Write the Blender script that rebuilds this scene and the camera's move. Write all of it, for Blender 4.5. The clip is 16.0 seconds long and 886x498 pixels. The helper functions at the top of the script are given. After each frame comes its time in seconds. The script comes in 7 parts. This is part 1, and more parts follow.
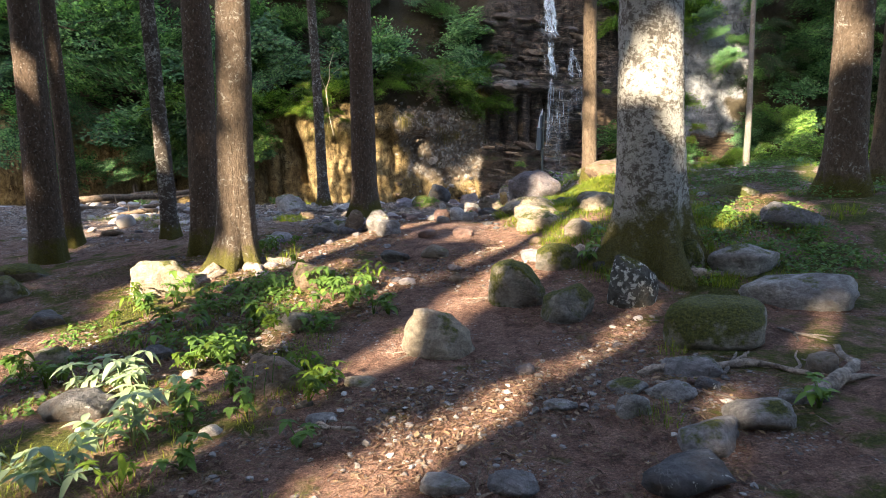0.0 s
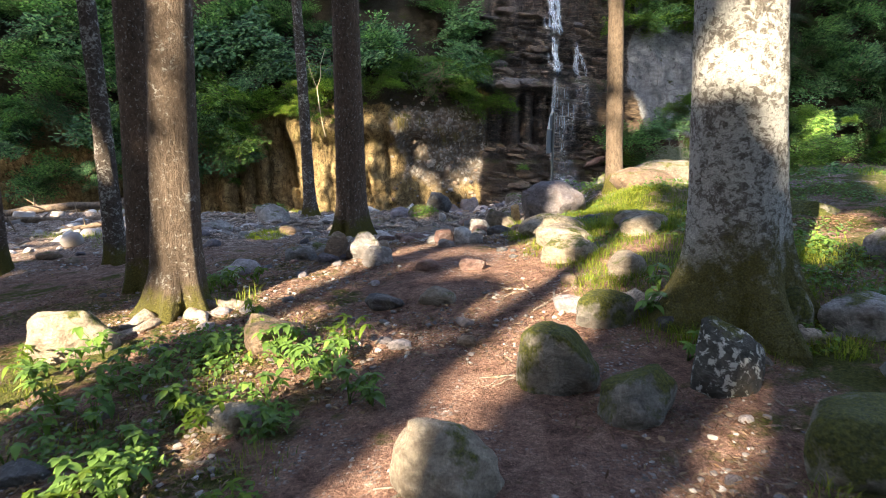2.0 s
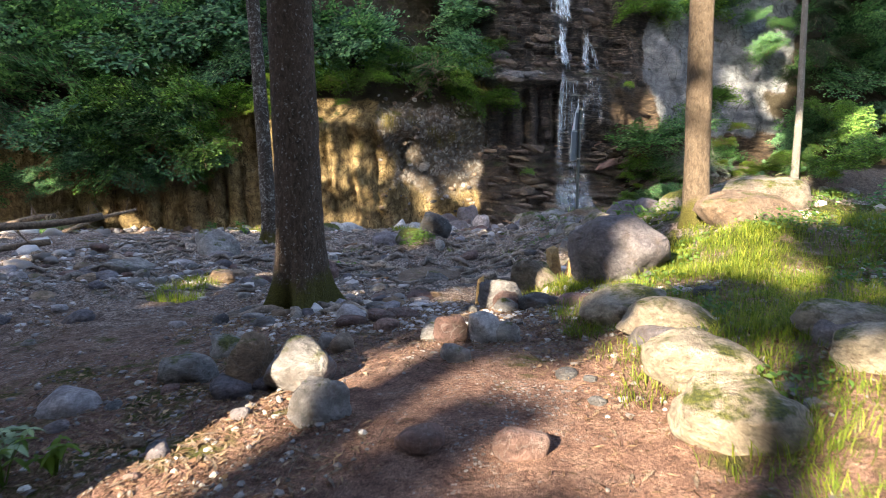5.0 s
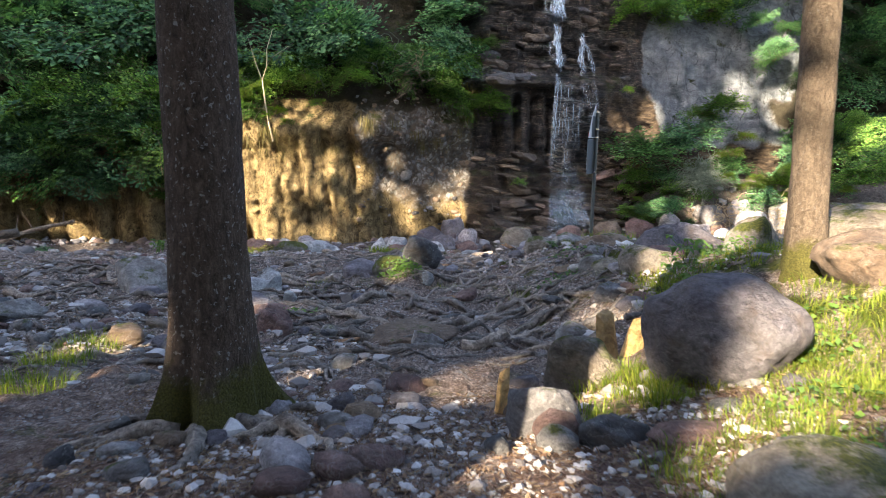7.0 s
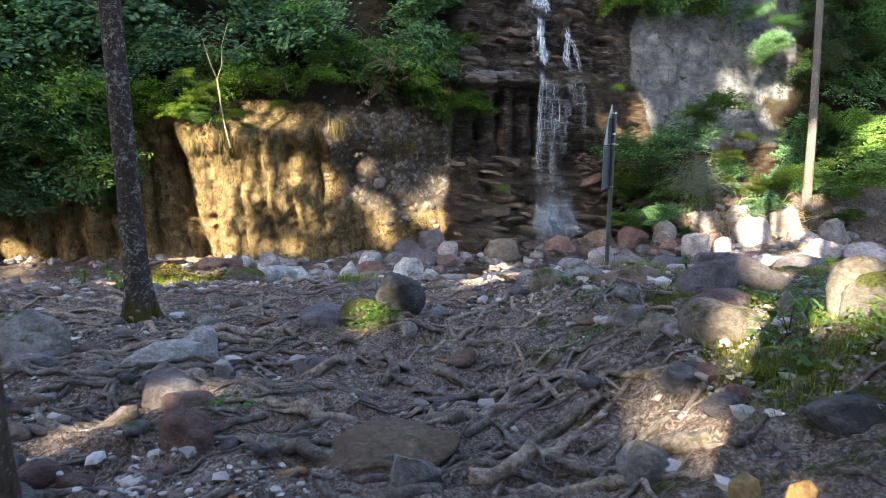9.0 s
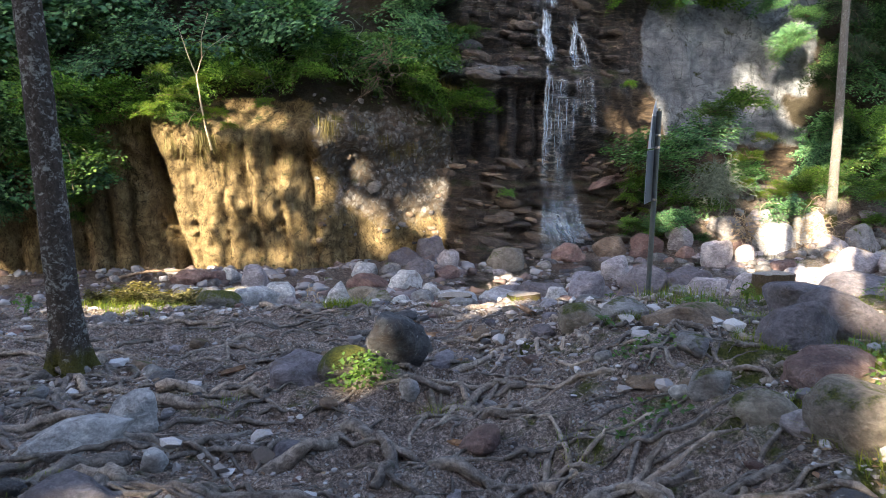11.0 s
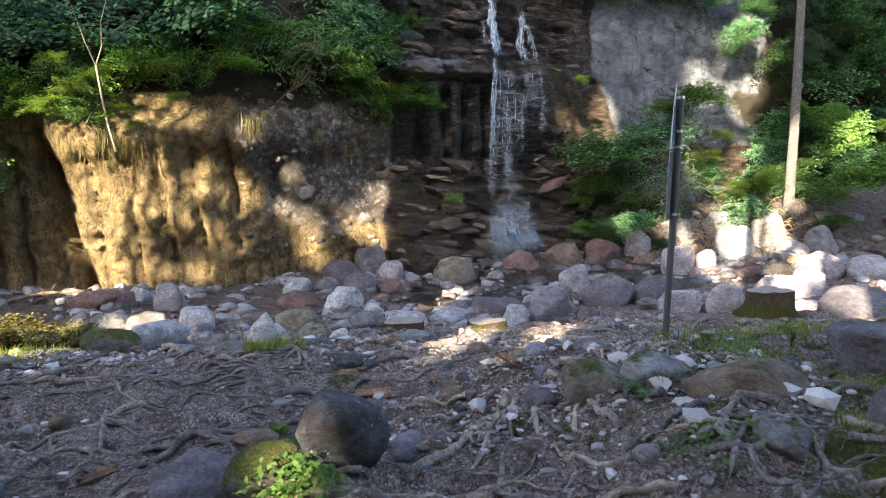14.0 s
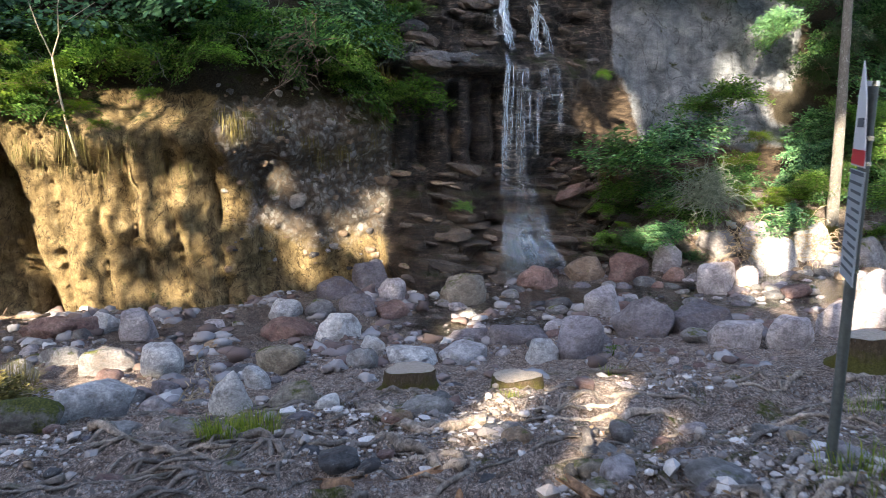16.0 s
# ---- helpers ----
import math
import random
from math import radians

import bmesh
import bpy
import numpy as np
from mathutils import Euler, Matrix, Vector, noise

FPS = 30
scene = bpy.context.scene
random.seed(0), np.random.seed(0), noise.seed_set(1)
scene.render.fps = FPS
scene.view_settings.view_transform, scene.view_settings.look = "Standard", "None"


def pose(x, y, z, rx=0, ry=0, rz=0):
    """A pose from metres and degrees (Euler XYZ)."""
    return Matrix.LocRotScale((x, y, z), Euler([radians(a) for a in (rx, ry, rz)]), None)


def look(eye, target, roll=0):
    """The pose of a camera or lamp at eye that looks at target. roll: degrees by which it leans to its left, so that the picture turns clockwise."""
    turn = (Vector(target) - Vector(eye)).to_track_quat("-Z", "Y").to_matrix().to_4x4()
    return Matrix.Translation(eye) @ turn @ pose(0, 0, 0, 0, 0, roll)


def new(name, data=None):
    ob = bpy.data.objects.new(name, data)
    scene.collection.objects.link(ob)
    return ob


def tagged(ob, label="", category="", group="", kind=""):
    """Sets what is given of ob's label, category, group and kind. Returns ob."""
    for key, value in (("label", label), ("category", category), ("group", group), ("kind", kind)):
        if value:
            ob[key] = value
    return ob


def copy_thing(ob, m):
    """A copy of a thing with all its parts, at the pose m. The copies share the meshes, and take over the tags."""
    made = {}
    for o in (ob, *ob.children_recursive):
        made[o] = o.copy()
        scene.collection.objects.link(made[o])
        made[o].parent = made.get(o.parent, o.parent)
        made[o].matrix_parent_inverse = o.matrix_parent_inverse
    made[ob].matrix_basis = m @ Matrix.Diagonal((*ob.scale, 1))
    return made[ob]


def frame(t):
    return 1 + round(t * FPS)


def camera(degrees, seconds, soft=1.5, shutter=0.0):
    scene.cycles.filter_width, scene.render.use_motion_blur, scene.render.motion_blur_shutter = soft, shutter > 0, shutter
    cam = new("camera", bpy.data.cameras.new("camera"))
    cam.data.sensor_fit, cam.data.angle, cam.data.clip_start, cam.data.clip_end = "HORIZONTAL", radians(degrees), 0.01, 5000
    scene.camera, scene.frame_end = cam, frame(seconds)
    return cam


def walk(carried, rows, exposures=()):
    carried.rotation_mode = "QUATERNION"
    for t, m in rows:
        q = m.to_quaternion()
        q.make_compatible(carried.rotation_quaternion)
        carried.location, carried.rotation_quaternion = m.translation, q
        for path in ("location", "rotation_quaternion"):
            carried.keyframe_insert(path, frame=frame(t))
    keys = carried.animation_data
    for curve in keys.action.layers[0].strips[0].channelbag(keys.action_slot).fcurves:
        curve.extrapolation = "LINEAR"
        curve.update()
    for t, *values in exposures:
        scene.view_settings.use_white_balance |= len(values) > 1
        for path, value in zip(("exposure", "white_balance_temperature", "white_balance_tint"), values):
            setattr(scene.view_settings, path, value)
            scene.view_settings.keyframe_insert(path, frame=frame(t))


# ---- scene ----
cam = camera(64.0, 16.0, soft=0.6, shutter=0.3)
PATH = [
    (0, (0.032, -0.004, 1.774), (0.024, 1.963, 1.414), -0.1),
    (0.5, (0.013, 0.404, 1.778), (0.006, 2.372, 1.418), -0.2),
    (1, (0.003, 0.906, 1.784), (-0.003, 2.874, 1.426), -0.2),
    (1.5, (-0.024, 1.458, 1.778), (-0.026, 3.425, 1.421), -0.1),
    (2, (-0.044, 2.063, 1.773), (-0.044, 4.03, 1.414), -0.1),
    (2.5, (-0.059, 2.695, 1.764), (-0.058, 4.662, 1.405), -0.2),
    (3, (-0.088, 3.353, 1.765), (-0.086, 5.321, 1.406), -0.2),
    (3.5, (-0.11, 4.042, 1.774), (-0.107, 6.009, 1.414), -0.4),
    (4, (-0.131, 4.765, 1.799), (-0.127, 6.732, 1.436), -0.6),
    (4.2, (-0.12, 5.055, 1.808), (-0.123, 7.021, 1.442), -0.8),
    (6.3, (-0.196, 7.881, 1.742), (-0.12, 9.848, 1.386), 0.7),
    (6.5, (-0.209, 8.159, 1.734), (-0.132, 10.126, 1.381), 0.6),
    (7, (-0.246, 8.873, 1.727), (-0.168, 10.841, 1.378), 0.7),
    (7.5, (-0.274, 9.552, 1.727), (-0.194, 11.52, 1.379), 0.7),
    (8, (-0.277, 10.179, 1.735), (-0.152, 12.145, 1.39), 0.5),
    (8.5, (-0.29, 10.784, 1.768), (-0.142, 12.749, 1.422), 0.3),
    (9, (-0.272, 11.338, 1.786), (-0.123, 13.302, 1.44), 0.2),
    (9.5, (-0.253, 11.855, 1.792), (-0.103, 13.819, 1.446), 0.1),
    (9.7, (-0.252, 12.056, 1.798), (-0.1, 14.019, 1.452), 0.1),
    (11.8, (-0.229, 13.845, 1.786), (-0.056, 15.806, 1.436), -0.1),
    (12, (-0.221, 13.979, 1.786), (0.059, 15.928, 1.435), -0.2),
    (12.5, (-0.234, 14.316, 1.773), (0.103, 16.256, 1.423), -0.1),
    (13, (-0.25, 14.647, 1.754), (0.087, 16.587, 1.405), -0.1),
    (13.5, (-0.258, 15.012, 1.746), (0.08, 16.953, 1.399), -0.1),
    (14, (-0.255, 15.431, 1.722), (0.084, 17.371, 1.375), -0.0),
    (14.5, (-0.248, 15.95, 1.715), (0.092, 17.89, 1.368), -0.0),
    (15, (-0.205, 16.586, 1.722), (0.136, 18.526, 1.375), 0.0),
    (15.5, (-0.136, 17.252, 1.727), (0.206, 19.192, 1.381), 0.0),
    (16, (-0.071, 17.899, 1.739), (0.271, 19.839, 1.391), 0.0),
]
walk(cam, [(t, look(eye, target, roll)) for t, eye, target, roll in PATH], ((0.0, 2.7, 6350, 14), (4.0, 2.75, 6100, 13), (9.0, 2.8, 6050, 13), (16.0, 2.8, 5950, 13)))

# ---- world, sun, exposure ----
SUN_AZ, SUN_EL = 33.0, 27.0
TO_SUN = Vector((-math.sin(radians(SUN_AZ)) * math.cos(radians(SUN_EL)), -math.cos(radians(SUN_AZ)) * math.cos(radians(SUN_EL)), math.sin(radians(SUN_EL))))
world = bpy.data.worlds.new("world")
scene.world = world
world.use_nodes = True
sky = world.node_tree.nodes.new("ShaderNodeTexSky")
sky.sky_type, sky.sun_disc = "NISHITA", False
sky.dust_density, sky.ozone_density, sky.air_density = 3.5, 0.5, 1.0
sky.sun_elevation, sky.sun_rotation = radians(SUN_EL), radians(180 + SUN_AZ)
world.node_tree.links.new(sky.outputs[0], world.node_tree.nodes["Background"].inputs[0])
world.node_tree.nodes["Background"].inputs[1].default_value = 0.096
sun = new("sun", bpy.data.lights.new("sun", "SUN"))
sun.data.energy, sun.data.angle, sun.data.color = 6.0, radians(0.42), (1.0, 0.82, 0.56)
sun.matrix_world = look((-20, -30, 25), Vector((-20, -30, 25)) - TO_SUN)

# ---- noise and shape of the land ----
rng = np.random.default_rng(7)
TABLE = np.random.default_rng(3).random(4096)


def lattice(ix, iy, iz):
    h = (ix * 73856093) ^ (iy * 19349663) ^ (iz * 83492791)
    return TABLE[(h ^ (h >> 13)) & 4095]


def noise3(x, y, z):
    x, y, z = np.broadcast_arrays(np.asarray(x, float), np.asarray(y, float), np.asarray(z, float))
    ix, iy, iz = (np.floor(v).astype(np.int64) for v in (x, y, z))
    fx, fy, fz = x - ix, y - iy, z - iz
    fx, fy, fz = (v * v * (3 - 2 * v) for v in (fx, fy, fz))
    out = 0
    for dx in (0, 1):
        for dy in (0, 1):
            for dz in (0, 1):
                out = out + lattice(ix + dx, iy + dy, iz + dz) * (fx if dx else 1 - fx) * (fy if dy else 1 - fy) * (fz if dz else 1 - fz)
    return out * 2 - 1


def fbm(x, y, z, octaves=4):
    out, amp, tot = 0, 1.0, 0.0
    for _ in range(octaves):
        out, tot = out + amp * noise3(x, y, z), tot + amp
        x, y, z, amp = np.asarray(x) * 2.03 + 5.1, np.asarray(y) * 2.03 + 1.7, np.asarray(z) * 2.03 + 9.2, amp * 0.5
    return out / tot


def smooth(v, a, b):
    k = np.clip((v - a) / (b - a), 0, 1)
    return k * k * (3 - 2 * k)


GROUND_Y = [-40,-12,0,5,8,10,12,14,16,19,22,24,25,26,27,28,29.5,31,33,36,39,60]
GROUND_Z = [-.3,-.25,-.1,-.02,.17,.2,.08,-.22,-.48,-.68,-.95,-1.15,-1.3,-1.52,-1.85,-2.2,-2.5,-2.75,-3.0,-3.05,-2.85,-2.8]
WALL_X = [-40,-14,-7,-3,0,3,5,8,10,16,40]
WALL_Y = [38,37.3,36.9,37.2,38.3,39.1,39.6,40.3,41.2,42,42]


def land(x, y):
    """The height of the ground without its fine relief."""
    z = np.interp(y, GROUND_Y, GROUND_Z)
    z = z + .1*np.clip(x,-7,0)*smooth(y,15,10)*smooth(y,-2,4)
    z = z + .06*np.clip(x,0,3)*smooth(y,9,4)
    z = z + smooth(x,.5,2.3)*(.34*smooth(y,6.5,9)*smooth(y,16,12)+ .55*smooth(y,12,16)*smooth(y,23.6,21.2))
    z = z + .22*smooth(x,2.5,7)*smooth(y,4,10)*smooth(y,22,17)
    z = z + .035*np.clip(x-2,-6,13)*smooth(y,27,31)
    z = z + .07*smooth(y,5.5,8)*smooth(y,15,11)
    z = z + .26*np.exp(-((x+.15)/.75)**2-((y-19.95)/.55)**2)
    z = z + .38*smooth(x,2.1,3.0)*smooth(y,11.5,13)*smooth(y,17.3,15.5)
    z = z + .26*smooth(x,2.4,.6)*smooth(y,28.5,31)*smooth(y,37.6,36.2)
    z = z + 1.7*smooth(x,8,11.5)*smooth(y,36.2,38.8)
    return z


def ground_height(x, y):
    x, y = np.asarray(x, float), np.asarray(y, float)
    rough = 0.5 + 0.9 * smooth(y, 11, 15)
    return land(x, y) + rough * (0.07 * fbm(x * 0.9, y * 0.9, 0.3, 3) + 0.05 * fbm(x * 3.3, y * 3.3, 4.4, 3) + 0.05 * smooth(y, 12.5, 15) * (0.45 - 2.0 * np.abs(fbm(x * 1.3, y * 3.6, 6.1, 3))) + 0.085 * smooth(y, 13.5, 16.5) * smooth(y, 28, 26) * (0.5 - 2.2 * np.abs(fbm(x * 0.5, y * 2.1, 8.8, 3))) + (0.022 + 0.02 * smooth(y, 12, 15)) * fbm(x * 9.5, y * 9.5, 2.4, 2))


def at_ground(x, y, lift=0.0):
    return Vector((x, y, float(ground_height(x, y)) + lift))


def cliff_face(x, z):
    """Where the rock face stands, without fine relief."""
    x, z = np.asarray(x, float), np.asarray(z, float)
    base = np.interp(x, WALL_X, WALL_Y)
    left = 0.06 * (z + 3) - 0.55 * smooth(z, 0.5, 1.3) * smooth(x, 2.4, 1.0) + 0.6 * np.maximum(z - 1.7, 0)
    fall = -1.5 * smooth(z, -0.6, -2.9) - 0.45 * smooth(z, -0.2, -0.5) + 0.9 * smooth(z, 3.2, 4.2) + 0.32 * np.maximum(z - 4, 0)
    right = 0.12 * z + 0.25 * np.maximum(z - 5, 0)
    wl, wr = smooth(x, 3.0, 1.6), smooth(x, 8.2, 9.6)
    return base + left * wl + right * wr + fall * (1 - wl - wr)


# ---- building blocks ----
def link_mesh(name, verts, faces, material, parent=None, label="", smooth_faces=True):
    me = bpy.data.meshes.new(name)
    me.from_pydata(verts.tolist() if isinstance(verts, np.ndarray) else verts, [], faces.tolist() if isinstance(faces, np.ndarray) else faces)
    if smooth_faces:
        me.polygons.foreach_set("use_smooth", np.ones(len(me.polygons), bool))
    me.materials.append(material)
    me.update()
    ob = new(name, me)
    if parent is not None:
        ob.parent = parent
    if label:
        ob["label"] = label
    return ob


def part(name, bm, material, parent, label=""):
    me = bpy.data.meshes.new(name)
    bm.to_mesh(me)
    bm.free()
    me.materials.append(material)
    ob = new(name, me)
    ob.parent = parent
    if label:
        ob["label"] = label
    return ob


def empty(name, place):
    ob = new(name)
    ob.location = place
    ob.empty_display_size = 0.1
    return ob


def tube(points, radii, sides=8, bumpy=0.0, seed=0.0):
    """Rings along a line of points; returns vertices and faces."""
    p = np.asarray(points, float)
    t = np.gradient(p, axis=0)
    t /= np.linalg.norm(t, axis=1)[:, None] + 1e-9
    ref = np.where(np.abs(t[:, 2:3]) > 0.8, np.array([[1.0, 0, 0]]), np.array([[0, 0, 1.0]]))
    a = np.cross(t, ref)
    a /= np.linalg.norm(a, axis=1)[:, None] + 1e-9
    b = np.cross(t, a)
    ang = np.linspace(0, 2 * np.pi, sides, endpoint=False)
    r = np.asarray(radii, float)[:, None] * np.ones((1, sides))
    if bumpy:
        r = r * (1 + bumpy * fbm(p[:, :1] * 9 + seed, np.cos(ang[None]) * 1.2 + np.sin(ang[None]) * 2.3, p[:, 1:2] * 9 + p[:, 2:3] * 6, 3))
    v = p[:, None, :] + r[..., None] * (a[:, None] * np.cos(ang)[None, :, None] + b[:, None] * np.sin(ang)[None, :, None])
    n = len(p)
    i, j = np.meshgrid(np.arange(n - 1), np.arange(sides), indexing="ij")
    k = (j + 1) % sides
    f = np.stack([i * sides + j, i * sides + k, (i + 1) * sides + k, (i + 1) * sides + j], -1).reshape(-1, 4)
    faces = f.tolist() + [list(range(sides))[::-1], [(n - 1) * sides + q for q in range(sides)]]
    return v.reshape(-1, 3), faces


def joined(pieces):
    """Several (vertices, faces) as one."""
    verts, faces, n = [], [], 0
    for v, f in pieces:
        v = np.asarray(v)
        verts.append(v)
        faces += [[i + n for i in q] for q in f]
        n += len(v)
    return np.concatenate(verts), faces


def leaf_cloud(centres, normals, ups, length, width, fold=0.25):
    """A folded four-cornered leaf at each centre, two triangles to a leaf."""
    n = len(centres)
    normals = normals / (np.linalg.norm(normals, axis=1)[:, None] + 1e-9)
    ups = ups - normals * (ups * normals).sum(1)[:, None]
    ups = ups / (np.linalg.norm(ups, axis=1)[:, None] + 1e-9)
    side = np.cross(ups, normals)
    L, W = np.broadcast_to(length, (n,))[:, None], np.broadcast_to(width, (n,))[:, None]
    v = np.stack([centres - ups * L * 0.5, centres + side * W * 0.5 + normals * W * fold, centres + ups * L * 0.5, centres - side * W * 0.5 + normals * W * fold], 1).reshape(-1, 3)
    base = np.arange(n)[:, None] * 4
    f = np.concatenate([base + np.array([[0, 1, 2]]), base + np.array([[0, 2, 3]])], 0)
    return v, f


# ---- materials ----
def nodes_of(name):
    m = bpy.data.materials.new(name)
    m.use_nodes = True
    t = m.node_tree
    return m, t, t.nodes["Principled BSDF"]


def add(t, kind, **inputs):
    n = t.nodes.new(kind)
    for key, value in inputs.items():
        n.inputs[key].default_value = value
    return n


def noise_of(t, scale, detail=6.0, rough=0.6, vector=None, distortion=0.0):
    n = add(t, "ShaderNodeTexNoise", Scale=scale, Detail=detail, Roughness=rough, Distortion=distortion)
    if vector is not None:
        t.links.new(vector, n.inputs["Vector"])
    return n.outputs["Fac"]


def ramp(t, value, stops):
    n = t.nodes.new("ShaderNodeValToRGB")
    while len(n.color_ramp.elements) < len(stops):
        n.color_ramp.elements.new(0.5)
    for e, (at, c) in zip(n.color_ramp.elements, stops):
        e.position, e.color = at, (*c, 1) if len(c) == 3 else c
    t.links.new(value, n.inputs["Fac"])
    return n.outputs["Color"]


def mixed(t, fac, a, b, mode="MIX"):
    n = t.nodes.new("ShaderNodeMix")
    n.data_type, n.blend_type = "RGBA", mode
    for value, key in ((fac, 0), (a, 6), (b, 7)):
        if isinstance(value, (int, float)):
            n.inputs[key].default_value = value
        elif isinstance(value, tuple):
            n.inputs[key].default_value = (*value, 1)
        else:
            t.links.new(value, n.inputs[key])
    return n.outputs[2]


def calc(t, op, a, b=0.0, c=0.0):
    n = t.nodes.new("ShaderNodeMath")
    n.operation = op
    for value, key in ((a, 0), (b, 1), (c, 2)):
        if isinstance(value, (int, float)):
            n.inputs[key].default_value = value
        else:
            t.links.new(value, n.inputs[key])
    return n.outputs[0]


def where(t):
    return t.nodes.new("ShaderNodeNewGeometry").outputs["Position"]


def bump(t, bsdf, height, strength, distance):
    n = add(t, "ShaderNodeBump", Strength=strength, Distance=distance)
    t.links.new(height, n.inputs["Height"])
    t.links.new(n.outputs[0], bsdf.inputs["Normal"])


def upness(t):
    g = t.nodes.new("ShaderNodeNewGeometry")
    s = t.nodes.new("ShaderNodeSeparateXYZ")
    t.links.new(g.outputs["Normal"], s.inputs[0])
    return s.outputs["Z"]


def step(t, value, a, b):
    n = add(t, "ShaderNodeMapRange")
    n.inputs["From Min"].default_value, n.inputs["From Max"].default_value = a, b
    t.links.new(value, n.inputs["Value"])
    return n.outputs[0]


def stretched(t, vector, scale, turn=(0, 0, 0)):
    m = t.nodes.new("ShaderNodeMapping")
    m.inputs["Rotation"].default_value, m.inputs["Scale"].default_value = turn, scale
    t.links.new(vector, m.inputs[0])
    return m.outputs[0]


MOSS = ((0.02, 0.028, 0.006), (0.075, 0.085, 0.012), (0.16, 0.16, 0.025))


def stone(name, dark, mid, light, moss=0.0, lichen=0.0, scale=2.2, rough=0.8, wet=0.0):
    """Worn stone: mottled colour, veins, grain, and moss or lichen in patches."""
    m, t, b = nodes_of(name)
    p = where(t)
    big = noise_of(t, scale, 5, 0.65, p, 0.4)
    fine = noise_of(t, scale * 14, 6, 0.7, p)
    col = ramp(t, big, [(0.3, dark), (0.5, mid), (0.72, light)])
    col = mixed(t, 0.55, col, ramp(t, fine, [(0.3, (0.42, 0.42, 0.42)), (0.7, (1.45, 1.45, 1.45))]), "MULTIPLY")
    grain = noise_of(t, scale * 4.5, 7, 0.75, stretched(t, p, (1.0, 1.0, 1.7), (0.5, 0.4, 0)), 0.5)
    col = mixed(t, 0.75, col, ramp(t, grain, [(0.34, (0.42, 0.41, 0.40)), (0.5, (0.95, 0.95, 0.95)), (0.66, (1.5, 1.48, 1.45))]), "MULTIPLY")
    info = t.nodes.new("ShaderNodeObjectInfo")
    col = mixed(t, 1.0, col, ramp(t, info.outputs["Random"], [(0, (0.74, 0.72, 0.74)), (0.5, (1, 1, 1)), (1, (1.2, 1.16, 1.1))]), "MULTIPLY")
    dirt = noise_of(t, scale * 2.4, 5, 0.75, p, 0.3)
    col = mixed(t, calc(t, "MULTIPLY", step(t, dirt, 0.50, 0.66), 0.55), col, (0.13, 0.095, 0.07))
    seam = noise_of(t, scale * 0.9, 4, 0.6, p, 1.6)
    col = mixed(t, calc(t, "MULTIPLY", step(t, calc(t, "ABSOLUTE", calc(t, "SUBTRACT", seam, 0.46)), 0.010, 0.002), 0.16), col, (0.5, 0.49, 0.47))
    vein = noise_of(t, scale * 1.4, 3, 0.6, p, 1.0)
    col = mixed(t, calc(t, "MULTIPLY", step(t, calc(t, "ABSOLUTE", calc(t, "SUBTRACT", vein, 0.5)), 0.02, 0.0), 0.35), col, dark)
    if lichen:
        spots = noise_of(t, 15, 6, 0.62, p, 0.5)
        col = mixed(t, step(t, spots, 0.69 - 0.16 * lichen, 0.74 - 0.16 * lichen), col, (0.62, 0.63, 0.58))
    if moss:
        cover = calc(t, "ADD", calc(t, "MULTIPLY", upness(t), 0.22), noise_of(t, 3.0, 5, 0.7, p))
        mcol = ramp(t, noise_of(t, 45, 4, 0.7, p), [(0.3, MOSS[0]), (0.5, MOSS[1]), (0.72, MOSS[2])])
        col = mixed(t, step(t, cover, 0.80 - 0.36 * moss, 0.90 - 0.36 * moss), col, mcol)
    t.links.new(col, b.inputs["Base Color"])
    b.inputs["Roughness"].default_value = rough
    b.inputs["Specular IOR Level"].default_value = 0.3 + wet
    bump(t, b, calc(t, "ADD", calc(t, "MULTIPLY", big, 0.7), calc(t, "ADD", calc(t, "MULTIPLY", grain, 0.6), calc(t, "MULTIPLY", fine, 0.45))), 1.0, 0.12)
    return m


STONES = {
    "pale": stone("pale_stone", (0.30, 0.30, 0.31), (0.50, 0.50, 0.50), (0.72, 0.71, 0.69)),
    "cream": stone("cream_stone", (0.20, 0.17, 0.13), (0.31, 0.27, 0.21), (0.43, 0.385, 0.31), moss=0.3),
    "lilac": stone("lilac_stone", (0.24, 0.215, 0.225), (0.39, 0.36, 0.375), (0.57, 0.53, 0.53)),
    "purple": stone("purple_stone", (0.10, 0.092, 0.105), (0.165, 0.15, 0.165), (0.26, 0.245, 0.255)),
    "red": stone("red_stone", (0.13, 0.075, 0.065), (0.22, 0.14, 0.12), (0.33, 0.24, 0.21)),
    "brown": stone("brown_stone", (0.16, 0.11, 0.07), (0.26, 0.19, 0.13), (0.38, 0.30, 0.22), moss=0.15),
    "grey": stone("grey_stone", (0.16, 0.155, 0.15), (0.27, 0.262, 0.258), (0.41, 0.40, 0.385), moss=0.2),
    "dark": stone("dark_stone", (0.06, 0.06, 0.062), (0.11, 0.11, 0.115), (0.2, 0.2, 0.2), lichen=0.25),
    "ledge": stone("wet_ledge_stone", (0.035, 0.027, 0.021), (0.095, 0.072, 0.053), (0.21, 0.165, 0.125), rough=0.45, wet=0.2),
    "mossy": stone("mossy_stone", (0.14, 0.13, 0.11), (0.23, 0.22, 0.19), (0.36, 0.34, 0.29), moss=0.78),
    "lichen": stone("lichen_stone", (0.035, 0.035, 0.03), (0.07, 0.07, 0.06), (0.13, 0.13, 0.11), moss=0.3, lichen=0.95),
}


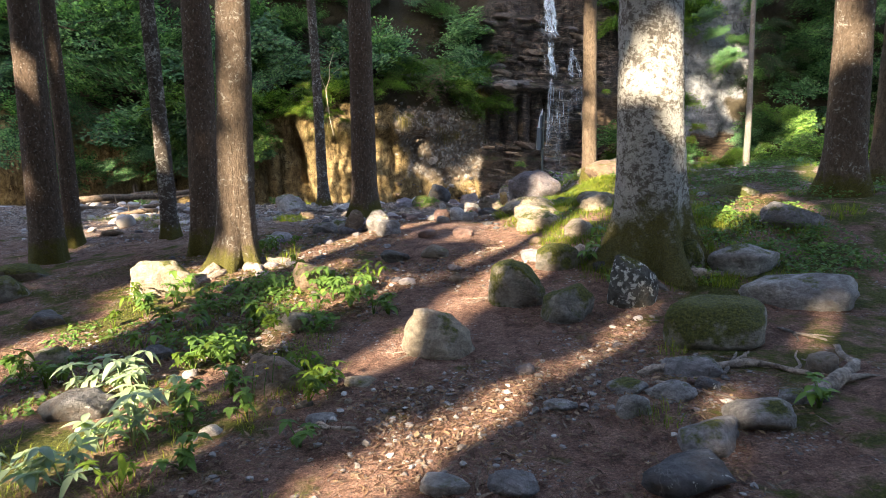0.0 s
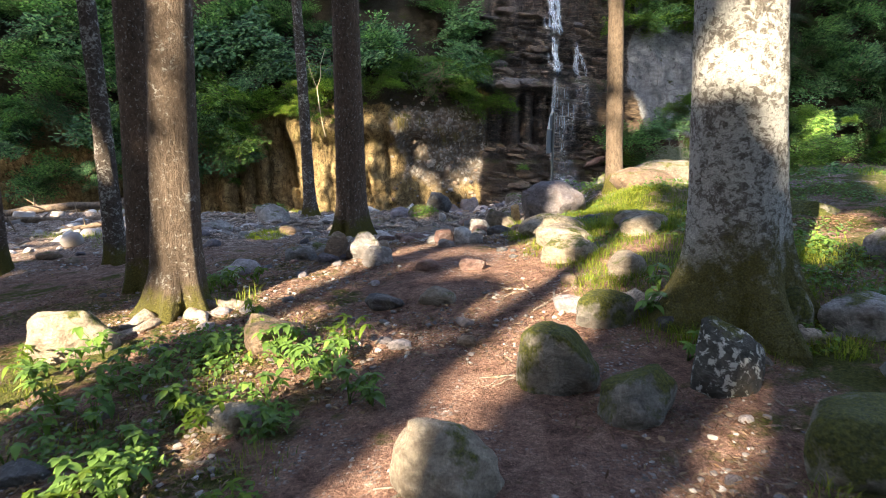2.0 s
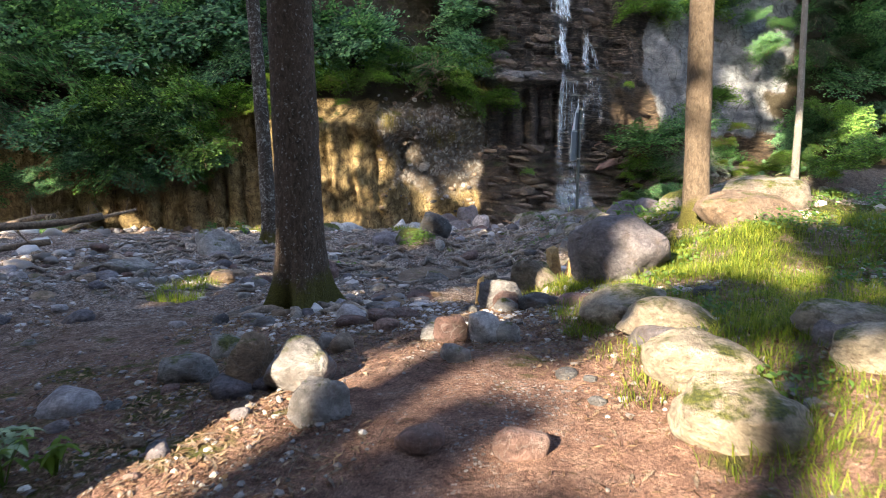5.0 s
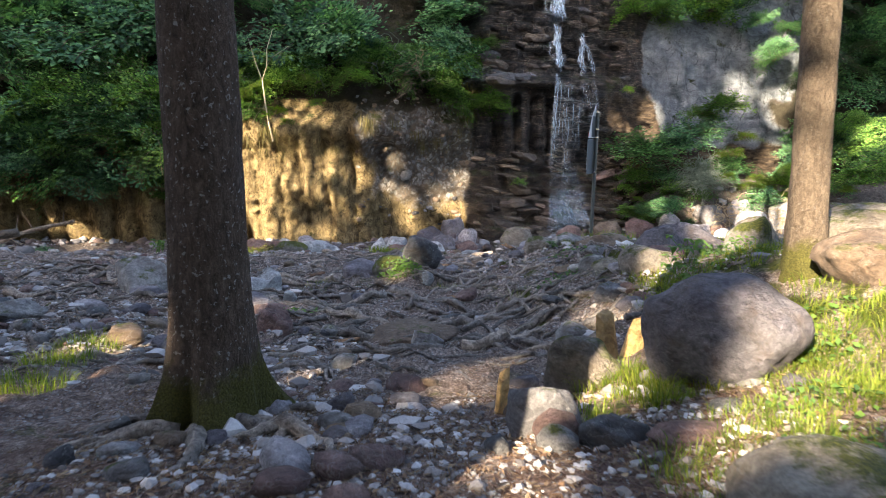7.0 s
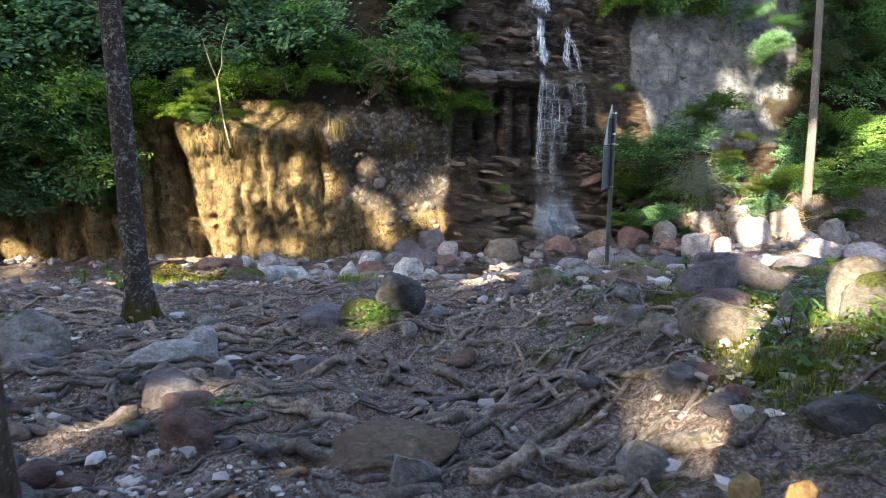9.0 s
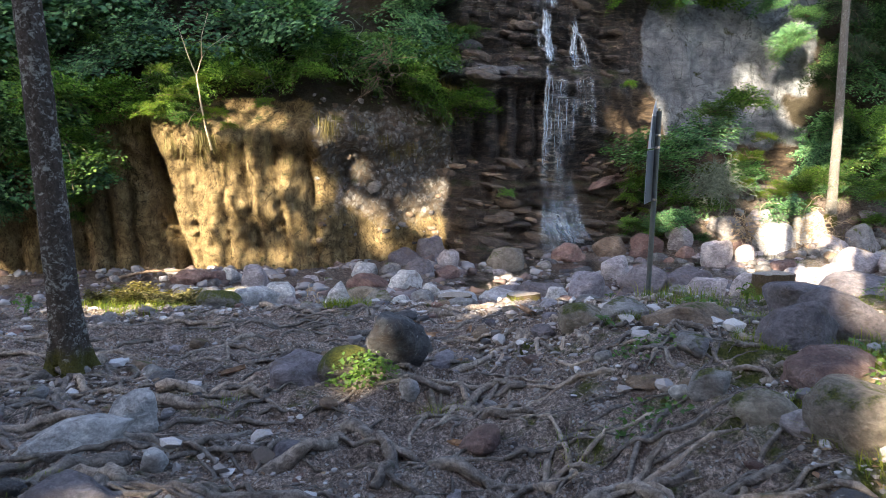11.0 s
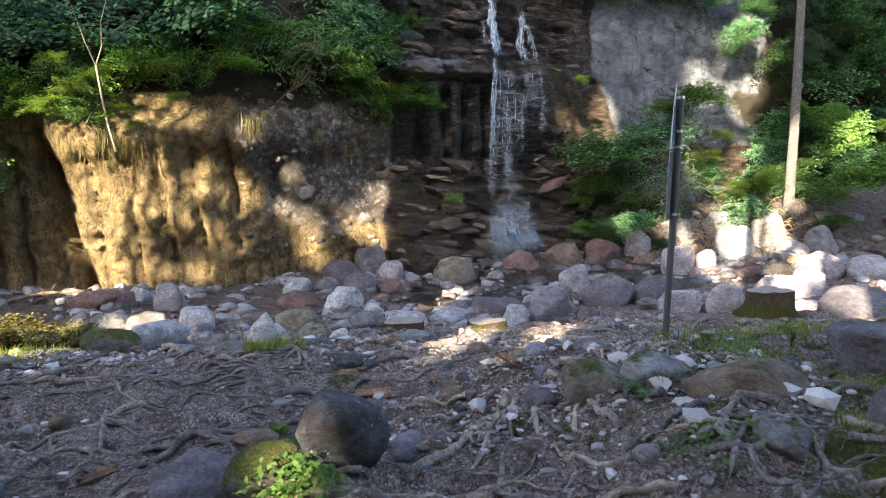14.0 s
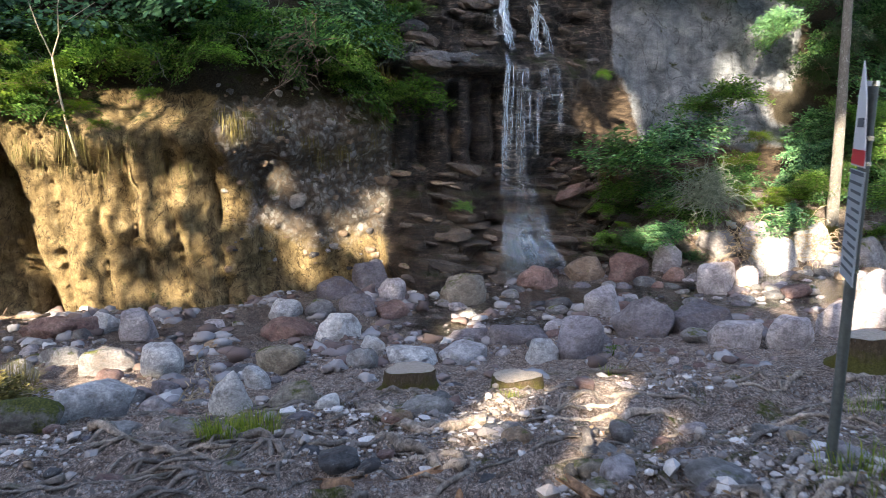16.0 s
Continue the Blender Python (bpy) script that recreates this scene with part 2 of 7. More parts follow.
def pebbles_of(t, vector, scale, stops):
    """Small stones pressed into soil: a colour for each, the soil between them, and their height."""
    v = t.nodes.new("ShaderNodeTexVoronoi")
    v.inputs["Scale"].default_value = scale
    t.links.new(vector, v.inputs["Vector"])
    c = t.nodes.new("ShaderNodeSeparateColor")
    t.links.new(v.outputs["Color"], c.inputs[0])
    size = calc(t, "ADD", 0.22, calc(t, "MULTIPLY", c.outputs[1], 0.36))
    edge = calc(t, "SUBTRACT", size, v.outputs["Distance"])
    return ramp(t, c.outputs[0], stops), step(t, edge, 0.0, 0.12), edge


def make_ground():
    m, t, b = nodes_of("forest_floor")
    p = where(t)
    big = noise_of(t, 0.9, 6, 0.65, p, 0.5)
    mid = noise_of(t, 7, 6, 0.7, p, 0.3)
    fine = noise_of(t, 34, 6, 0.8, p, 0.3)
    bend = t.nodes.new("ShaderNodeVectorMath")
    bend.operation = "MULTIPLY_ADD"
    swirl = add(t, "ShaderNodeTexNoise", Scale=9.0, Detail=4.0)
    t.links.new(p, swirl.inputs["Vector"])
    t.links.new(swirl.outputs["Color"], bend.inputs[0])
    bend.inputs[1].default_value = (0.07, 0.07, 0.07)
    t.links.new(p, bend.inputs[2])
    greys = [(0, (0.09, 0.075, 0.066)), (0.4, (0.22, 0.195, 0.18)), (0.75, (0.37, 0.34, 0.32)), (1, (0.62, 0.59, 0.55))]
    coarse, coarse_at, coarse_up = pebbles_of(t, bend.outputs[0], 15, greys)
    small, small_at, small_up = pebbles_of(t, bend.outputs[0], 38, greys)
    needles = noise_of(t, 42, 6, 0.85, stretched(t, p, (1.0, 1.8, 1.0)), 1.2)
    litter = ramp(t, mid, [(0.3, (0.10, 0.06, 0.046)), (0.48, (0.24, 0.142, 0.108)), (0.7, (0.38, 0.25, 0.195))])
    litter = mixed(t, 0.75, litter, ramp(t, needles, [(0.38, (0.16, 0.15, 0.14)), (0.5, (0.85, 0.83, 0.82)), (0.62, (2.2, 2.15, 2.0))]), "MULTIPLY")
    strewn = noise_of(t, 1.7, 5, 0.7, p, 0.4)
    litter = mixed(t, calc(t, "MULTIPLY", small_at, step(t, strewn, 0.50, 0.60)), litter, small)
    soil = ramp(t, mid, [(0.32, (0.085, 0.062, 0.048)), (0.48, (0.275, 0.212, 0.172)), (0.68, (0.48, 0.40, 0.34))])
    # strong fine contrast: shade of small hollows is put into the soil colour
    soil = mixed(t, 0.75, soil, ramp(t, fine, [(0.38, (0.10, 0.095, 0.095)), (0.5, (0.85, 0.84, 0.84)), (0.62, (2.6, 2.6, 2.6))]), "MULTIPLY")
    soil = mixed(t, calc(t, "MULTIPLY", small_at, step(t, strewn, 0.42, 0.52)), soil, small)
    soil = mixed(t, calc(t, "MULTIPLY", coarse_at, step(t, strewn, 0.50, 0.58)), soil, coarse)
    rust = noise_of(t, 1.1, 6, 0.7, stretched(t, p, (1.0, 1.0, 2.0)), 0.8)
    soil = mixed(t, calc(t, "MULTIPLY", step(t, rust, 0.58, 0.68), 0.55), soil, ramp(t, needles, [(0.35, (0.05, 0.026, 0.016)), (0.65, (0.27, 0.15, 0.09))]))
    sep = t.nodes.new("ShaderNodeSeparateXYZ")
    t.links.new(p, sep.inputs[0])
    along = calc(t, "ADD", sep.outputs["Y"], calc(t, "MULTIPLY", big, 7.0))
    col = mixed(t, step(t, along, 13.5, 18.0), litter, soil)
    damp = step(t, along, 33.5, 37.0)
    col = mixed(t, calc(t, "MULTIPLY", damp, 0.6), col, (0.06, 0.05, 0.042))
    green = noise_of(t, 1.6, 5, 0.7, p, 0.2)
    near = calc(t, "MULTIPLY", step(t, sep.outputs["X"], -0.6, -1.6), step(t, sep.outputs["Y"], 13.0, 9.0))
    mound = calc(t, "MULTIPLY", step(t, sep.outputs["X"], 0.9, 2.6), step(t, calc(t, "ADD", sep.outputs["Y"], 0.0), 26.0, 18.0))
    moss_at = calc(t, "ADD", calc(t, "ADD", green, calc(t, "MULTIPLY", near, 0.15)), calc(t, "MULTIPLY", mound, 0.16))
    mcol = ramp(t, fine, [(0.3, MOSS[0]), (0.5, (0.085, 0.095, 0.02)), (0.72, (0.19, 0.18, 0.04))])
    col = mixed(t, calc(t, "MULTIPLY", step(t, moss_at, 0.60, 0.70), step(t, sep.outputs["Y"], 31.0, 26.0)), col, mcol)
    t.links.new(col, b.inputs["Base Color"])
    b.inputs["Roughness"].default_value = 0.95
    b.inputs["Specular IOR Level"].default_value = 0.15
    high = calc(t, "ADD", calc(t, "MULTIPLY", mid, 0.8), calc(t, "MULTIPLY", fine, 0.8))
    high = calc(t, "ADD", high, calc(t, "ADD", calc(t, "MULTIPLY", calc(t, "MAXIMUM", small_up, 0.0), 0.3), calc(t, "MULTIPLY", calc(t, "MAXIMUM", coarse_up, 0.0), 0.6)))
    bump(t, b, high, 1.0, 0.12)
    return m


def zone_of(t, name):
    a = t.nodes.new("ShaderNodeAttribute")
    a.attribute_name = name
    return a.outputs["Fac"]


def make_cliff():
    """One rock face of several beds, told apart by the mesh's values: ochre earth, grey conglomerate, dark wet rock,
    tawny slabs, limestone, humus darkened as shade.
    """
    m, t, b = nodes_of("cliff_rock")
    p = where(t)
    big = noise_of(t, 0.7, 6, 0.65, p, 0.6)
    mid = noise_of(t, 3.2, 7, 0.7, p, 0.4)
    fine = noise_of(t, 26, 6, 0.75, p)
    streak = noise_of(t, 1.3, 6, 0.65, stretched(t, p, (3.4, 3.4, 0.3)), 0.3)
    # ochre earth with brown run-off stains
    ochre = ramp(t, mid, [(0.3, (0.13, 0.094, 0.045)), (0.46, (0.29, 0.215, 0.10)), (0.6, (0.45, 0.35, 0.175)), (0.75, (0.60, 0.51, 0.32))])
    ochre = mixed(t, 0.75, ochre, ramp(t, streak, [(0.32, (0.25, 0.20, 0.16)), (0.5, (0.85, 0.82, 0.78)), (0.7, (1.25, 1.2, 1.1))]), "MULTIPLY")
    ochre = mixed(t, calc(t, "MULTIPLY", step(t, noise_of(t, 5.5, 6, 0.75, p, 0.5), 0.56, 0.64), 0.7), ochre, (0.055, 0.04, 0.022))
    fissure = calc(t, "ABSOLUTE", calc(t, "SUBTRACT", noise_of(t, 1.1, 6, 0.65, stretched(t, p, (1.0, 1.0, 0.6)), 0.9), 0.47))
    ochre = mixed(t, calc(t, "MULTIPLY", step(t, fissure, 0.010, 0.003), 0.8), ochre, (0.02, 0.014, 0.008))
    # grey conglomerate: dull pebbles in dark brown earth
    cells = t.nodes.new("ShaderNodeTexVoronoi")
    cells.inputs["Scale"].default_value = 5.5
    warp = t.nodes.new("ShaderNodeVectorMath")
    warp.operation = "MULTIPLY_ADD"
    swirl = add(t, "ShaderNodeTexNoise", Scale=3.0, Detail=6.0)
    t.links.new(p, swirl.inputs["Vector"])
    t.links.new(swirl.outputs["Color"], warp.inputs[0])
    warp.inputs[1].default_value = (0.6, 0.6, 0.6)
    t.links.new(p, warp.inputs[2])
    t.links.new(warp.outputs[0], cells.inputs["Vector"])
    tone = t.nodes.new("ShaderNodeSeparateColor")
    t.links.new(cells.outputs["Color"], tone.inputs[0])
    pebble = ramp(t, tone.outputs[0], [(0, (0.12, 0.112, 0.10)), (0.5, (0.26, 0.248, 0.23)), (0.85, (0.42, 0.405, 0.38)), (1, (0.55, 0.54, 0.51))])
    conglo = mixed(t, calc(t, "MULTIPLY", step(t, cells.outputs["Distance"], 0.3, 0.62), 0.8), pebble, (0.16, 0.122, 0.085))
    conglo = mixed(t, 0.8, conglo, ramp(t, mid, [(0.34, (0.35, 0.33, 0.31)), (0.52, (0.95, 0.93, 0.9)), (0.68, (1.5, 1.4, 1.25))]), "MULTIPLY")
    # dark wet rock: thin uneven beds, hanging stains, and facet shading put into the colour
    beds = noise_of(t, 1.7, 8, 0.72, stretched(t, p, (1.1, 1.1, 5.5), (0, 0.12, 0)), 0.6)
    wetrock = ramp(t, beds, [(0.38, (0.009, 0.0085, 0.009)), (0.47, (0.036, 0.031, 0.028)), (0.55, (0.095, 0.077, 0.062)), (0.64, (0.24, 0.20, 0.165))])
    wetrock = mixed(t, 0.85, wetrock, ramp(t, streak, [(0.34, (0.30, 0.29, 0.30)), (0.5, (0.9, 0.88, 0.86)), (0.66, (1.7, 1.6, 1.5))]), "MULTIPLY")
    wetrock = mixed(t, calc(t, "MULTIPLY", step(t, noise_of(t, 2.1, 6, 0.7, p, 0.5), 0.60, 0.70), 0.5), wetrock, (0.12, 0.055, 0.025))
    # tawny slabs
    stria = noise_of(t, 2.2, 7, 0.7, stretched(t, p, (0.9, 0.9, 3.2), (0, 0.5, 0)), 0.5)
    tawny = ramp(t, stria, [(0.34, (0.022, 0.016, 0.011)), (0.5, (0.080, 0.056, 0.036)), (0.66, (0.19, 0.14, 0.09))])
    # limestone, bluish grey with slanting grain
    grain = noise_of(t, 2.0, 9, 0.74, stretched(t, p, (0.8, 0.8, 1.5), (0, 0.95, 0)), 0.4)
    lime = ramp(t, grain, [(0.3, (0.12, 0.128, 0.14)), (0.48, (0.26, 0.28, 0.305)), (0.68, (0.46, 0.48, 0.50))])
    lime = mixed(t, 0.7, lime, ramp(t, big, [(0.36, (0.5, 0.53, 0.57)), (0.5, (0.95, 0.97, 1.0)), (0.64, (1.2, 1.17, 1.1))]), "MULTIPLY")
    lime = mixed(t, 0.45, lime, ramp(t, streak, [(0.34, (0.5, 0.5, 0.5)), (0.6, (1.15, 1.15, 1.15))]), "MULTIPLY")
    rift = calc(t, "ABSOLUTE", calc(t, "SUBTRACT", noise_of(t, 0.8, 5, 0.6, stretched(t, p, (0.8, 0.8, 0.5), (0, 0.7, 0)), 0.6), 0.5))
    lime = mixed(t, calc(t, "MULTIPLY", step(t, rift, 0.010, 0.002), 0.6), lime, (0.03, 0.03, 0.03))
    wob = calc(t, "MULTIPLY", calc(t, "SUBTRACT", mid, 0.5), 1.2)

    def lay(under, over, name):
        return mixed(t, step(t, calc(t, "ADD", zone_of(t, name), wob), 0.32, 0.68), under, over)

    col = lay(ochre, conglo, "conglomerate")
    # glints of the wet beds, put into the colour as bright streaks
    painted_gleam = noise_of(t, 14, 7, 0.8, stretched(t, p, (0.7, 0.7, 2.4), (0, 0.12, 0)), 0.4)
    wetrock = mixed(t, 0.9, wetrock, ramp(t, painted_gleam, [(0.4, (0.22, 0.22, 0.22)), (0.5, (0.8, 0.8, 0.8)), (0.58, (1.7, 1.7, 1.7)), (0.66, (3.4, 3.3, 3.2))]), "MULTIPLY")
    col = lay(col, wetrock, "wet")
    col = lay(col, tawny, "tawny")
    col = lay(col, lime, "lime")
    # dark humus; deep shade behind the leaves is put into its colour
    shaded_humus = ramp(t, fine, [(0.3, (0.022, 0.018, 0.011)), (0.6, (0.07, 0.058, 0.034)), (0.8, (0.16, 0.13, 0.08))])
    col = lay(col, shaded_humus, "shaded_humus")
    col = mixed(t, 0.65, col, ramp(t, fine, [(0.32, (0.45, 0.45, 0.45)), (0.68, (1.45, 1.45, 1.45))]), "MULTIPLY")
    moss_at = calc(t, "ADD", calc(t, "MULTIPLY", upness(t), 0.25), noise_of(t, 1.5, 5, 0.7, p))
    col = mixed(t, step(t, moss_at, 0.70, 0.80), col, ramp(t, fine, [(0.3, MOSS[0]), (0.6, (0.055, 0.06, 0.014))]))
    t.links.new(col, b.inputs["Base Color"])
    t.links.new(calc(t, "SUBTRACT", 0.9, calc(t, "MULTIPLY", zone_of(t, "wet"), 0.5)), b.inputs["Roughness"])
    t.links.new(calc(t, "ADD", 0.25, calc(t, "MULTIPLY", zone_of(t, "wet"), 0.25)), b.inputs["Specular IOR Level"])
    bump(t, b, calc(t, "ADD", mid, calc(t, "MULTIPLY", fine, 0.7)), 1.0, 0.35)
    return m


def bark(name, dark, light, lichen=0.0, moss=1.0, flecked=0.2):
    """Bark with upright cracks, pale lichen flecks and moss round the foot. moss: how high it reaches, in metres."""
    m, t, b = nodes_of(name)
    co = t.nodes.new("ShaderNodeTexCoord").outputs["Object"]
    st = t.nodes.new("ShaderNodeMapping")
    st.inputs["Scale"].default_value = (1, 1, 0.5)
    t.links.new(co, st.inputs[0])
    crack = noise_of(t, 26, 6, 0.7, st.outputs[0], 0.6)
    fine = noise_of(t, 75, 5, 0.7, co)
    col = ramp(t, crack, [(0.3, dark), (0.55, tuple((a + c) / 2 for a, c in zip(dark, light))), (0.75, light)])
    col = mixed(t, 0.5, col, ramp(t, fine, [(0.3, (0.5, 0.5, 0.5)), (0.7, (1.4, 1.4, 1.4))]), "MULTIPLY")
    flecks = noise_of(t, 36, 4, 0.6, co, 0.3)
    col = mixed(t, calc(t, "MULTIPLY", step(t, flecks, 0.61, 0.65), flecked), col, (0.42, 0.40, 0.37))
    if lichen:
        squat = t.nodes.new("ShaderNodeMapping")
        squat.inputs["Scale"].default_value = (1.0, 1.0, 1.15)
        t.links.new(co, squat.inputs[0])
        broad = noise_of(t, 4.5, 4, 0.6, squat.outputs[0], 0.4)
        patch = calc(t, "ADD", calc(t, "MULTIPLY", noise_of(t, 19, 9, 0.76, squat.outputs[0], 0.6), 0.7), calc(t, "MULTIPLY", broad, 0.3))
        col = mixed(t, calc(t, "MULTIPLY", step(t, patch, 0.585 - 0.16 * lichen, 0.655 - 0.16 * lichen), 0.45 + 0.6 * lichen), col, ramp(t, fine, [(0.3, (0.40, 0.41, 0.38)), (0.7, (0.72, 0.72, 0.67))]))
    sep = t.nodes.new("ShaderNodeSeparateXYZ")
    t.links.new(co, sep.inputs[0])
    foot = calc(t, "ADD", calc(t, "DIVIDE", sep.outputs["Z"], moss), calc(t, "MULTIPLY", noise_of(t, 5, 5, 0.7, co), 1.5))
    mcol = ramp(t, fine, [(0.3, (0.042, 0.042, 0.010)), (0.5, (0.105, 0.10, 0.02)), (0.72, (0.19, 0.17, 0.036))])
    col = mixed(t, calc(t, "MULTIPLY", step(t, foot, 1.62, 1.22), 0.95), col, mcol)
    t.links.new(col, b.inputs["Base Color"])
    b.inputs["Roughness"].default_value = 0.92
    b.inputs["Specular IOR Level"].default_value = 0.2
    bump(t, b, calc(t, "ADD", crack, calc(t, "MULTIPLY", fine, 0.5)), 1.0, 0.10)
    return m


def leafy(name, dark, mid, light, glow=0.35, rough=0.65, dry=0.0):
    """Leaves: each one its own shade, with light passing through."""
    m, t, b = nodes_of(name)
    g = t.nodes.new("ShaderNodeNewGeometry")
    col = ramp(t, g.outputs["Random Per Island"], [(0.0, dark), (0.5, mid), (0.93, light), (1.0, (0.30, 0.24, 0.05) if dry else light)])
    patch = noise_of(t, 0.8, 3, 0.6, g.outputs["Position"])
    info = t.nodes.new("ShaderNodeObjectInfo")
    col = mixed(t, 1.0, col, ramp(t, info.outputs["Random"], [(0, (0.6, 0.62, 0.66)), (0.6, (1, 1, 1)), (1, (1.3, 1.25, 1.1))]), "MULTIPLY")
    col = mixed(t, 0.7, col, ramp(t, patch, [(0.3, (0.55, 0.6, 0.6)), (0.7, (1.35, 1.3, 1.0))]), "MULTIPLY")
    t.links.new(col, b.inputs["Base Color"])
    b.inputs["Roughness"].default_value = rough
    b.inputs["Specular IOR Level"].default_value = 0.2
    tr = t.nodes.new("ShaderNodeBsdfTranslucent")
    t.links.new(mixed(t, 1.0, col, (1.5, 1.6, 0.7), "MULTIPLY"), tr.inputs[0])
    mx = t.nodes.new("ShaderNodeMixShader")
    mx.inputs[0].default_value = glow
    t.links.new(b.outputs[0], mx.inputs[1])
    t.links.new(tr.outputs[0], mx.inputs[2])
    t.links.new(mx.outputs[0], t.nodes["Material Output"].inputs[0])
    return m


def wood(name, dark, light, rough=0.85, rings=False, moss=False):
    m, t, b = nodes_of(name)
    co = t.nodes.new("ShaderNodeTexCoord").outputs["Object"] if rings else where(t)
    grain = noise_of(t, 22, 6, 0.7, co, 0.8)
    col = ramp(t, grain, [(0.3, dark), (0.7, light)])
    if rings:
        w = add(t, "ShaderNodeTexWave", Scale=14.0, Distortion=3.0, Detail=3.0)
        w.wave_type, w.rings_direction = "RINGS", "Z"
        t.links.new(co, w.inputs["Vector"])
        col = mixed(t, 0.5, col, ramp(t, w.outputs["Fac"], [(0.2, (0.6, 0.55, 0.5)), (0.7, (1.1, 1.1, 1.1))]), "MULTIPLY")
    else:
        info = t.nodes.new("ShaderNodeObjectInfo")
        col = mixed(t, 1.0, col, ramp(t, info.outputs["Random"], [(0, (0.6, 0.6, 0.62)), (1, (1.4, 1.3, 1.2))]), "MULTIPLY")
        wear = noise_of(t, 6, 6, 0.75, co, 0.6)
        col = mixed(t, 0.85, col, ramp(t, wear, [(0.34, (0.35, 0.31, 0.28)), (0.5, (0.95, 0.93, 0.9)), (0.66, (1.6, 1.55, 1.5))]), "MULTIPLY")
        if moss:
            col = mixed(t, calc(t, "MULTIPLY", step(t, noise_of(t, 2.6, 5, 0.7, co), 0.60, 0.70), 0.7), col, (0.05, 0.055, 0.012))
    t.links.new(col, b.inputs["Base Color"])
    b.inputs["Roughness"].default_value = rough
    bump(t, b, grain, 1.0, 0.04)
    return m


def plain(name, colour, rough, metal=0.0, vary=0.3, scale=30):
    m, t, b = nodes_of(name)
    n = noise_of(t, scale, 5, 0.7, where(t))
    col = ramp(t, n, [(0.3, tuple(c * (1 - vary) for c in colour)), (0.7, tuple(min(1, c * (1 + vary)) for c in colour))])
    t.links.new(col, b.inputs["Base Color"])
    b.inputs["Roughness"].default_value, b.inputs["Metallic"].default_value = rough, metal
    bump(t, b, n, 0.15, 0.004)
    return m


def pebble_mat(name, stops):
    m, t, b = nodes_of(name)
    g = t.nodes.new("ShaderNodeNewGeometry")
    col = ramp(t, g.outputs["Random Per Island"], stops)
    fine = noise_of(t, 60, 4, 0.7, g.outputs["Position"])
    col = mixed(t, 0.5, col, ramp(t, fine, [(0.3, (0.55, 0.55, 0.55)), (0.7, (1.35, 1.35, 1.35))]), "MULTIPLY")
    t.links.new(col, b.inputs["Base Color"])
    b.inputs["Roughness"].default_value = 0.8
    return m


def make_stream():
    m, t, b = nodes_of("stream_water")
    b.inputs["Base Color"].default_value = (0.72, 0.78, 0.74, 1)
    b.inputs["Roughness"].default_value = 0.06
    b.inputs["Transmission Weight"].default_value = 1.0
    b.inputs["IOR"].default_value = 1.33
    p = where(t)
    w = noise_of(t, 7, 4, 0.6, p, 0.8)
    bump(t, b, w, 0.35, 0.03)
    return m


def make_fall():
    m, t, b = nodes_of("falling_water")
    fade = t.nodes.new("ShaderNodeAttribute")
    fade.attribute_name = "fade"
    st = t.nodes.new("ShaderNodeMapping")
    st.inputs["Scale"].default_value = (26, 26, 0.5)
    t.links.new(where(t), st.inputs[0])
    n = noise_of(t, 1.0, 5, 0.7, st.outputs[0], 0.3)
    b.inputs["Base Color"].default_value = (0.60, 0.70, 0.80, 1)
    b.inputs["Roughness"].default_value = 0.3
    tr = t.nodes.new("ShaderNodeBsdfTransparent")
    mx = t.nodes.new("ShaderNodeMixShader")
    t.links.new(calc(t, "MULTIPLY", step(t, n, 0.32, 0.80), fade.outputs["Fac"]), mx.inputs[0])
    t.links.new(tr.outputs[0], mx.inputs[1])
    t.links.new(b.outputs[0], mx.inputs[2])
    t.links.new(mx.outputs[0], t.nodes["Material Output"].inputs[0])
    return m


GROUND_MAT, CLIFF_MAT = make_ground(), make_cliff()
STREAM_MAT, FALL_MAT = make_stream(), make_fall()
BARK = {
    "spruce": bark("spruce_bark", (0.05, 0.036, 0.027), (0.24, 0.175, 0.13), 0.0, 0.5, 0.8),
    "birch": bark("birch_bark", (0.11, 0.10, 0.085), (0.30, 0.28, 0.245), 0.3, 0.2),
    "pale": bark("pale_bark", (0.07, 0.052, 0.038), (0.23, 0.175, 0.13), 0.25, 0.35),
    "thin": bark("thin_lichen_bark", (0.04, 0.032, 0.026), (0.16, 0.13, 0.11), 0.45, 0.3),
    "lichen": bark("lichen_bark", (0.095, 0.084, 0.07), (0.27, 0.25, 0.22), 0.8, 0.85),
    "tan": bark("tan_bark", (0.09, 0.066, 0.046), (0.30, 0.23, 0.165), 0.0, 0.3),
}
LEAF_GREEN = leafy("green_leaves", (0.026, 0.062, 0.018), (0.092, 0.19, 0.048), (0.21, 0.34, 0.085))
LEAF_COOL = leafy("bluish_leaves", (0.024, 0.060, 0.036), (0.085, 0.19, 0.105), (0.19, 0.34, 0.165))
LEAF_BRIGHT = leafy("fresh_leaves", (0.05, 0.095, 0.015), (0.09, 0.15, 0.02), (0.15, 0.21, 0.03), 0.45)
LEAF_SPRUCE = leafy("spruce_needles", (0.012, 0.026, 0.010), (0.022, 0.045, 0.015), (0.04, 0.07, 0.02), 0.15, 0.6)
LEAF_PLANT = leafy("plant_leaves", (0.065, 0.125, 0.032), (0.10, 0.185, 0.045), (0.15, 0.24, 0.055), 0.35, 0.42)
LEAF_SILVER = leafy("silvery_leaves", (0.16, 0.22, 0.15), (0.24, 0.32, 0.22), (0.33, 0.42, 0.28), 0.3, 0.4)
GRASS = leafy("grass_blades", (0.07, 0.11, 0.015), (0.14, 0.19, 0.025), (0.26, 0.27, 0.045), 0.4, 0.5)
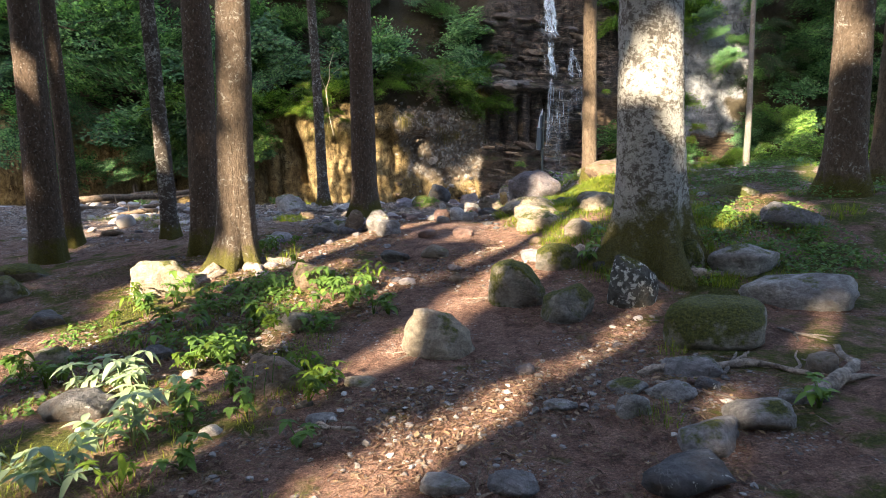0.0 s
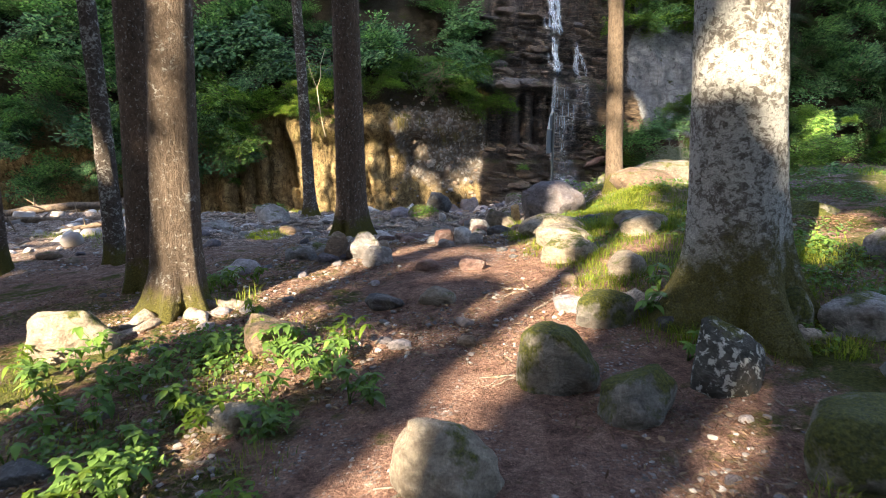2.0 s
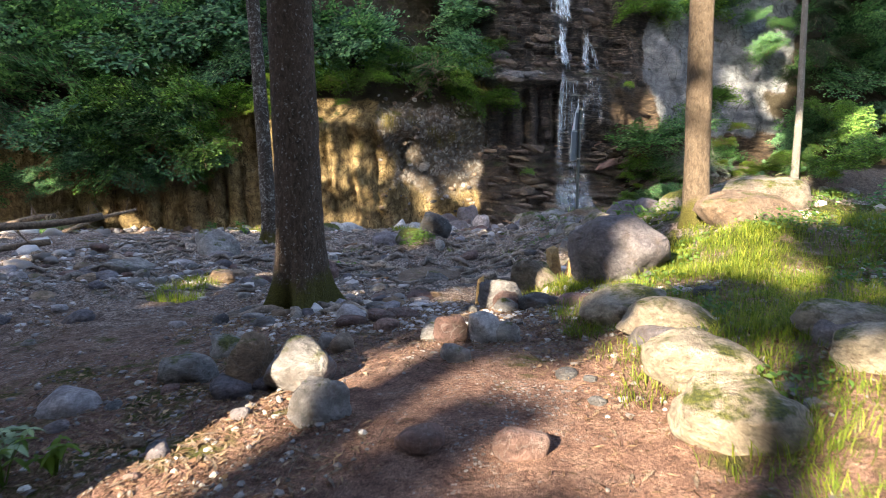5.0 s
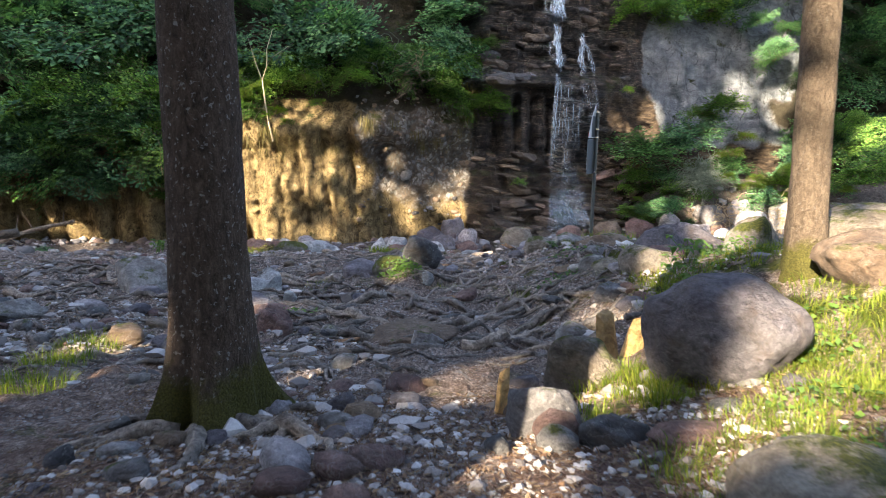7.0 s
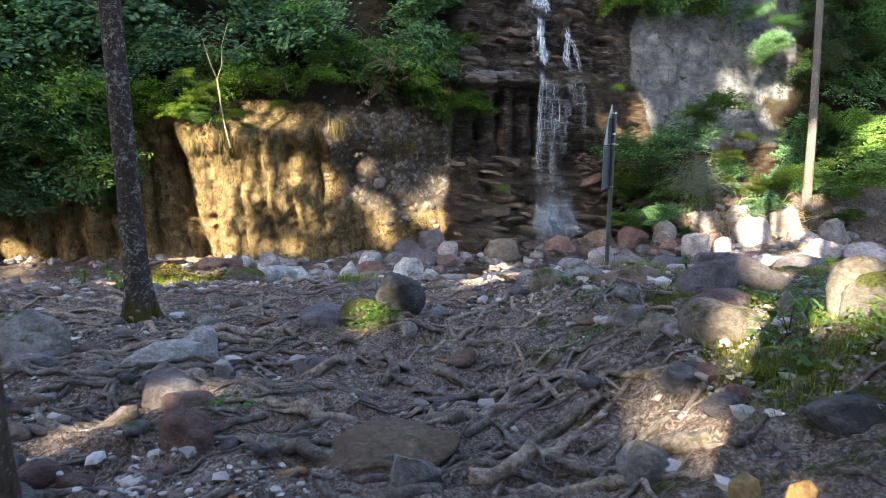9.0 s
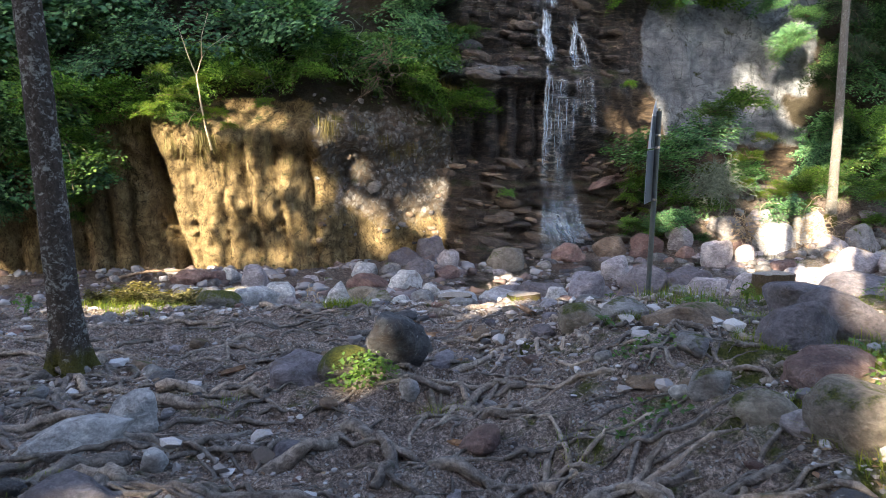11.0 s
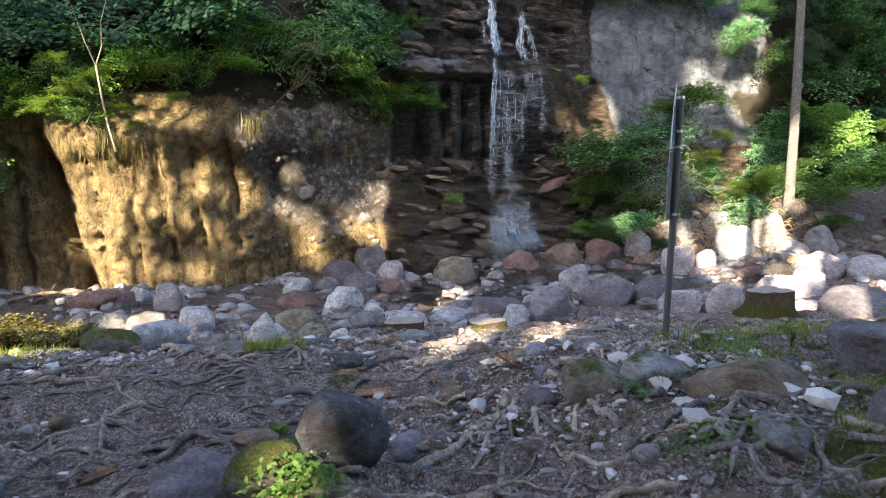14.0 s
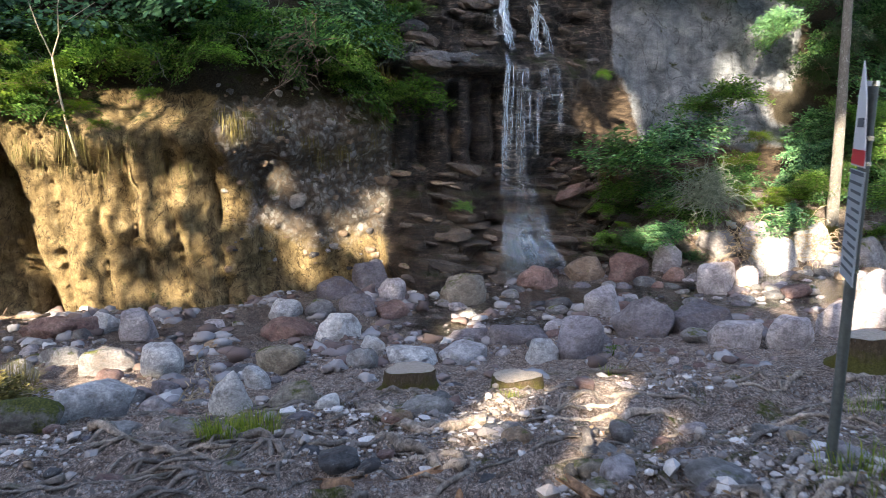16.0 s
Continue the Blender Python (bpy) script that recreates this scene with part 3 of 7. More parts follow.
DRY_GRASS = leafy("dry_grass", (0.05, 0.045, 0.022), (0.10, 0.09, 0.04), (0.18, 0.15, 0.07), 0.3, 0.7)
ROOT_MAT = wood("weathered_root", (0.085, 0.07, 0.058), (0.43, 0.385, 0.335), moss=True)
ROOT_PALE = wood("bleached_root", (0.20, 0.17, 0.14), (0.44, 0.40, 0.35))
LOG_MAT = wood("dead_wood", (0.09, 0.065, 0.045), (0.27, 0.21, 0.15))
CUT_MAT = wood("cut_wood", (0.20, 0.165, 0.13), (0.46, 0.40, 0.33), rings=True)
STAKE_MAT = wood("stake_wood", (0.34, 0.22, 0.085), (0.56, 0.41, 0.19))
TWIG_MAT = wood("twig_wood", (0.06, 0.045, 0.032), (0.2, 0.16, 0.12))
DRY_TWIG = wood("dry_twig_wood", (0.20, 0.16, 0.10), (0.42, 0.36, 0.26))
STEEL = plain("painted_steel", (0.085, 0.095, 0.092), 0.5, 0.3, 0.25)
BAND = plain("bright_steel", (0.75, 0.75, 0.75), 0.25, 0.9, 0.1)
BOARD = plain("board_enamel", (0.30, 0.33, 0.35), 0.4, 0.0, 0.08)
BOARD_BACK = plain("board_back", (0.10, 0.115, 0.13), 0.5, 0.3, 0.15)
RED_PAINT = plain("red_paint", (0.42, 0.03, 0.035), 0.45, 0.0, 0.12)
WHITE_PAINT = plain("white_paint", (0.5, 0.5, 0.5), 0.5, 0.0, 0.08)
INK = plain("dark_lettering", (0.06, 0.065, 0.075), 0.6, 0.0, 0.1)
GRAVEL_MAT = pebble_mat("gravel", [(0, (0.11, 0.094, 0.084)), (0.4, (0.26, 0.232, 0.215)), (0.75, (0.41, 0.38, 0.36)), (0.95, (0.48, 0.455, 0.44)), (1, (0.55, 0.53, 0.51))])
CHIP_MAT = pebble_mat("pale_chips", [(0, (0.10, 0.085, 0.078)), (0.55, (0.19, 0.17, 0.16)), (0.85, (0.28, 0.26, 0.24)), (1, (0.42, 0.40, 0.37))])
COBBLE_MAT = pebble_mat("cobbles", [(0, (0.07, 0.048, 0.04)), (0.35, (0.14, 0.10, 0.09)), (0.65, (0.19, 0.18, 0.185)), (0.9, (0.28, 0.27, 0.275)), (1, (0.42, 0.41, 0.4))])
LEAF_STRAW = leafy("straw_leaves", (0.05, 0.045, 0.018), (0.12, 0.105, 0.040), (0.21, 0.185, 0.075), 0.3, 0.6)
YELLOW = leafy("yellow_petals", (0.5, 0.36, 0.02), (0.6, 0.45, 0.02), (0.7, 0.55, 0.03))
BROWN_LEAF = leafy("fallen_leaves", (0.09, 0.045, 0.028), (0.23, 0.135, 0.088), (0.39, 0.27, 0.185), 0.2, 0.7)

# ---- the large structure ----
def graded(a, b, fine, far):
    """Even steps from a to b, then growing steps out to far on both sides."""
    core = np.arange(a, b + fine / 2, fine)
    out = fine * 1.25 ** np.arange(1, 60)
    reach = np.cumsum(out)
    reach = reach[reach < far]
    return np.concatenate([a - reach[::-1], core, b + reach])


def grid_faces(n, m):
    i, j = np.meshgrid(np.arange(n - 1), np.arange(m - 1), indexing="ij")
    a = (i * m + j).ravel()
    return np.stack([a, a + m, a + m + 1, a + 1], 1)


def build_ground():
    xs, ys = graded(-11, 12, 0.12, 320), graded(0, 41, 0.12, 320)
    xs = np.concatenate([xs[xs < -5], np.arange(-5, 4.5, 0.072), xs[xs > 4.5]])
    ys = np.concatenate([ys[ys < 1.4], np.arange(1.4, 27, 0.072), ys[ys > 27]])
    X, Y = np.meshgrid(xs, ys, indexing="ij")
    Z = ground_height(X, Y)
    v = np.stack([X.ravel(), Y.ravel(), Z.ravel()], 1)
    ob = link_mesh("ground", v, grid_faces(len(xs), len(ys)), GROUND_MAT)
    return tagged(ob, "forest floor of brown needles, grey gravelly soil and moss", "ground", kind="structure")


def build_cliff():
    xs = np.concatenate([np.linspace(-60, -16.2, 60), np.arange(-16, 20, 0.075), np.linspace(20.2, 60, 60)])
    zs = np.concatenate([np.arange(-3.7, 7, 0.07), np.arange(7, 15, 0.2)])
    X, Z = np.meshgrid(xs, zs, indexing="ij")
    wl, wr = smooth(X, 3.0, 1.6), smooth(X, 8.2, 9.6)
    wf = 1 - wl - wr
    Y = cliff_face(X, Z)
    lump = fbm(X * 0.45, Z * 0.45, 1.0, 3)
    crag = fbm(X * 1.3, Z * 1.3, 7.0, 5)
    Y = Y - 0.55 * lump * (1 - 0.5 * wr) - (0.34 * wl + 0.3 * wf + 0.22 * wr) * crag
    # rounded upright buttresses of the earth wall, with deep clefts between them
    lane = (X + 0.35 * fbm(X * 0.5, Z * 0.35, 4.0, 3) + 0.10 * Z) / 0.95
    rib = np.abs(np.sin(np.pi * lane)) ** 0.55
    size = 0.5 + 0.5 * lattice(np.floor(lane).astype(np.int64), 3 + 0 * np.floor(lane).astype(np.int64), 7 + 0 * np.floor(lane).astype(np.int64))
    Y = Y - wl * 0.55 * size * rib * smooth(Z, 2.3, 1.3) * smooth(X, -0.5, -2.5) + 0.2 * wl
    cleft = X + 7.3 + 0.18 * (Z + 1) + 0.15 * fbm(Z * 0.8, 2.0, 1.0, 2)
    Y = Y + 0.75 * np.exp(-(cleft / 0.22) ** 2) * smooth(Z, 2.2, 1.4)
    pit = fbm(X * 2.2, Z * 2.2, 3.3, 4)
    Y = Y - wl * (0.20 * pit + 0.10 * np.abs(fbm(X * 3.4, Z * 2.4, 8.3, 3)))
    # thin beds of the wet rock, broken into blocks; bare upright columns between two ledges
    strata = (Z + 0.12 * X + 0.30 * lump + 0.10 * crag) / 0.30
    layer = np.floor(strata).astype(np.int64)
    block = lattice(layer, np.floor(X * 0.7 + 2.5 * noise3(X * 0.5, layer, 2.2)).astype(np.int64), 9 + 0 * layer)
    column = smooth(Z, 0.2, 0.6) * smooth(Z, 3.3, 2.7) * smooth(X, 5.9, 5.3)
    Y = Y - wf * (1 - 0.8 * column) * (0.42 * block + 0.10 * (strata - layer) - 0.2)
    Y = Y - wf * 0.28 * fbm(X * 2.4, Z * 3.4, 5.0, 5)
    post = (X * 1.25 + 0.4 * noise3(X * 0.8, Z * 0.2, 1.1)) % 1.0
    Y = Y + wf * column * (0.55 * smooth(np.abs(post - 0.5), 0.12, 0.5) + 0.12)
    Y = Y - wf * 0.55 * smooth(Z, 3.25, 3.45) * smooth(X, 6.2, 5.4)
    # slanting slabs of the limestone
    tilt = (X * 0.8 + Z * 0.55 + 0.5 * fbm(X * 0.4, Z * 0.4, 12.0, 3)) / 1.7
    Y = Y - wr * (0.55 * np.abs((tilt % 1.0) - 0.4) + 0.16 * fbm(X * 2.6, Z * 2.6, 6.0, 4) + 0.35 * np.abs(fbm(X * 0.7, Z * 0.5, 9.0, 3)))
    Y = Y + 0.09 * fbm(X * 4.5, Z * 4.5, 2.0, 4)
    wander = X + 0.6 * lump + 0.5 * crag
    v = np.stack([X.ravel(), Y.ravel(), Z.ravel()], 1)
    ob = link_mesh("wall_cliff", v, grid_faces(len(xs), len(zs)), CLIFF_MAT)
    rest = smooth(wander, 1.7, 2.3)
    lime = smooth(wander - 0.5 * np.maximum(4.0 - Z, 0) - 0.2 * np.maximum(Z - 4.5, 0), 9.5, 10.1) * smooth(Z + 0.6 * crag, 0.4, 1.4)
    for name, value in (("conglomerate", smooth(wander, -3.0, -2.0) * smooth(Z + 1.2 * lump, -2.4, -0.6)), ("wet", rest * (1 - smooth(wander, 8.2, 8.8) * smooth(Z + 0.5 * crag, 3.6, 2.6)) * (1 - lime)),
                        ("tawny", (1 - lime) * np.maximum(smooth(wander, 8.0, 8.5) * smooth(Z + 0.5 * crag, 3.6, 2.6), 0.55 * rest * smooth(Z + 0.4 * crag, 0.6, -0.4))), ("lime", lime * smooth(wander + 1.2 * lump, 17.8, 16.8)), ("shaded_humus", np.maximum(smooth(wander, 2.6, 2.0) * smooth(Z + 0.7 * crag, 2.1, 2.7), smooth(wander + 1.2 * lump, 16.8, 17.8)))):
        a = ob.data.attributes.new(name, "FLOAT", "POINT")
        a.data.foreach_set("value", value.ravel().astype(np.float32))
    tagged(ob, "rock wall of ochre earth, dark wet beds and grey limestone", "cliff", kind="structure")
    return ob, xs, zs, Y


def build_stream():
    xs, ys = np.arange(-40, 40.1, 0.25), np.arange(30.6, 38.6, 0.2)
    X, Y = np.meshgrid(xs, ys, indexing="ij")
    Z = -2.98 + 0.035 * np.clip(X - 2, -6, 13) + 0.01 * fbm(X * 2, Y * 2, 0.7, 2)
    ob = link_mesh("water_stream", np.stack([X.ravel(), Y.ravel(), Z.ravel()], 1), grid_faces(len(xs), len(ys)), STREAM_MAT)
    tagged(ob, "shallow clear stream running between boulders", "water", kind="structure")


LAND = build_ground()
CLIFF, CLIFF_XS, CLIFF_ZS, CLIFF_YS = build_cliff()
build_stream()


def cliff_surface(x, z):
    """Where the rough rock face stands."""
    i = np.clip(np.searchsorted(CLIFF_XS, x), 1, len(CLIFF_XS) - 1)
    j = np.clip(np.searchsorted(CLIFF_ZS, z), 1, len(CLIFF_ZS) - 1)
    return np.minimum(np.minimum(CLIFF_YS[i, j], CLIFF_YS[i - 1, j]), np.minimum(CLIFF_YS[i, j - 1], CLIFF_YS[i - 1, j - 1]))


# ---- gaps cut in the crowns so that the low sun lands in set patches ----
GAPS = []


def gap(x0, y0, z0, x1, y1, z1, r):
    GAPS.append((x0, y0, z0, x1, y1, z1, r))


gap(-6.73, 36.92, 0.91, -7.16, 36.91, -1.05, 0.45)
gap(-6.13, 36.97, 1.25, -6.17, 36.97, -0.80, 0.54)
gap(-6.49, 36.95, -0.79, -6.28, 36.96, -1.37, 0.61)
gap(-5.99, 36.98, -1.82, -6.10, 36.97, -3.15, 0.62)
gap(-5.44, 37.02, 1.10, -5.06, 37.05, -0.84, 0.32)
gap(-4.93, 37.06, 0.82, -4.13, 37.12, -1.16, 0.17)
gap(-4.35, 37.10, 0.60, -4.12, 37.12, 0.01, 0.19)
gap(-3.27, 37.18, 0.43, -3.25, 37.19, -0.45, 0.19)
gap(-2.55, 37.37, -0.19, -2.48, 37.39, -0.22, 0.25)
gap(-3.32, 37.18, -1.57, -3.25, 37.18, -1.73, 0.31)
gap(-3.59, 37.16, -2.71, -3.53, 37.17, -2.79, 0.26)
gap(-4.70, 37.07, -2.56, -4.71, 37.08, -2.64, 0.18)
gap(-7.59, 36.93, -0.76, -7.52, 36.93, -1.33, 0.41)
gap(-1.65, 37.70, 1.06, -1.60, 37.72, 0.53, 0.24)
gap(-1.96, 37.59, 1.95, -1.83, 37.63, 1.80, 0.20)
gap(-0.80, 38.01, -2.04, -0.73, 38.03, -2.21, 0.28)
gap(-1.21, 37.85, -0.88, -0.92, 37.97, -1.07, 0.26)
gap(1.43, 38.69, -0.30, 1.51, 38.71, -0.39, 0.29)
gap(0.99, 38.57, -1.36, 1.32, 38.66, -1.72, 0.44)
gap(8.96, 40.74, 1.64, 9.09, 40.79, 1.45, 0.3)
gap(10.37, 41.26, 2.31, 10.42, 41.26, 1.25, 0.39)
gap(14.51, 41.80, 3.72, 14.69, 41.83, 3.04, 0.45)
gap(16.38, 42.00, 5.54, 16.73, 42.00, 2.96, 0.66)
gap(17.34, 42.00, 4.97, 17.67, 42.00, 3.98, 0.43)
gap(13.59, 38.20, 1.74, 13.85, 38.20, 1.04, 0.39)
gap(12.99, 37.30, 0.57, 13.41, 37.30, -0.97, 0.60)
gap(12.17, 37.30, 0.41, 12.43, 37.30, -0.44, 0.37)
gap(14.62, 38.50, 2.44, 14.77, 38.50, 1.82, 0.40)
gap(16.44, 38.33, -0.89, 16.39, 38.12, -1.05, 0.38)
gap(14.26, 37.61, -1.56, 14.82, 36.97, -2.18, 0.59)
gap(3.95, 39.34, 1.56, 3.99, 39.36, 1.39, 0.14)
gap(-6.97, 36.20, 1.53, -6.87, 36.20, 1.34, 0.44)
gap(-6.60, 35.80, 2.61, -6.73, 35.80, 2.49, 0.43)
gap(-5.52, 35.90, 3.01, -4.94, 35.90, 2.63, 0.39)
gap(-6.36, 36.00, 3.38, -5.77, 36.00, 3.27, 0.40)
gap(0.59, 37.20, 3.98, 0.73, 37.20, 3.91, 0.21)
gap(15.86, 41.99, 4.94, 16.58, 42.01, 2.15, 0.42)
gap(13.72, 37.19, -2.01, 13.51, 36.71, -2.44, 0.61)
gap(14.97, 37.50, -1.66, 14.53, 36.82, -2.32, 0.55)
gap(13.04, 37.30, 0.06, 13.18, 37.30, -0.45, 0.49)
gap(15.39, 37.30, -0.58, 15.50, 37.30, -0.67, 0.36)
gap(12.43, 32.75, -2.60, 11.44, 31.37, -2.47, 0.38)
gap(1.39, 23.87, -1.14, 2.19, 25.63, -1.44, 0.22)
gap(2.50, 23.70, -1.12, 3.76, 26.46, -1.67, 0.19)
gap(2.94, 23.52, -1.10, 3.31, 24.14, -1.17, 0.09)
gap(9.95, 38.02, -1.86, 9.97, 37.88, -1.93, 0.33)
gap(1.93, 22.65, -0.85, 1.92, 22.58, -0.82, 0.11)
gap(13.10, 33.43, -2.62, 12.66, 32.44, -2.56, 0.65)
gap(13.69, 30.75, -2.31, 12.79, 29.36, -2.23, 0.33)
gap(1.72, 16.45, -0.10, 1.38, 15.55, -0.19, 0.05)
gap(2.02, 15.75, 0.06, 1.64, 15.03, 0.01, 0.05)
gap(2.48, 16.60, 0.48, 2.59, 16.60, 0.25, 0.17)
gap(2.98, 16.80, 0.33, 3.05, 16.80, 0.14, 0.14)
gap(3.52, 16.60, 0.79, 3.60, 16.60, 0.28, 0.18)
gap(4.08, 19.00, 0.54, 4.16, 19.00, 0.41, 0.28)
gap(2.76, 33.25, -2.98, 3.51, 34.53, -2.97, 0.33)
gap(-1.73, 17.40, -0.58, -3.13, 16.93, -0.54, 0.09)
gap(2.70, 14.50, 0.98, 2.84, 14.50, 0.56, 0.28)
gap(3.54, 14.60, 0.54, 3.88, 14.60, 0.38, 0.27)
gap(0.77, 12.80, 0.36, 0.90, 12.80, 0.24, 0.13)
gap(0.65, 13.19, -0.06, 0.59, 12.57, 0.04, 0.11)
gap(1.32, 10.60, 0.48, 1.52, 10.60, 0.41, 0.11)
gap(-0.05, 13.50, -0.12, 0.28, 14.37, -0.26, 0.07)
gap(11.93, 37.60, 1.24, 12.93, 37.60, 0.38, 0.44)
gap(14.20, 34.00, -1.93, 14.39, 34.00, -2.09, 0.52)
gap(-1.13, 13.88, -0.20, -0.86, 14.45, -0.28, 0.06)
gap(0.27, 11.45, 0.18, 0.29, 11.37, 0.18, 0.08)
gap(-3.04, 13.79, -0.18, -3.25, 15.5, -0.30, 0.12)
gap(-0.63, 3.30, -0.11, 0.32, 4.23, -0.02, 0.13)
gap(0.32, 4.23, -0.02, 1.55, 5.62, 0.10, 0.08)
gap(1.60, 5.70, 0.30, 1.70, 5.90, 0.45, 0.05)
gap(-0.40, 3.37, -0.09, 0.07, 3.73, -0.04, 0.13)
gap(0.61, 7.76, 0.23, 1.35, 9.56, 0.42, 0.18)
gap(1.41, 12.20, 0.24, 2.47, 12.20, 0.63, 0.24)
gap(-1.72, 9.47, 0.09, -0.38, 10.51, 0.20, 0.07)
gap(-0.78, 4.84, -0.10, -0.43, 5.60, -0.03, 0.06)
gap(-0.19, 5.50, 0.10, 0.04, 5.50, -0.07, 0.18)
gap(-3.30, 8.10, 0.03, -3.28, 8.10, -0.17, 0.34)
gap(-3.39, 6.67, -0.22, -2.55, 6.82, -0.12, 0.10)
gap(-3.12, 4.89, -0.34, -2.93, 5.24, -0.30, 0.09)
gap(-3.88, 6.01, -0.34, -3.81, 6.24, -0.31, 0.18)
gap(-2.29, 5.10, -0.25, -1.68, 4.00, -0.21, 0.15)
gap(-1.55, 6.10, -0.48, -1.56, 6.10, -0.64, 0.16)
gap(-1.45, 6.18, -0.08, -1.23, 6.69, -0.00, 0.08)
gap(1.59, 3.67, 0.05, 1.80, 4.03, 0.07, 0.07)
gap(3.52, 9.67, 0.63, 4.47, 8.79, 0.66, 0.15)
gap(16.03, 39.53, -0.69, 22.90, 42.01, 0.13, 0.51)
gap(-6.09, 11.46, -0.30, -7.33, 18.00, -0.61, 0.13)
gap(-10.91, 21.66, -0.92, -15.14, 37.33, -1.83, 0.21)
gap(-5.16, 7.99, -0.28, -5.19, 8.26, -0.28, 0.11)
gap(-1.74, 3.67, -0.21, -1.63, 3.78, -0.20, 0.11)
gap(-1.73, 5.74, -0.15, -1.60, 5.59, -0.14, 0.09)
gap(-1.62, 8.42, 0.08, -1.00, 9.43, 0.16, 0.08)
gap(-1.87, 9.30, 0.07, -1.12, 10.27, 0.14, 0.05)
gap(0.38, 7.42, 0.20, 1.27, 8.58, 0.37, 0.12)
gap(1.05, 7.99, 0.29, 1.37, 8.16, 0.36, 0.14)
gap(3.44, 15.31, 0.17, 2.69, 11.05, 0.55, 0.22)
gap(4.38, 14.31, 0.30, 4.61, 14.03, 0.33, 0.17)
gap(-0.22, 10.60, 0.21, 0.90, 10.16, 0.30, 0.05)
gap(-1.04, 6.30, 0.47, -0.99, 6.30, 0.58, 0.08)
gap(-1.50, 7.01, -0.00, -0.96, 6.71, 0.02, 0.12)
gap(0.24, 6.67, 0.12, 0.67, 7.55, 0.22, 0.13)
gap(0.65, 6.20, 0.51, 0.68, 6.20, 0.46, 0.10)
gap(11.33, 37.57, -1.71, 5.03, 15.00, 0.30, 0.31)
gap(1.53, 9.61, 0.47, 1.99, 8.92, 0.56, 0.13)
gap(-2.57, 8.40, 0.09, -2.76, 8.40, -0.08, 0.11)
gap(-1.95, 8.09, 0.04, -0.92, 10.61, 0.14, 0.11)
gap(-1.11, 8.87, 0.14, -0.40, 9.85, 0.23, 0.07)
gap(0.48, 7.54, 0.21, 0.89, 9.20, 0.30, 0.18)
gap(1.26, 8.29, 0.35, 1.10, 7.54, 0.25, 0.17)
gap(0.03, 8.93, 0.25, 1.00, 9.89, 0.33, 0.09)
gap(-6.19, 29.50, -1.37, -4.61, 29.50, -1.67, 0.29)
gap(-4.74, 25.57, -1.43, -4.22, 25.24, -1.35, 0.25)
gap(-2.48, 4.00, -0.35, -1.79, 4.00, 0.08, 0.19)
gap(-3.37, 7.42, -0.15, -2.52, 7.54, -0.05, 0.14)
gap(-1.40, 7.07, 0.02, -0.66, 7.19, 0.11, 0.10)
gap(-3.71, 5.97, -0.33, -3.31, 5.88, -0.29, 0.15)
gap(-0.62, 19.60, -0.03, -0.60, 19.60, -0.43, 0.09)
gap(1.19, 13.90, 0.39, 1.22, 13.90, 0.21, 0.04)
gap(2.13, 7.00, 2.57, 2.28, 7.00, 1.34, 0.01)
gap(1.45, 7.00, 0.93, 1.46, 7.00, 0.72, 0.02)
gap(-1.66, 7.81, 0.06, -1.15, 7.38, 0.07, 0.08)
gap(0.68, 12.60, 0.51, 0.71, 12.60, 0.35, 0.07)
gap(-0.63, 19.50, -0.12, -0.57, 19.50, -0.55, 0.08)
gap(-2.44, 8.30, 2.73, -2.53, 8.30, 1.20, 0.02)
gap(-2.58, 8.30, 1.00, -2.40, 8.30, -0.01, 0.04)
gap(-3.40, 9.50, 1.57, -3.30, 9.50, 1.46, 0.03)
gap(-5.95, 10.30, 0.99, -5.92, 10.30, 0.83, 0.06)
gap(2.86, 14.40, 3.83, 2.96, 14.40, 1.22, 0.01)
gap(5.29, 9.50, 3.12, 5.38, 9.50, 2.63, 0.09)
gap(2.95, 14.40, 1.40, 2.98, 14.40, 0.81, 0.01)
gap(0.78, 13.2, 0.10, 0.92, 13.3, 0.30, 0.12)
gap(1.55, 12.7, 0.72, 1.75, 12.75, 0.76, 0.03)
gap(-4.6, 27.6, -1.4, -5.8, 28.3, -1.4, 0.3)
gap(-1.45, 8.16, 0.10, -0.46, 9.49, 0.22, 0.05)
gap(2.95, 4.95, 0.14, 3.36, 5.69, 0.16, 0.14)
gap(4.45, 9.88, 0.70, 3.9, 9.1, 0.66, 0.16)
gap(3.3, 8.3, 0.56, 3.6, 8.6, 0.60, 0.12)
gap(6.5, 12.5, 0.6, 7.5, 14.0, 0.6, 0.25)

SUN_U = TO_SUN.cross(Vector((0, 0, 1))).normalized()
SUN_V = SUN_U.cross(TO_SUN).normalized()


def in_gaps(points, size):
    """Which points stand in the way of the sun through a gap."""
    uv = np.stack([points @ np.array(SUN_U), points @ np.array(SUN_V)], 1)
    hit = np.zeros(len(points), bool)
    for x0, y0, z0, x1, y1, z1, r in GAPS:
        a = np.array([Vector((x0, y0, z0)).dot(SUN_U), Vector((x0, y0, z0)).dot(SUN_V)])
        b = np.array([Vector((x1, y1, z1)).dot(SUN_U), Vector((x1, y1, z1)).dot(SUN_V)])
        d = b - a
        k = np.clip(((uv - a) @ d) / (d @ d + 1e-9), 0, 1)
        hit |= np.linalg.norm(uv - a - k[:, None] * d, axis=1) < r + size
    return hit


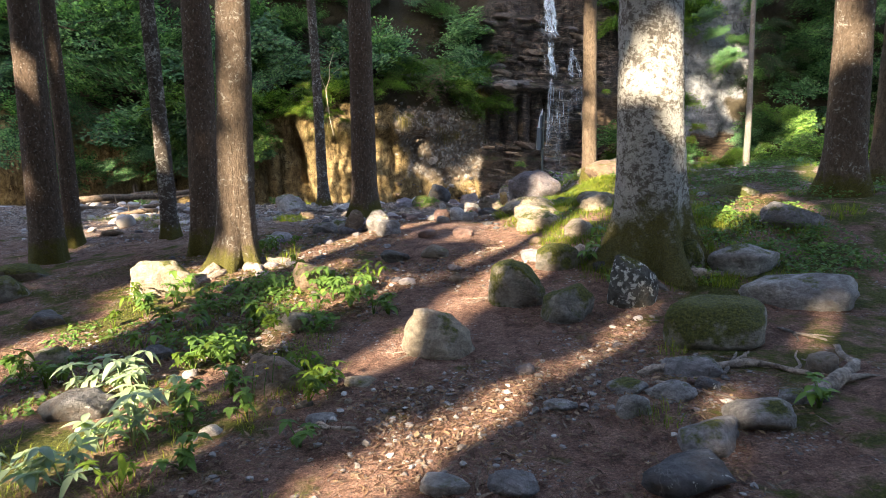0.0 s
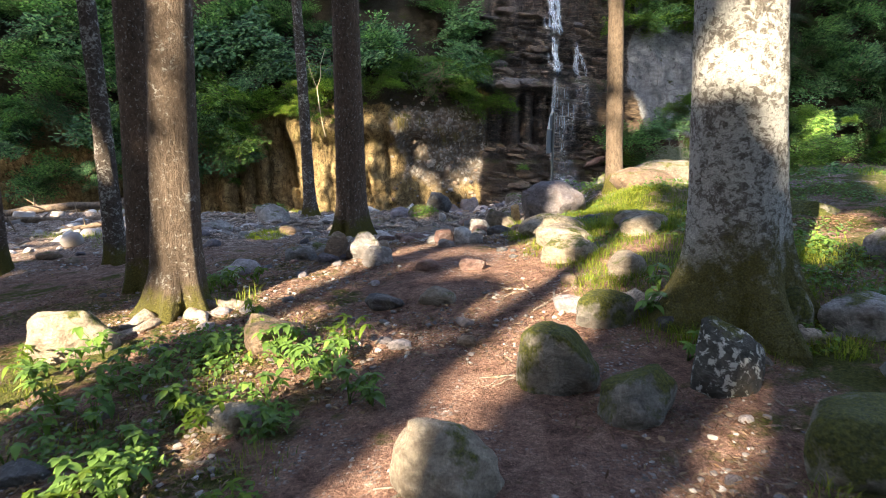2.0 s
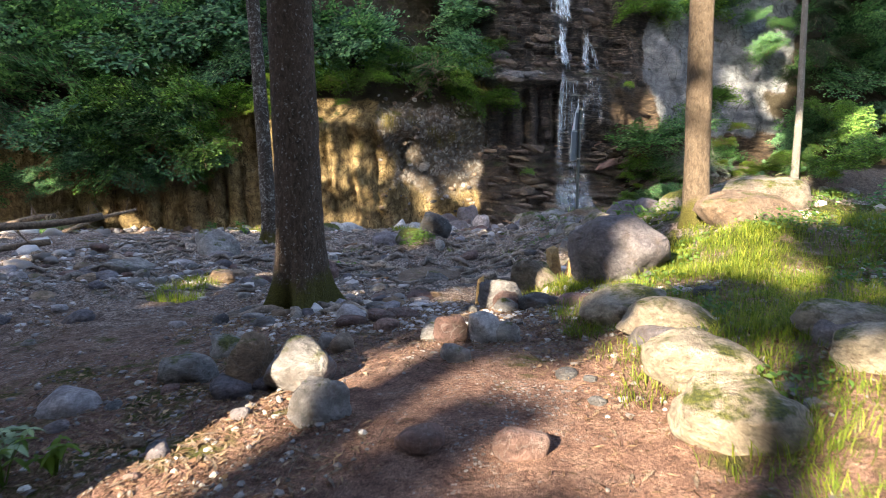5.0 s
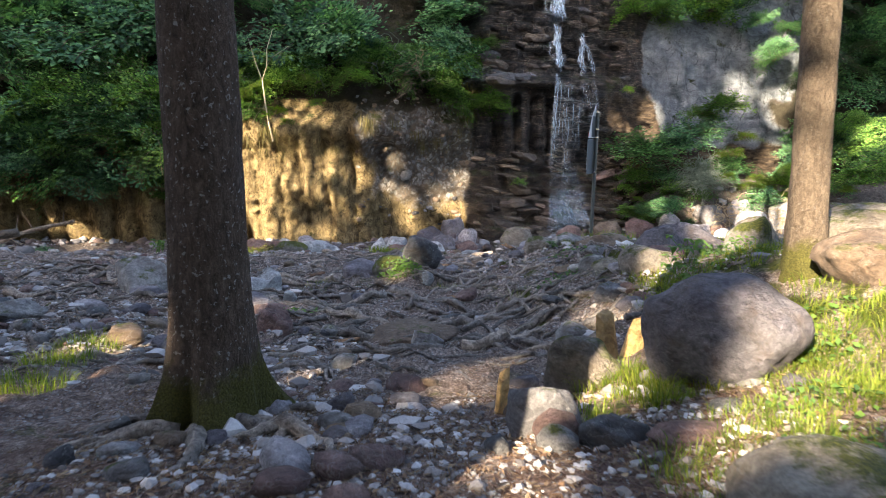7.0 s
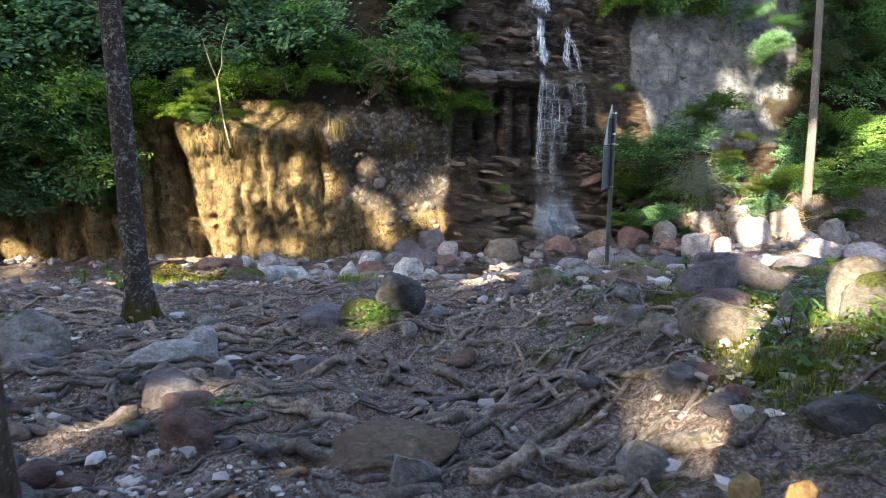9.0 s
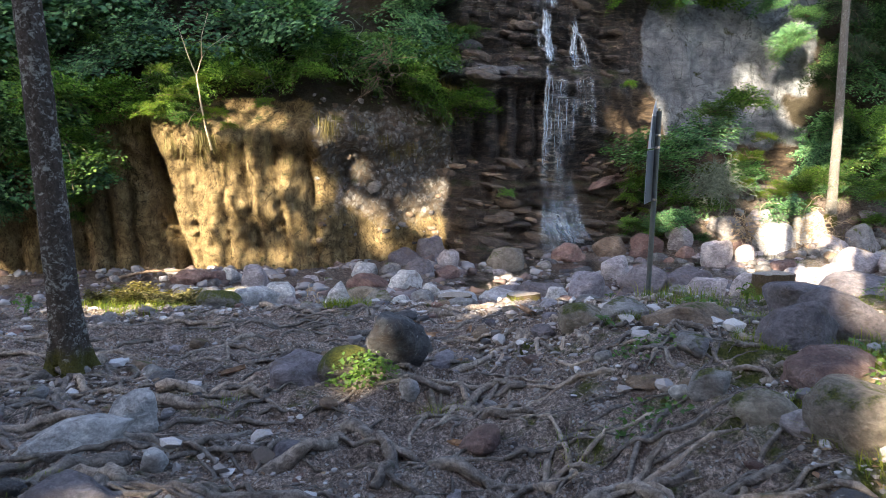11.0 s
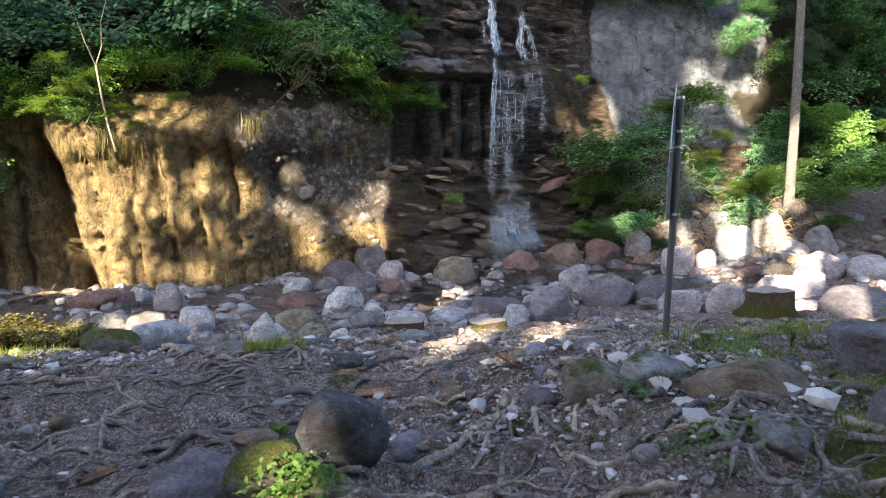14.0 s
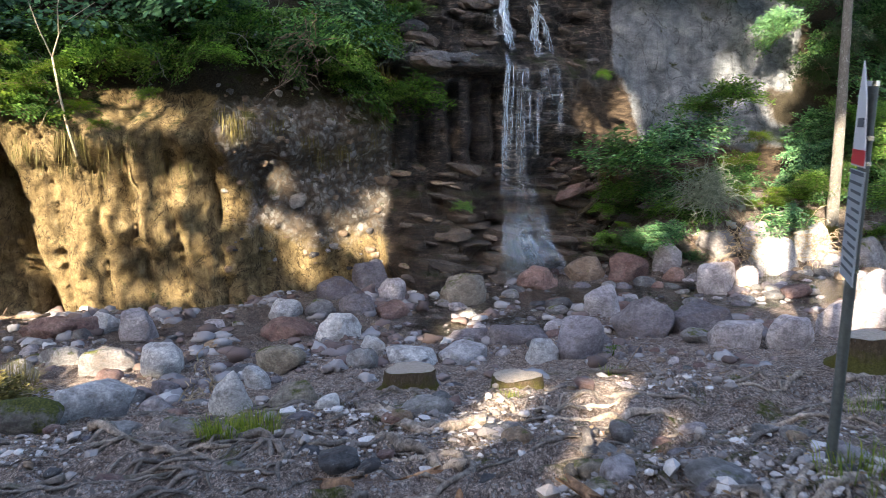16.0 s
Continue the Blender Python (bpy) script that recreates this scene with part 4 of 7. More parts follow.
# ---- trees ----
def trunk_mesh(r, height, lean, flare, lobes, seed, sides=28):
    if sides > 10:
        zs = np.concatenate([np.linspace(-0.5, 1.2, 30), np.linspace(1.28, 6.5, 46), np.linspace(6.9, height, 14)])
    else:
        zs = np.concatenate([np.linspace(-0.5, 1.2, 5), np.linspace(3, height, 8)])
    ang = np.linspace(0, 2 * np.pi, sides, endpoint=False)
    Zs, A = np.meshgrid(zs, ang, indexing="ij")
    zz = np.maximum(Zs, 0)
    rad = r * (1 - 0.55 * zz / height) * (1 + 0.07 * np.exp(-zz / 2))
    k = np.exp(-np.maximum(Zs + 0.1, 0) / (0.22 + 0.25 * r))
    rad = rad + flare * k * (0.55 + 0.45 * np.cos(A * lobes + seed + 0.8 * np.sin(A * 2 + seed)) + 0.25 * np.cos(A * (lobes + 2) + 2 * seed))
    rad = rad * (1 + 0.03 * fbm(A * 2 + seed, Zs * 0.8, seed, 2)) + 0.012 * fbm(np.cos(A) * r * 22, np.sin(A) * r * 22, Zs * 6 + seed, 3)
    wave = 0.05 * np.sin(zz * 0.6 + seed)
    v = np.stack([rad * np.cos(A) + lean[0] * Zs + wave * np.cos(seed) * 0.5, rad * np.sin(A) + lean[1] * Zs, Zs], -1).reshape(-1, 3)
    n = len(zs)
    i, j = np.meshgrid(np.arange(n - 1), np.arange(sides), indexing="ij")
    q = (j + 1) % sides
    f = np.stack([i * sides + j, i * sides + q, (i + 1) * sides + q, (i + 1) * sides + j], -1).reshape(-1, 4)
    return v, f


def spray_crown(centre, r0, z0, z1, count, size, seed, full=1.0):
    """Drooping sprays of needles round a stem, in whorls, thinner towards the top; world places."""
    g = np.random.default_rng(int(seed * 10))
    z = z0 + (z1 - z0) * g.random(count) ** 0.85
    z = z0 + np.round((z - z0) / 0.55) * 0.55 + g.normal(0, 0.12, count)
    reach = r0 * (1 - full * (z - z0) / (z1 - z0 + 0.5)) + 0.35
    a = g.random(count) * 2 * np.pi
    d = reach * np.sqrt(g.random(count))
    c = np.stack([centre[0] + d * np.cos(a), centre[1] + d * np.sin(a), z - 0.22 * d], 1)
    out = np.stack([np.cos(a), np.sin(a), -0.35 + 0 * a], 1)
    nrm = np.stack([g.normal(0, 0.5, count), g.normal(0, 0.5, count), g.normal(0.6, 0.5, count)], 1)
    keep = ~in_gaps(c, size * 0.27)
    n = keep.sum()
    return leaf_cloud(c[keep], nrm[keep], out[keep], size * g.uniform(0.8, 1.3, n), size * g.uniform(0.5, 0.9, n))


def tree(name, x, y, r, height, lean, kind, flare, lobes, seed, label, crown=0):
    base = at_ground(x, y, 0.0)
    top = empty(name, base)
    tagged(top, label, "tree", "trees along the path")
    link_mesh("trunk", *trunk_mesh(r, height, lean, flare, lobes, seed), BARK[kind], top)
    if crown:
        v, f = spray_crown((x + lean[0] * height * 0.8, y + lean[1] * height * 0.8), 2.0, height * 0.68, height + 1.2, crown, 0.55, seed)
        link_mesh("crown", v - np.array(base), f, LEAF_SPRUCE, top)
    g = np.random.default_rng(int(seed * 10))
    for _ in range(3):
        z, a = g.uniform(3.2, 7.0), g.random() * 6.28
        p = np.array([[lean[0] * z, lean[1] * z, z]]) + np.linspace(0, 1, 6)[:, None] * np.array([[math.cos(a), math.sin(a), -0.25]]) * (r + g.uniform(0.1, 0.35))
        link_mesh("dead_branch", *tube(p, np.linspace(0.018, 0.006, 6), 5), TWIG_MAT, top)
    return top


tree("beech_tree", 2.18, 7.33, 0.338, 15, (-0.045, 0.0), "lichen", 0.42, 5, 1.3, "large trunk with pale grey lichen bark and a mossy foot", 500)
tree("spruce_tree", -2.52, 8.52, 0.215, 16, (0.03, 0.0), "pale", 0.28, 5, 2.1, "upright trunk with light brown scaly bark and flared roots", 500)
tree("spruce_tree", -3.32, 9.75, 0.20, 17, (0.01, 0.0), "spruce", 0.12, 4, 3.7, "straight dark brown trunk with small lichen flecks", 500)
tree("spruce_tree", -1.47, 13.05, 0.225, 17, (-0.005, 0.0), "spruce", 0.32, 4, 4.4, "dark trunk with lichen flecks and a mossy foot", 500)
tree("spruce_tree", 2.97, 14.5, 0.145, 14, (-0.035, 0.0), "tan", 0.08, 4, 5.2, "slender pale brown trunk standing among boulders", 300)
tree("spruce_tree", 5.45, 9.7, 0.25, 16, (-0.035, 0.0), "pale", 0.22, 5, 6.9, "stout trunk with pale lichen on the grassy mound", 500)
tree("spruce_tree", 6.75, 11.1, 0.12, 14, (0.0, 0.0), "tan", 0.08, 4, 7.4, "thin pale trunk behind a stout one", 200)
tree("spruce_tree", -5.9, 10.4, 0.225, 16, (-0.005, 0.0), "spruce", 0.15, 4, 8.1, "dark brown trunk beside mossy stones", 500)
tree("spruce_tree", -6.15, 11.6, 0.13, 15, (-0.02, 0.0), "spruce", 0.08, 4, 9.6, "thin dark trunk close behind a thicker one", 200)
tree("spruce_tree", -4.62, 11.8, 0.13, 15, (-0.03, 0.0), "thin", 0.08, 4, 10.3, "thin trunk dappled with pale lichen", 300)
tree("spruce_tree", -3.52, 20.6, 0.15, 15, (-0.035, 0.0), "thin", 0.16, 5, 11.8, "slender dark trunk with lichen near the stream", 300)
tree("spruce_tree", 15.86, 37.6, 0.17, 15, (-0.022, 0.0), "birch", 0.1, 4, 12.2, "slender pale trunk below the limestone wall", 500)


def screen_spruce(x, y, height, reach, seed):
    """Added unseen tall spruce to screen the sun; stem clear of the crowns' gaps."""
    zs = np.arange(0, height, 0.4)
    tries = [(int(in_gaps(np.column_stack([np.full(len(zs), x + d), np.full(len(zs), y), zs]), 0.14).sum()), abs(d), d) for d in (0, 0.3, -0.3, 0.6, -0.6, 0.9, -0.9, 1.2, -1.2)]
    x = x + min(tries)[2]
    base = at_ground(x, y)
    top = empty("spruce_tree", base)
    tagged(top, "tall dense unseen spruce added behind the path to screen the sun", "tree", "forest spruces")
    link_mesh("trunk", *trunk_mesh(0.2, height, (0, 0), 0.12, 4, seed, 10), BARK["spruce"], top)
    v, f = spray_crown((x, y), reach, 1.6, height + 1, int(118 * height), 0.86, 900 + int(seed), 0.45)
    link_mesh("crown", v - np.array(base), f, LEAF_SPRUCE, top)


# two rows of spruces out of view, added to shade path and wall
g = np.random.default_rng(21)
for i in range(32):
    screen_spruce(-68 + 2.65 * i + g.uniform(-0.7, 0.7), -15.5 + g.uniform(-1.0, 1.0), g.uniform(43, 47), 3.0, i + 0.5)
for i in range(22):
    screen_spruce(-72 + 3.6 * i + g.uniform(-0.8, 0.8), -21.0 + g.uniform(-1.2, 1.2), g.uniform(44, 48), 3.4, i + 40.5)



def shadow_trunk(x, away, r, seed):
    """An unseen slim bare trunk, added so that its shadow falls on the rock wall at x."""
    foot = Vector((x, 37.2, 0)) + TO_SUN * away
    base = at_ground(foot.x, foot.y)
    top = empty("spruce_tree", base)
    tagged(top, "tall slim bare unseen trunk added to cast a shadow bar", "tree", "forest spruces")
    link_mesh("trunk", *trunk_mesh(r, 30, (0, 0), 0.08, 4, seed, 10), BARK["spruce"], top)
    v, f = spray_crown((foot.x, foot.y), 1.0, 25, 31, 160, 0.5, 700 + int(seed))
    link_mesh("crown", v - np.array(base), f, LEAF_SPRUCE, top)


# trunks out of view, added only for upright shadow bars on the wall
for i, (x, away, r) in enumerate(((-5.45, 33, 0.13), (-4.85, 36, 0.14), (-4.1, 31, 0.15), (-3.25, 38, 0.16), (-2.3, 34, 0.17))):
    shadow_trunk(x, away, r, i + 0.3)

# ---- boulders ----
def ico(n):
    bm = bmesh.new()
    bmesh.ops.create_icosphere(bm, subdivisions=n, radius=1.0)
    v = np.array([q.co[:] for q in bm.verts])
    f = [[q.index for q in p.verts] for p in bm.faces]
    bm.free()
    return v, f


ICO = {n: ico(n) for n in (1, 2, 3, 4)}
STONE_WORDS = {
    "pale": "pale grey rounded boulder, dry and clean", "cream": "cream-coloured worn boulder with traces of moss", "lilac": "lilac-grey rounded river boulder",
    "purple": "dark purplish boulder with a pitted face", "red": "reddish brown smooth boulder", "brown": "brown weathered rock half sunk in soil",
    "grey": "grey angular rock bedded in the ground", "dark": "dark slate-coloured rock with pale flecks", "mossy": "rock thickly covered with green moss",
    "lichen": "black rock spotted with white lichen",
}
WORN = {"pale": 0.4, "cream": 0.55, "lilac": 0.5, "purple": 0.5, "red": 0.55, "brown": 0.45, "grey": 0.35, "dark": 0.3, "mossy": 0.7, "lichen": 0.4}
STONE_COUNT = [0]


def stone_shape(w, d, h, seed, detail=3, worn=0.5):
    """A stone cut by random planes, then worn. worn: 0 is freshly broken, 1 is rolled round by the stream."""
    g = np.random.default_rng(seed)
    v, f = ICO[detail]
    v = np.sign(v) * np.abs(v) ** (0.84 + 0.16 * g.random())
    for _ in range(g.integers(9, 15)):
        n = g.normal(size=3)
        n /= np.linalg.norm(n)
        over = v @ n - g.uniform(0.50 + 0.22 * worn, 0.88)
        v -= np.where(over > 0, over * (0.96 - 0.3 * worn), 0)[:, None] * n
    n = np.array([g.normal(0, 0.2), g.normal(0, 0.2), 1.0])
    n /= np.linalg.norm(n)
    over = v @ n - g.uniform(0.60, 0.84)
    v -= np.where(over > 0, over * (0.85 - 0.35 * worn), 0)[:, None] * n
    v *= 1 + (0.16 + 0.06 * worn) * fbm(v[:, 0] * 1.3 + seed, v[:, 1] * 1.3, v[:, 2] * 1.3, 2)[:, None]
    v *= 1 + (0.13 - 0.07 * worn) * fbm(v[:, 0] * 3.2 + seed, v[:, 1] * 3.2, v[:, 2] * 3.2, 4)[:, None]
    lo, hi = v.min(0), v.max(0)
    v = (v - (lo + hi) / 2) / (hi - lo)
    return v * np.array([w, d, h]), f


def boulder(x, y, w, h, kind, label="", turn=None, sink=0.4, name="boulder"):
    """A worn stone, w wide and standing h out of the ground."""
    STONE_COUNT[0] += 1
    seed = STONE_COUNT[0]
    g = np.random.default_rng(seed + 500)
    full = h / (1 - sink)
    v, f = stone_shape(w, w * g.uniform(0.7, 0.9), full, seed, 4 if w > 0.6 or y < 20 and w > 0.3 else 3, WORN[kind])
    ob = link_mesh(name, v, f, STONES[kind])
    z = float(land(x, y))
    ob.matrix_basis = pose(x, y, z + h - full * 0.5, g.uniform(-9, 9), g.uniform(-9, 9), g.uniform(-22, 22) if turn is None else turn)
    tagged(ob, label or STONE_WORDS[kind], "boulder")
    return ob


boulder(1.35, 38.25, 1.07, 0.80, "purple")
boulder(0.40, 36.83, 1.22, 0.59, "purple")
boulder(1.80, 36.33, 0.75, 0.66, "lilac")
boulder(0.78, 34.83, 0.90, 0.47, "purple")
boulder(1.67, 34.96, 0.84, 0.34, "red")
boulder(-0.95, 34.98, 0.84, 0.45, "pale")
boulder(-0.14, 34.83, 0.69, 0.41, "grey")
boulder(-0.77, 33.43, 1.20, 0.36, "red")
boulder(0.27, 32.61, 1.02, 0.52, "pale")
boulder(-0.80, 30.37, 0.88, 0.38, "cream")
boulder(-4.10, 34.06, 0.82, 0.72, "lilac")
boulder(-4.97, 34.77, 0.79, 0.51, "pale")
boulder(-6.05, 34.55, 1.29, 0.48, "red")
boulder(-5.41, 34.60, 0.86, 0.41, "red")
boulder(-5.04, 32.15, 0.93, 0.36, "grey")
boulder(-3.99, 31.33, 1.09, 0.47, "grey")
boulder(-2.89, 30.43, 0.90, 0.56, "pale")
boulder(-2.64, 26.09, 0.89, 0.47, "pale")
boulder(-3.15, 25.50, 0.75, 0.36, "mossy")
boulder(-5.45, 30.99, 0.93, 0.33, "grey")
boulder(-1.95, 26.02, 0.35, 0.22, "lilac")
boulder(-1.45, 24.95, 0.55, 0.14, "grey")
boulder(-2.10, 25.00, 0.47, 0.11, "grey")
boulder(-1.12, 25.78, 0.53, 0.47, "pale")
boulder(-1.15, 29.30, 0.46, 0.34, "pale")
boulder(-0.46, 25.88, 0.57, 0.28, "cream")
boulder(-0.04, 25.31, 0.28, 0.21, "pale")
boulder(0.59, 29.96, 0.60, 0.31, "grey")
boulder(0.87, 31.00, 0.49, 0.30, "pale")
boulder(3.66, 35.92, 1.26, 0.82, "cream")
boulder(6.01, 36.92, 1.12, 0.60, "red")
boulder(7.63, 37.37, 1.17, 0.64, "brown")
boulder(8.80, 37.02, 1.18, 0.73, "red")
boulder(6.65, 33.71, 1.04, 0.72, "lilac")
boulder(6.80, 31.60, 1.36, 0.76, "purple")
boulder(4.64, 29.96, 1.06, 0.71, "lilac")
boulder(2.51, 30.31, 0.94, 0.33, "pale")
boulder(1.54, 30.25, 1.07, 0.26, "pale")
boulder(4.04, 32.04, 1.31, 0.32, "purple")
boulder(3.10, 32.57, 0.98, 0.24, "purple")
boulder(7.92, 31.39, 1.39, 0.58, "purple")
boulder(7.54, 29.54, 1.02, 0.55, "lilac")
boulder(8.33, 29.17, 0.80, 0.62, "lilac")
boulder(10.34, 34.89, 1.04, 0.91, "lilac")
boulder(11.40, 35.12, 0.75, 0.66, "lilac")
boulder(11.75, 37.32, 1.35, 0.57, "grey")
boulder(10.06, 37.06, 0.87, 0.71, "lilac")
boulder(13.26, 36.58, 1.46, 0.97, "pale")
boulder(14.64, 36.94, 1.15, 1.01, "pale")
boulder(15.18, 36.27, 1.14, 0.57, "lilac")
boulder(9.93, 29.69, 0.94, 0.65, "lilac")
boulder(12.01, 33.95, 0.97, 0.32, "red")
boulder(12.98, 37.35, 0.93, 0.68, "lilac")
boulder(14.22, 37.64, 1.16, 0.61, "grey")
boulder(16.33, 36.49, 1.38, 0.87, "grey")
boulder(12.06, 31.35, 0.87, 0.49, "lilac")
boulder(1.02, 25.07, 0.58, 0.14, "grey")
boulder(1.86, 22.47, 0.39, 0.09, "cream")
boulder(2.28, 21.56, 0.41, 0.10, "grey")
boulder(3.98, 23.08, 0.31, 0.15, "grey")
boulder(3.89, 29.84, 0.62, 0.38, "pale")
boulder(7.28, 30.38, 0.71, 0.20, "grey")
boulder(10.07, 36.55, 0.68, 0.34, "red")
boulder(7.26, 38.57, 0.79, 0.38, "brown")
boulder(13.80, 33.12, 1.63, 0.76, "lilac")
boulder(11.10, 30.51, 1.38, 0.41, "lilac")
boulder(14.83, 32.27, 1.63, 0.58, "lilac")
boulder(8.40, 25.20, 1.58, 0.38, "purple")
boulder(1.71, 21.85, 0.35, 0.08, "cream")
boulder(1.89, 20.46, 0.62, 0.24, "cream")
boulder(2.24, 20.35, 0.54, 0.22, "grey")
boulder(2.76, 19.86, 0.92, 0.26, "brown")
boulder(3.93, 19.22, 0.97, 0.43, "purple")
boulder(2.97, 17.94, 0.67, 0.20, "red")
boulder(2.05, 17.90, 0.34, 0.16, "grey")
boulder(2.12, 17.33, 0.43, 0.15, "cream")
boulder(2.37, 18.88, 0.35, 0.14, "grey")
boulder(1.86, 17.99, 0.15, 0.07, "pale")
boulder(-2.62, 20.39, 0.33, 0.17, "grey")
boulder(-0.05, 19.36, 0.18, 0.16, "pale")
boulder(-2.61, 18.44, 0.85, 0.27, "pale")
boulder(-2.41, 19.08, 0.46, 0.27, "pale")
boulder(-2.24, 17.47, 0.69, 0.22, "purple")
boulder(-1.92, 16.95, 0.44, 0.20, "red")
boulder(-1.91, 18.09, 0.20, 0.14, "pale")
boulder(-0.32, 15.95, 1.05, 0.13, "brown", "long flat lilac-brown slab bedded in the path", turn=28)
boulder(-0.13, 15.40, 0.32, 0.17, "grey")
boulder(-4.19, 18.96, 0.83, 0.45, "grey")
boulder(-3.90, 18.53, 0.53, 0.13, "lilac")
boulder(2.49, 16.78, 0.73, 0.32, "cream")
boulder(3.08, 16.88, 0.42, 0.35, "cream")
boulder(2.16, 16.92, 0.30, 0.16, "lilac")
boulder(1.80, 15.99, 0.38, 0.14, "grey")
boulder(3.23, 18.75, 0.75, 0.44, "purple")
boulder(4.20, 20.21, 1.01, 0.37, "purple")
boulder(3.25, 16.09, 0.52, 0.46, "mossy")
boulder(2.22, 14.82, 0.42, 0.14, "dark")
boulder(1.66, 13.0, 1.0, 0.62, "purple", "big purplish boulder with pale flecks on the bank", sink=0.3)
boulder(0.92, 13.5, 0.56, 0.40, "cream", "cream-coloured boulder, clean and rounded, beside the path", sink=0.3)
boulder(3.3, 13.95, 1.2, 0.36, "brown")
boulder(3.75, 16.95, 0.62, 0.62, "cream")
boulder(4.5, 15.9, 0.8, 0.5, "mossy")
boulder(0.51, 12.33, 0.27, 0.18, "red")
boulder(0.79, 12.27, 0.37, 0.15, "dark")
boulder(1.09, 12.08, 0.38, 0.09, "red")
boulder(1.28, 11.29, 0.68, 0.20, "cream")
boulder(1.43, 10.72, 0.67, 0.22, "cream")
boulder(0.22, 11.09, 0.25, 0.22, "pale")
boulder(-0.03, 11.15, 0.26, 0.18, "red")
boulder(0.36, 11.10, 0.24, 0.14, "grey")
boulder(0.47, 12.54, 0.40, 0.29, "grey")
boulder(-1.80, 12.46, 0.25, 0.08, "pale")
boulder(-3.09, 15.69, 0.43, 0.20, "brown")
boulder(-4.96, 16.90, 0.95, 0.23, "grey")
boulder(-1.73, 16.26, 0.40, 0.26, "red")
boulder(3.97, 15.19, 1.26, 0.45, "cream")
boulder(-0.93, 11.24, 0.17, 0.11, "grey")
boulder(-3.14, 7.77, 0.84, 0.36, "cream", "cream-coloured domed boulder in the sun", sink=0.5)
boulder(-0.03, 5.29, 0.60, 0.32, "cream")
boulder(-1.24, 4.88, 0.47, 0.24, "brown")
boulder(0.69, 6.40, 0.54, 0.38, "mossy")
boulder(1.09, 5.95, 0.51, 0.27, "mossy")
boulder(1.21, 7.36, 0.50, 0.25, "mossy")
boulder(1.73, 6.27, 0.51, 0.45, "lichen")
boulder(2.15, 5.30, 0.95, 0.34, "mossy")
boulder(2.52, 7.10, 0.37, 0.32, "mossy")
boulder(3.07, 7.09, 0.79, 0.24, "grey")
boulder(3.18, 6.17, 0.97, 0.23, "grey")
boulder(1.83, 3.80, 0.39, 0.14, "grey")
boulder(1.47, 3.59, 0.39, 0.12, "grey")
boulder(1.19, 3.22, 0.44, 0.11, "dark")
boulder(1.45, 4.20, 0.32, 0.10, "grey")
boulder(1.71, 4.62, 0.42, 0.10, "grey")
boulder(-1.33, 10.5, 0.36, 0.33, "brown")
boulder(-0.99, 10.4, 0.44, 0.32, "grey")
boulder(-0.77, 9.8, 0.35, 0.22, "grey")
boulder(-1.82, 10.75, 0.43, 0.18, "grey")
boulder(1.30, 9.81, 0.64, 0.22, "cream")
boulder(2.07, 9.53, 0.46, 0.20, "cream")
boulder(4.10, 8.27, 0.72, 0.21, "grey")
boulder(4.21, 10.23, 0.78, 0.19, "mossy")
boulder(-0.09, 8.05, 0.32, 0.13, "cream")
boulder(0.26, 9.24, 0.30, 0.11, "red")
boulder(-0.22, 9.35, 0.25, 0.10, "red")
boulder(-3.38, 5.82, 0.39, 0.17, "cream")
boulder(-2.58, 4.76, 0.54, 0.16, "dark")
boulder(-4.01, 6.87, 0.45, 0.14, "dark")
boulder(-5.56, 9.12, 0.68, 0.23, "mossy")
boulder(-5.04, 7.96, 0.45, 0.26, "mossy")
boulder(-2.43, 5.77, 0.36, 0.10, "dark")
boulder(-1.42, 7.58, 0.49, 0.17, "brown")
boulder(-1.31, 6.13, 0.36, 0.14, "cream")
boulder(1.21, 4.37, 0.27, 0.07, "grey")
boulder(1.15, 3.99, 0.21, 0.14, "grey")
boulder(0.74, 4.16, 0.22, 0.05, "grey")
boulder(0.03, 3.29, 0.26, 0.06, "grey")
boulder(0.37, 3.25, 0.26, 0.06, "grey")
boulder(-0.75, 4.22, 0.22, 0.05, "grey")
boulder(-1.45, 4.18, 0.15, 0.06, "pale")
boulder(-0.57, 4.77, 0.24, 0.06, "cream")
boulder(2.54, 4.50, 0.25, 0.14, "cream")
boulder(2.16, 4.06, 0.27, 0.07, "grey")
boulder(-0.55, 8.05, 0.35, 0.10, "dark")
boulder(1.24, 9.18, 0.62, 0.21, "cream")
boulder(2.17, 9.95, 0.60, 0.17, "cream")
boulder(1.60, 8.27, 0.38, 0.19, "cream")
boulder(-1.35, 7.32, 0.45, 0.20, "brown")
boulder(-2.42, 10.32, 0.41, 0.13, "lilac")
boulder(-1.64, 11.27, 0.43, 0.11, "grey")

boulder(-0.68, 19.9, 0.52, 0.26, "mossy", "hump of earth and rock overgrown with bright moss")
boulder(-0.2, 20.05, 0.66, 0.50, "dark", "upright grey stone on a mossy hump")
boulder(-1.08, 19.95, 0.66, 0.30, "lilac", "flat lilac-grey slab leaning beside the mossy hump")


def wall_stone(x, z, w, h, kind, seed):
    """A stone set in the rock face."""
    v, f = stone_shape(w, 0.32, h, seed, 4)
    ob = link_mesh("embedded_rock", v, f, STONES[kind])
    ob.matrix_basis = pose(x, float(cliff_surface(x, z)) + 0.14, z, 0, 6, 5)
    tagged(ob, "pale limestone block set in the earth wall", "rock")


wall_stone(-0.62, -0.25, 0.55, 0.85, "grey", 902)



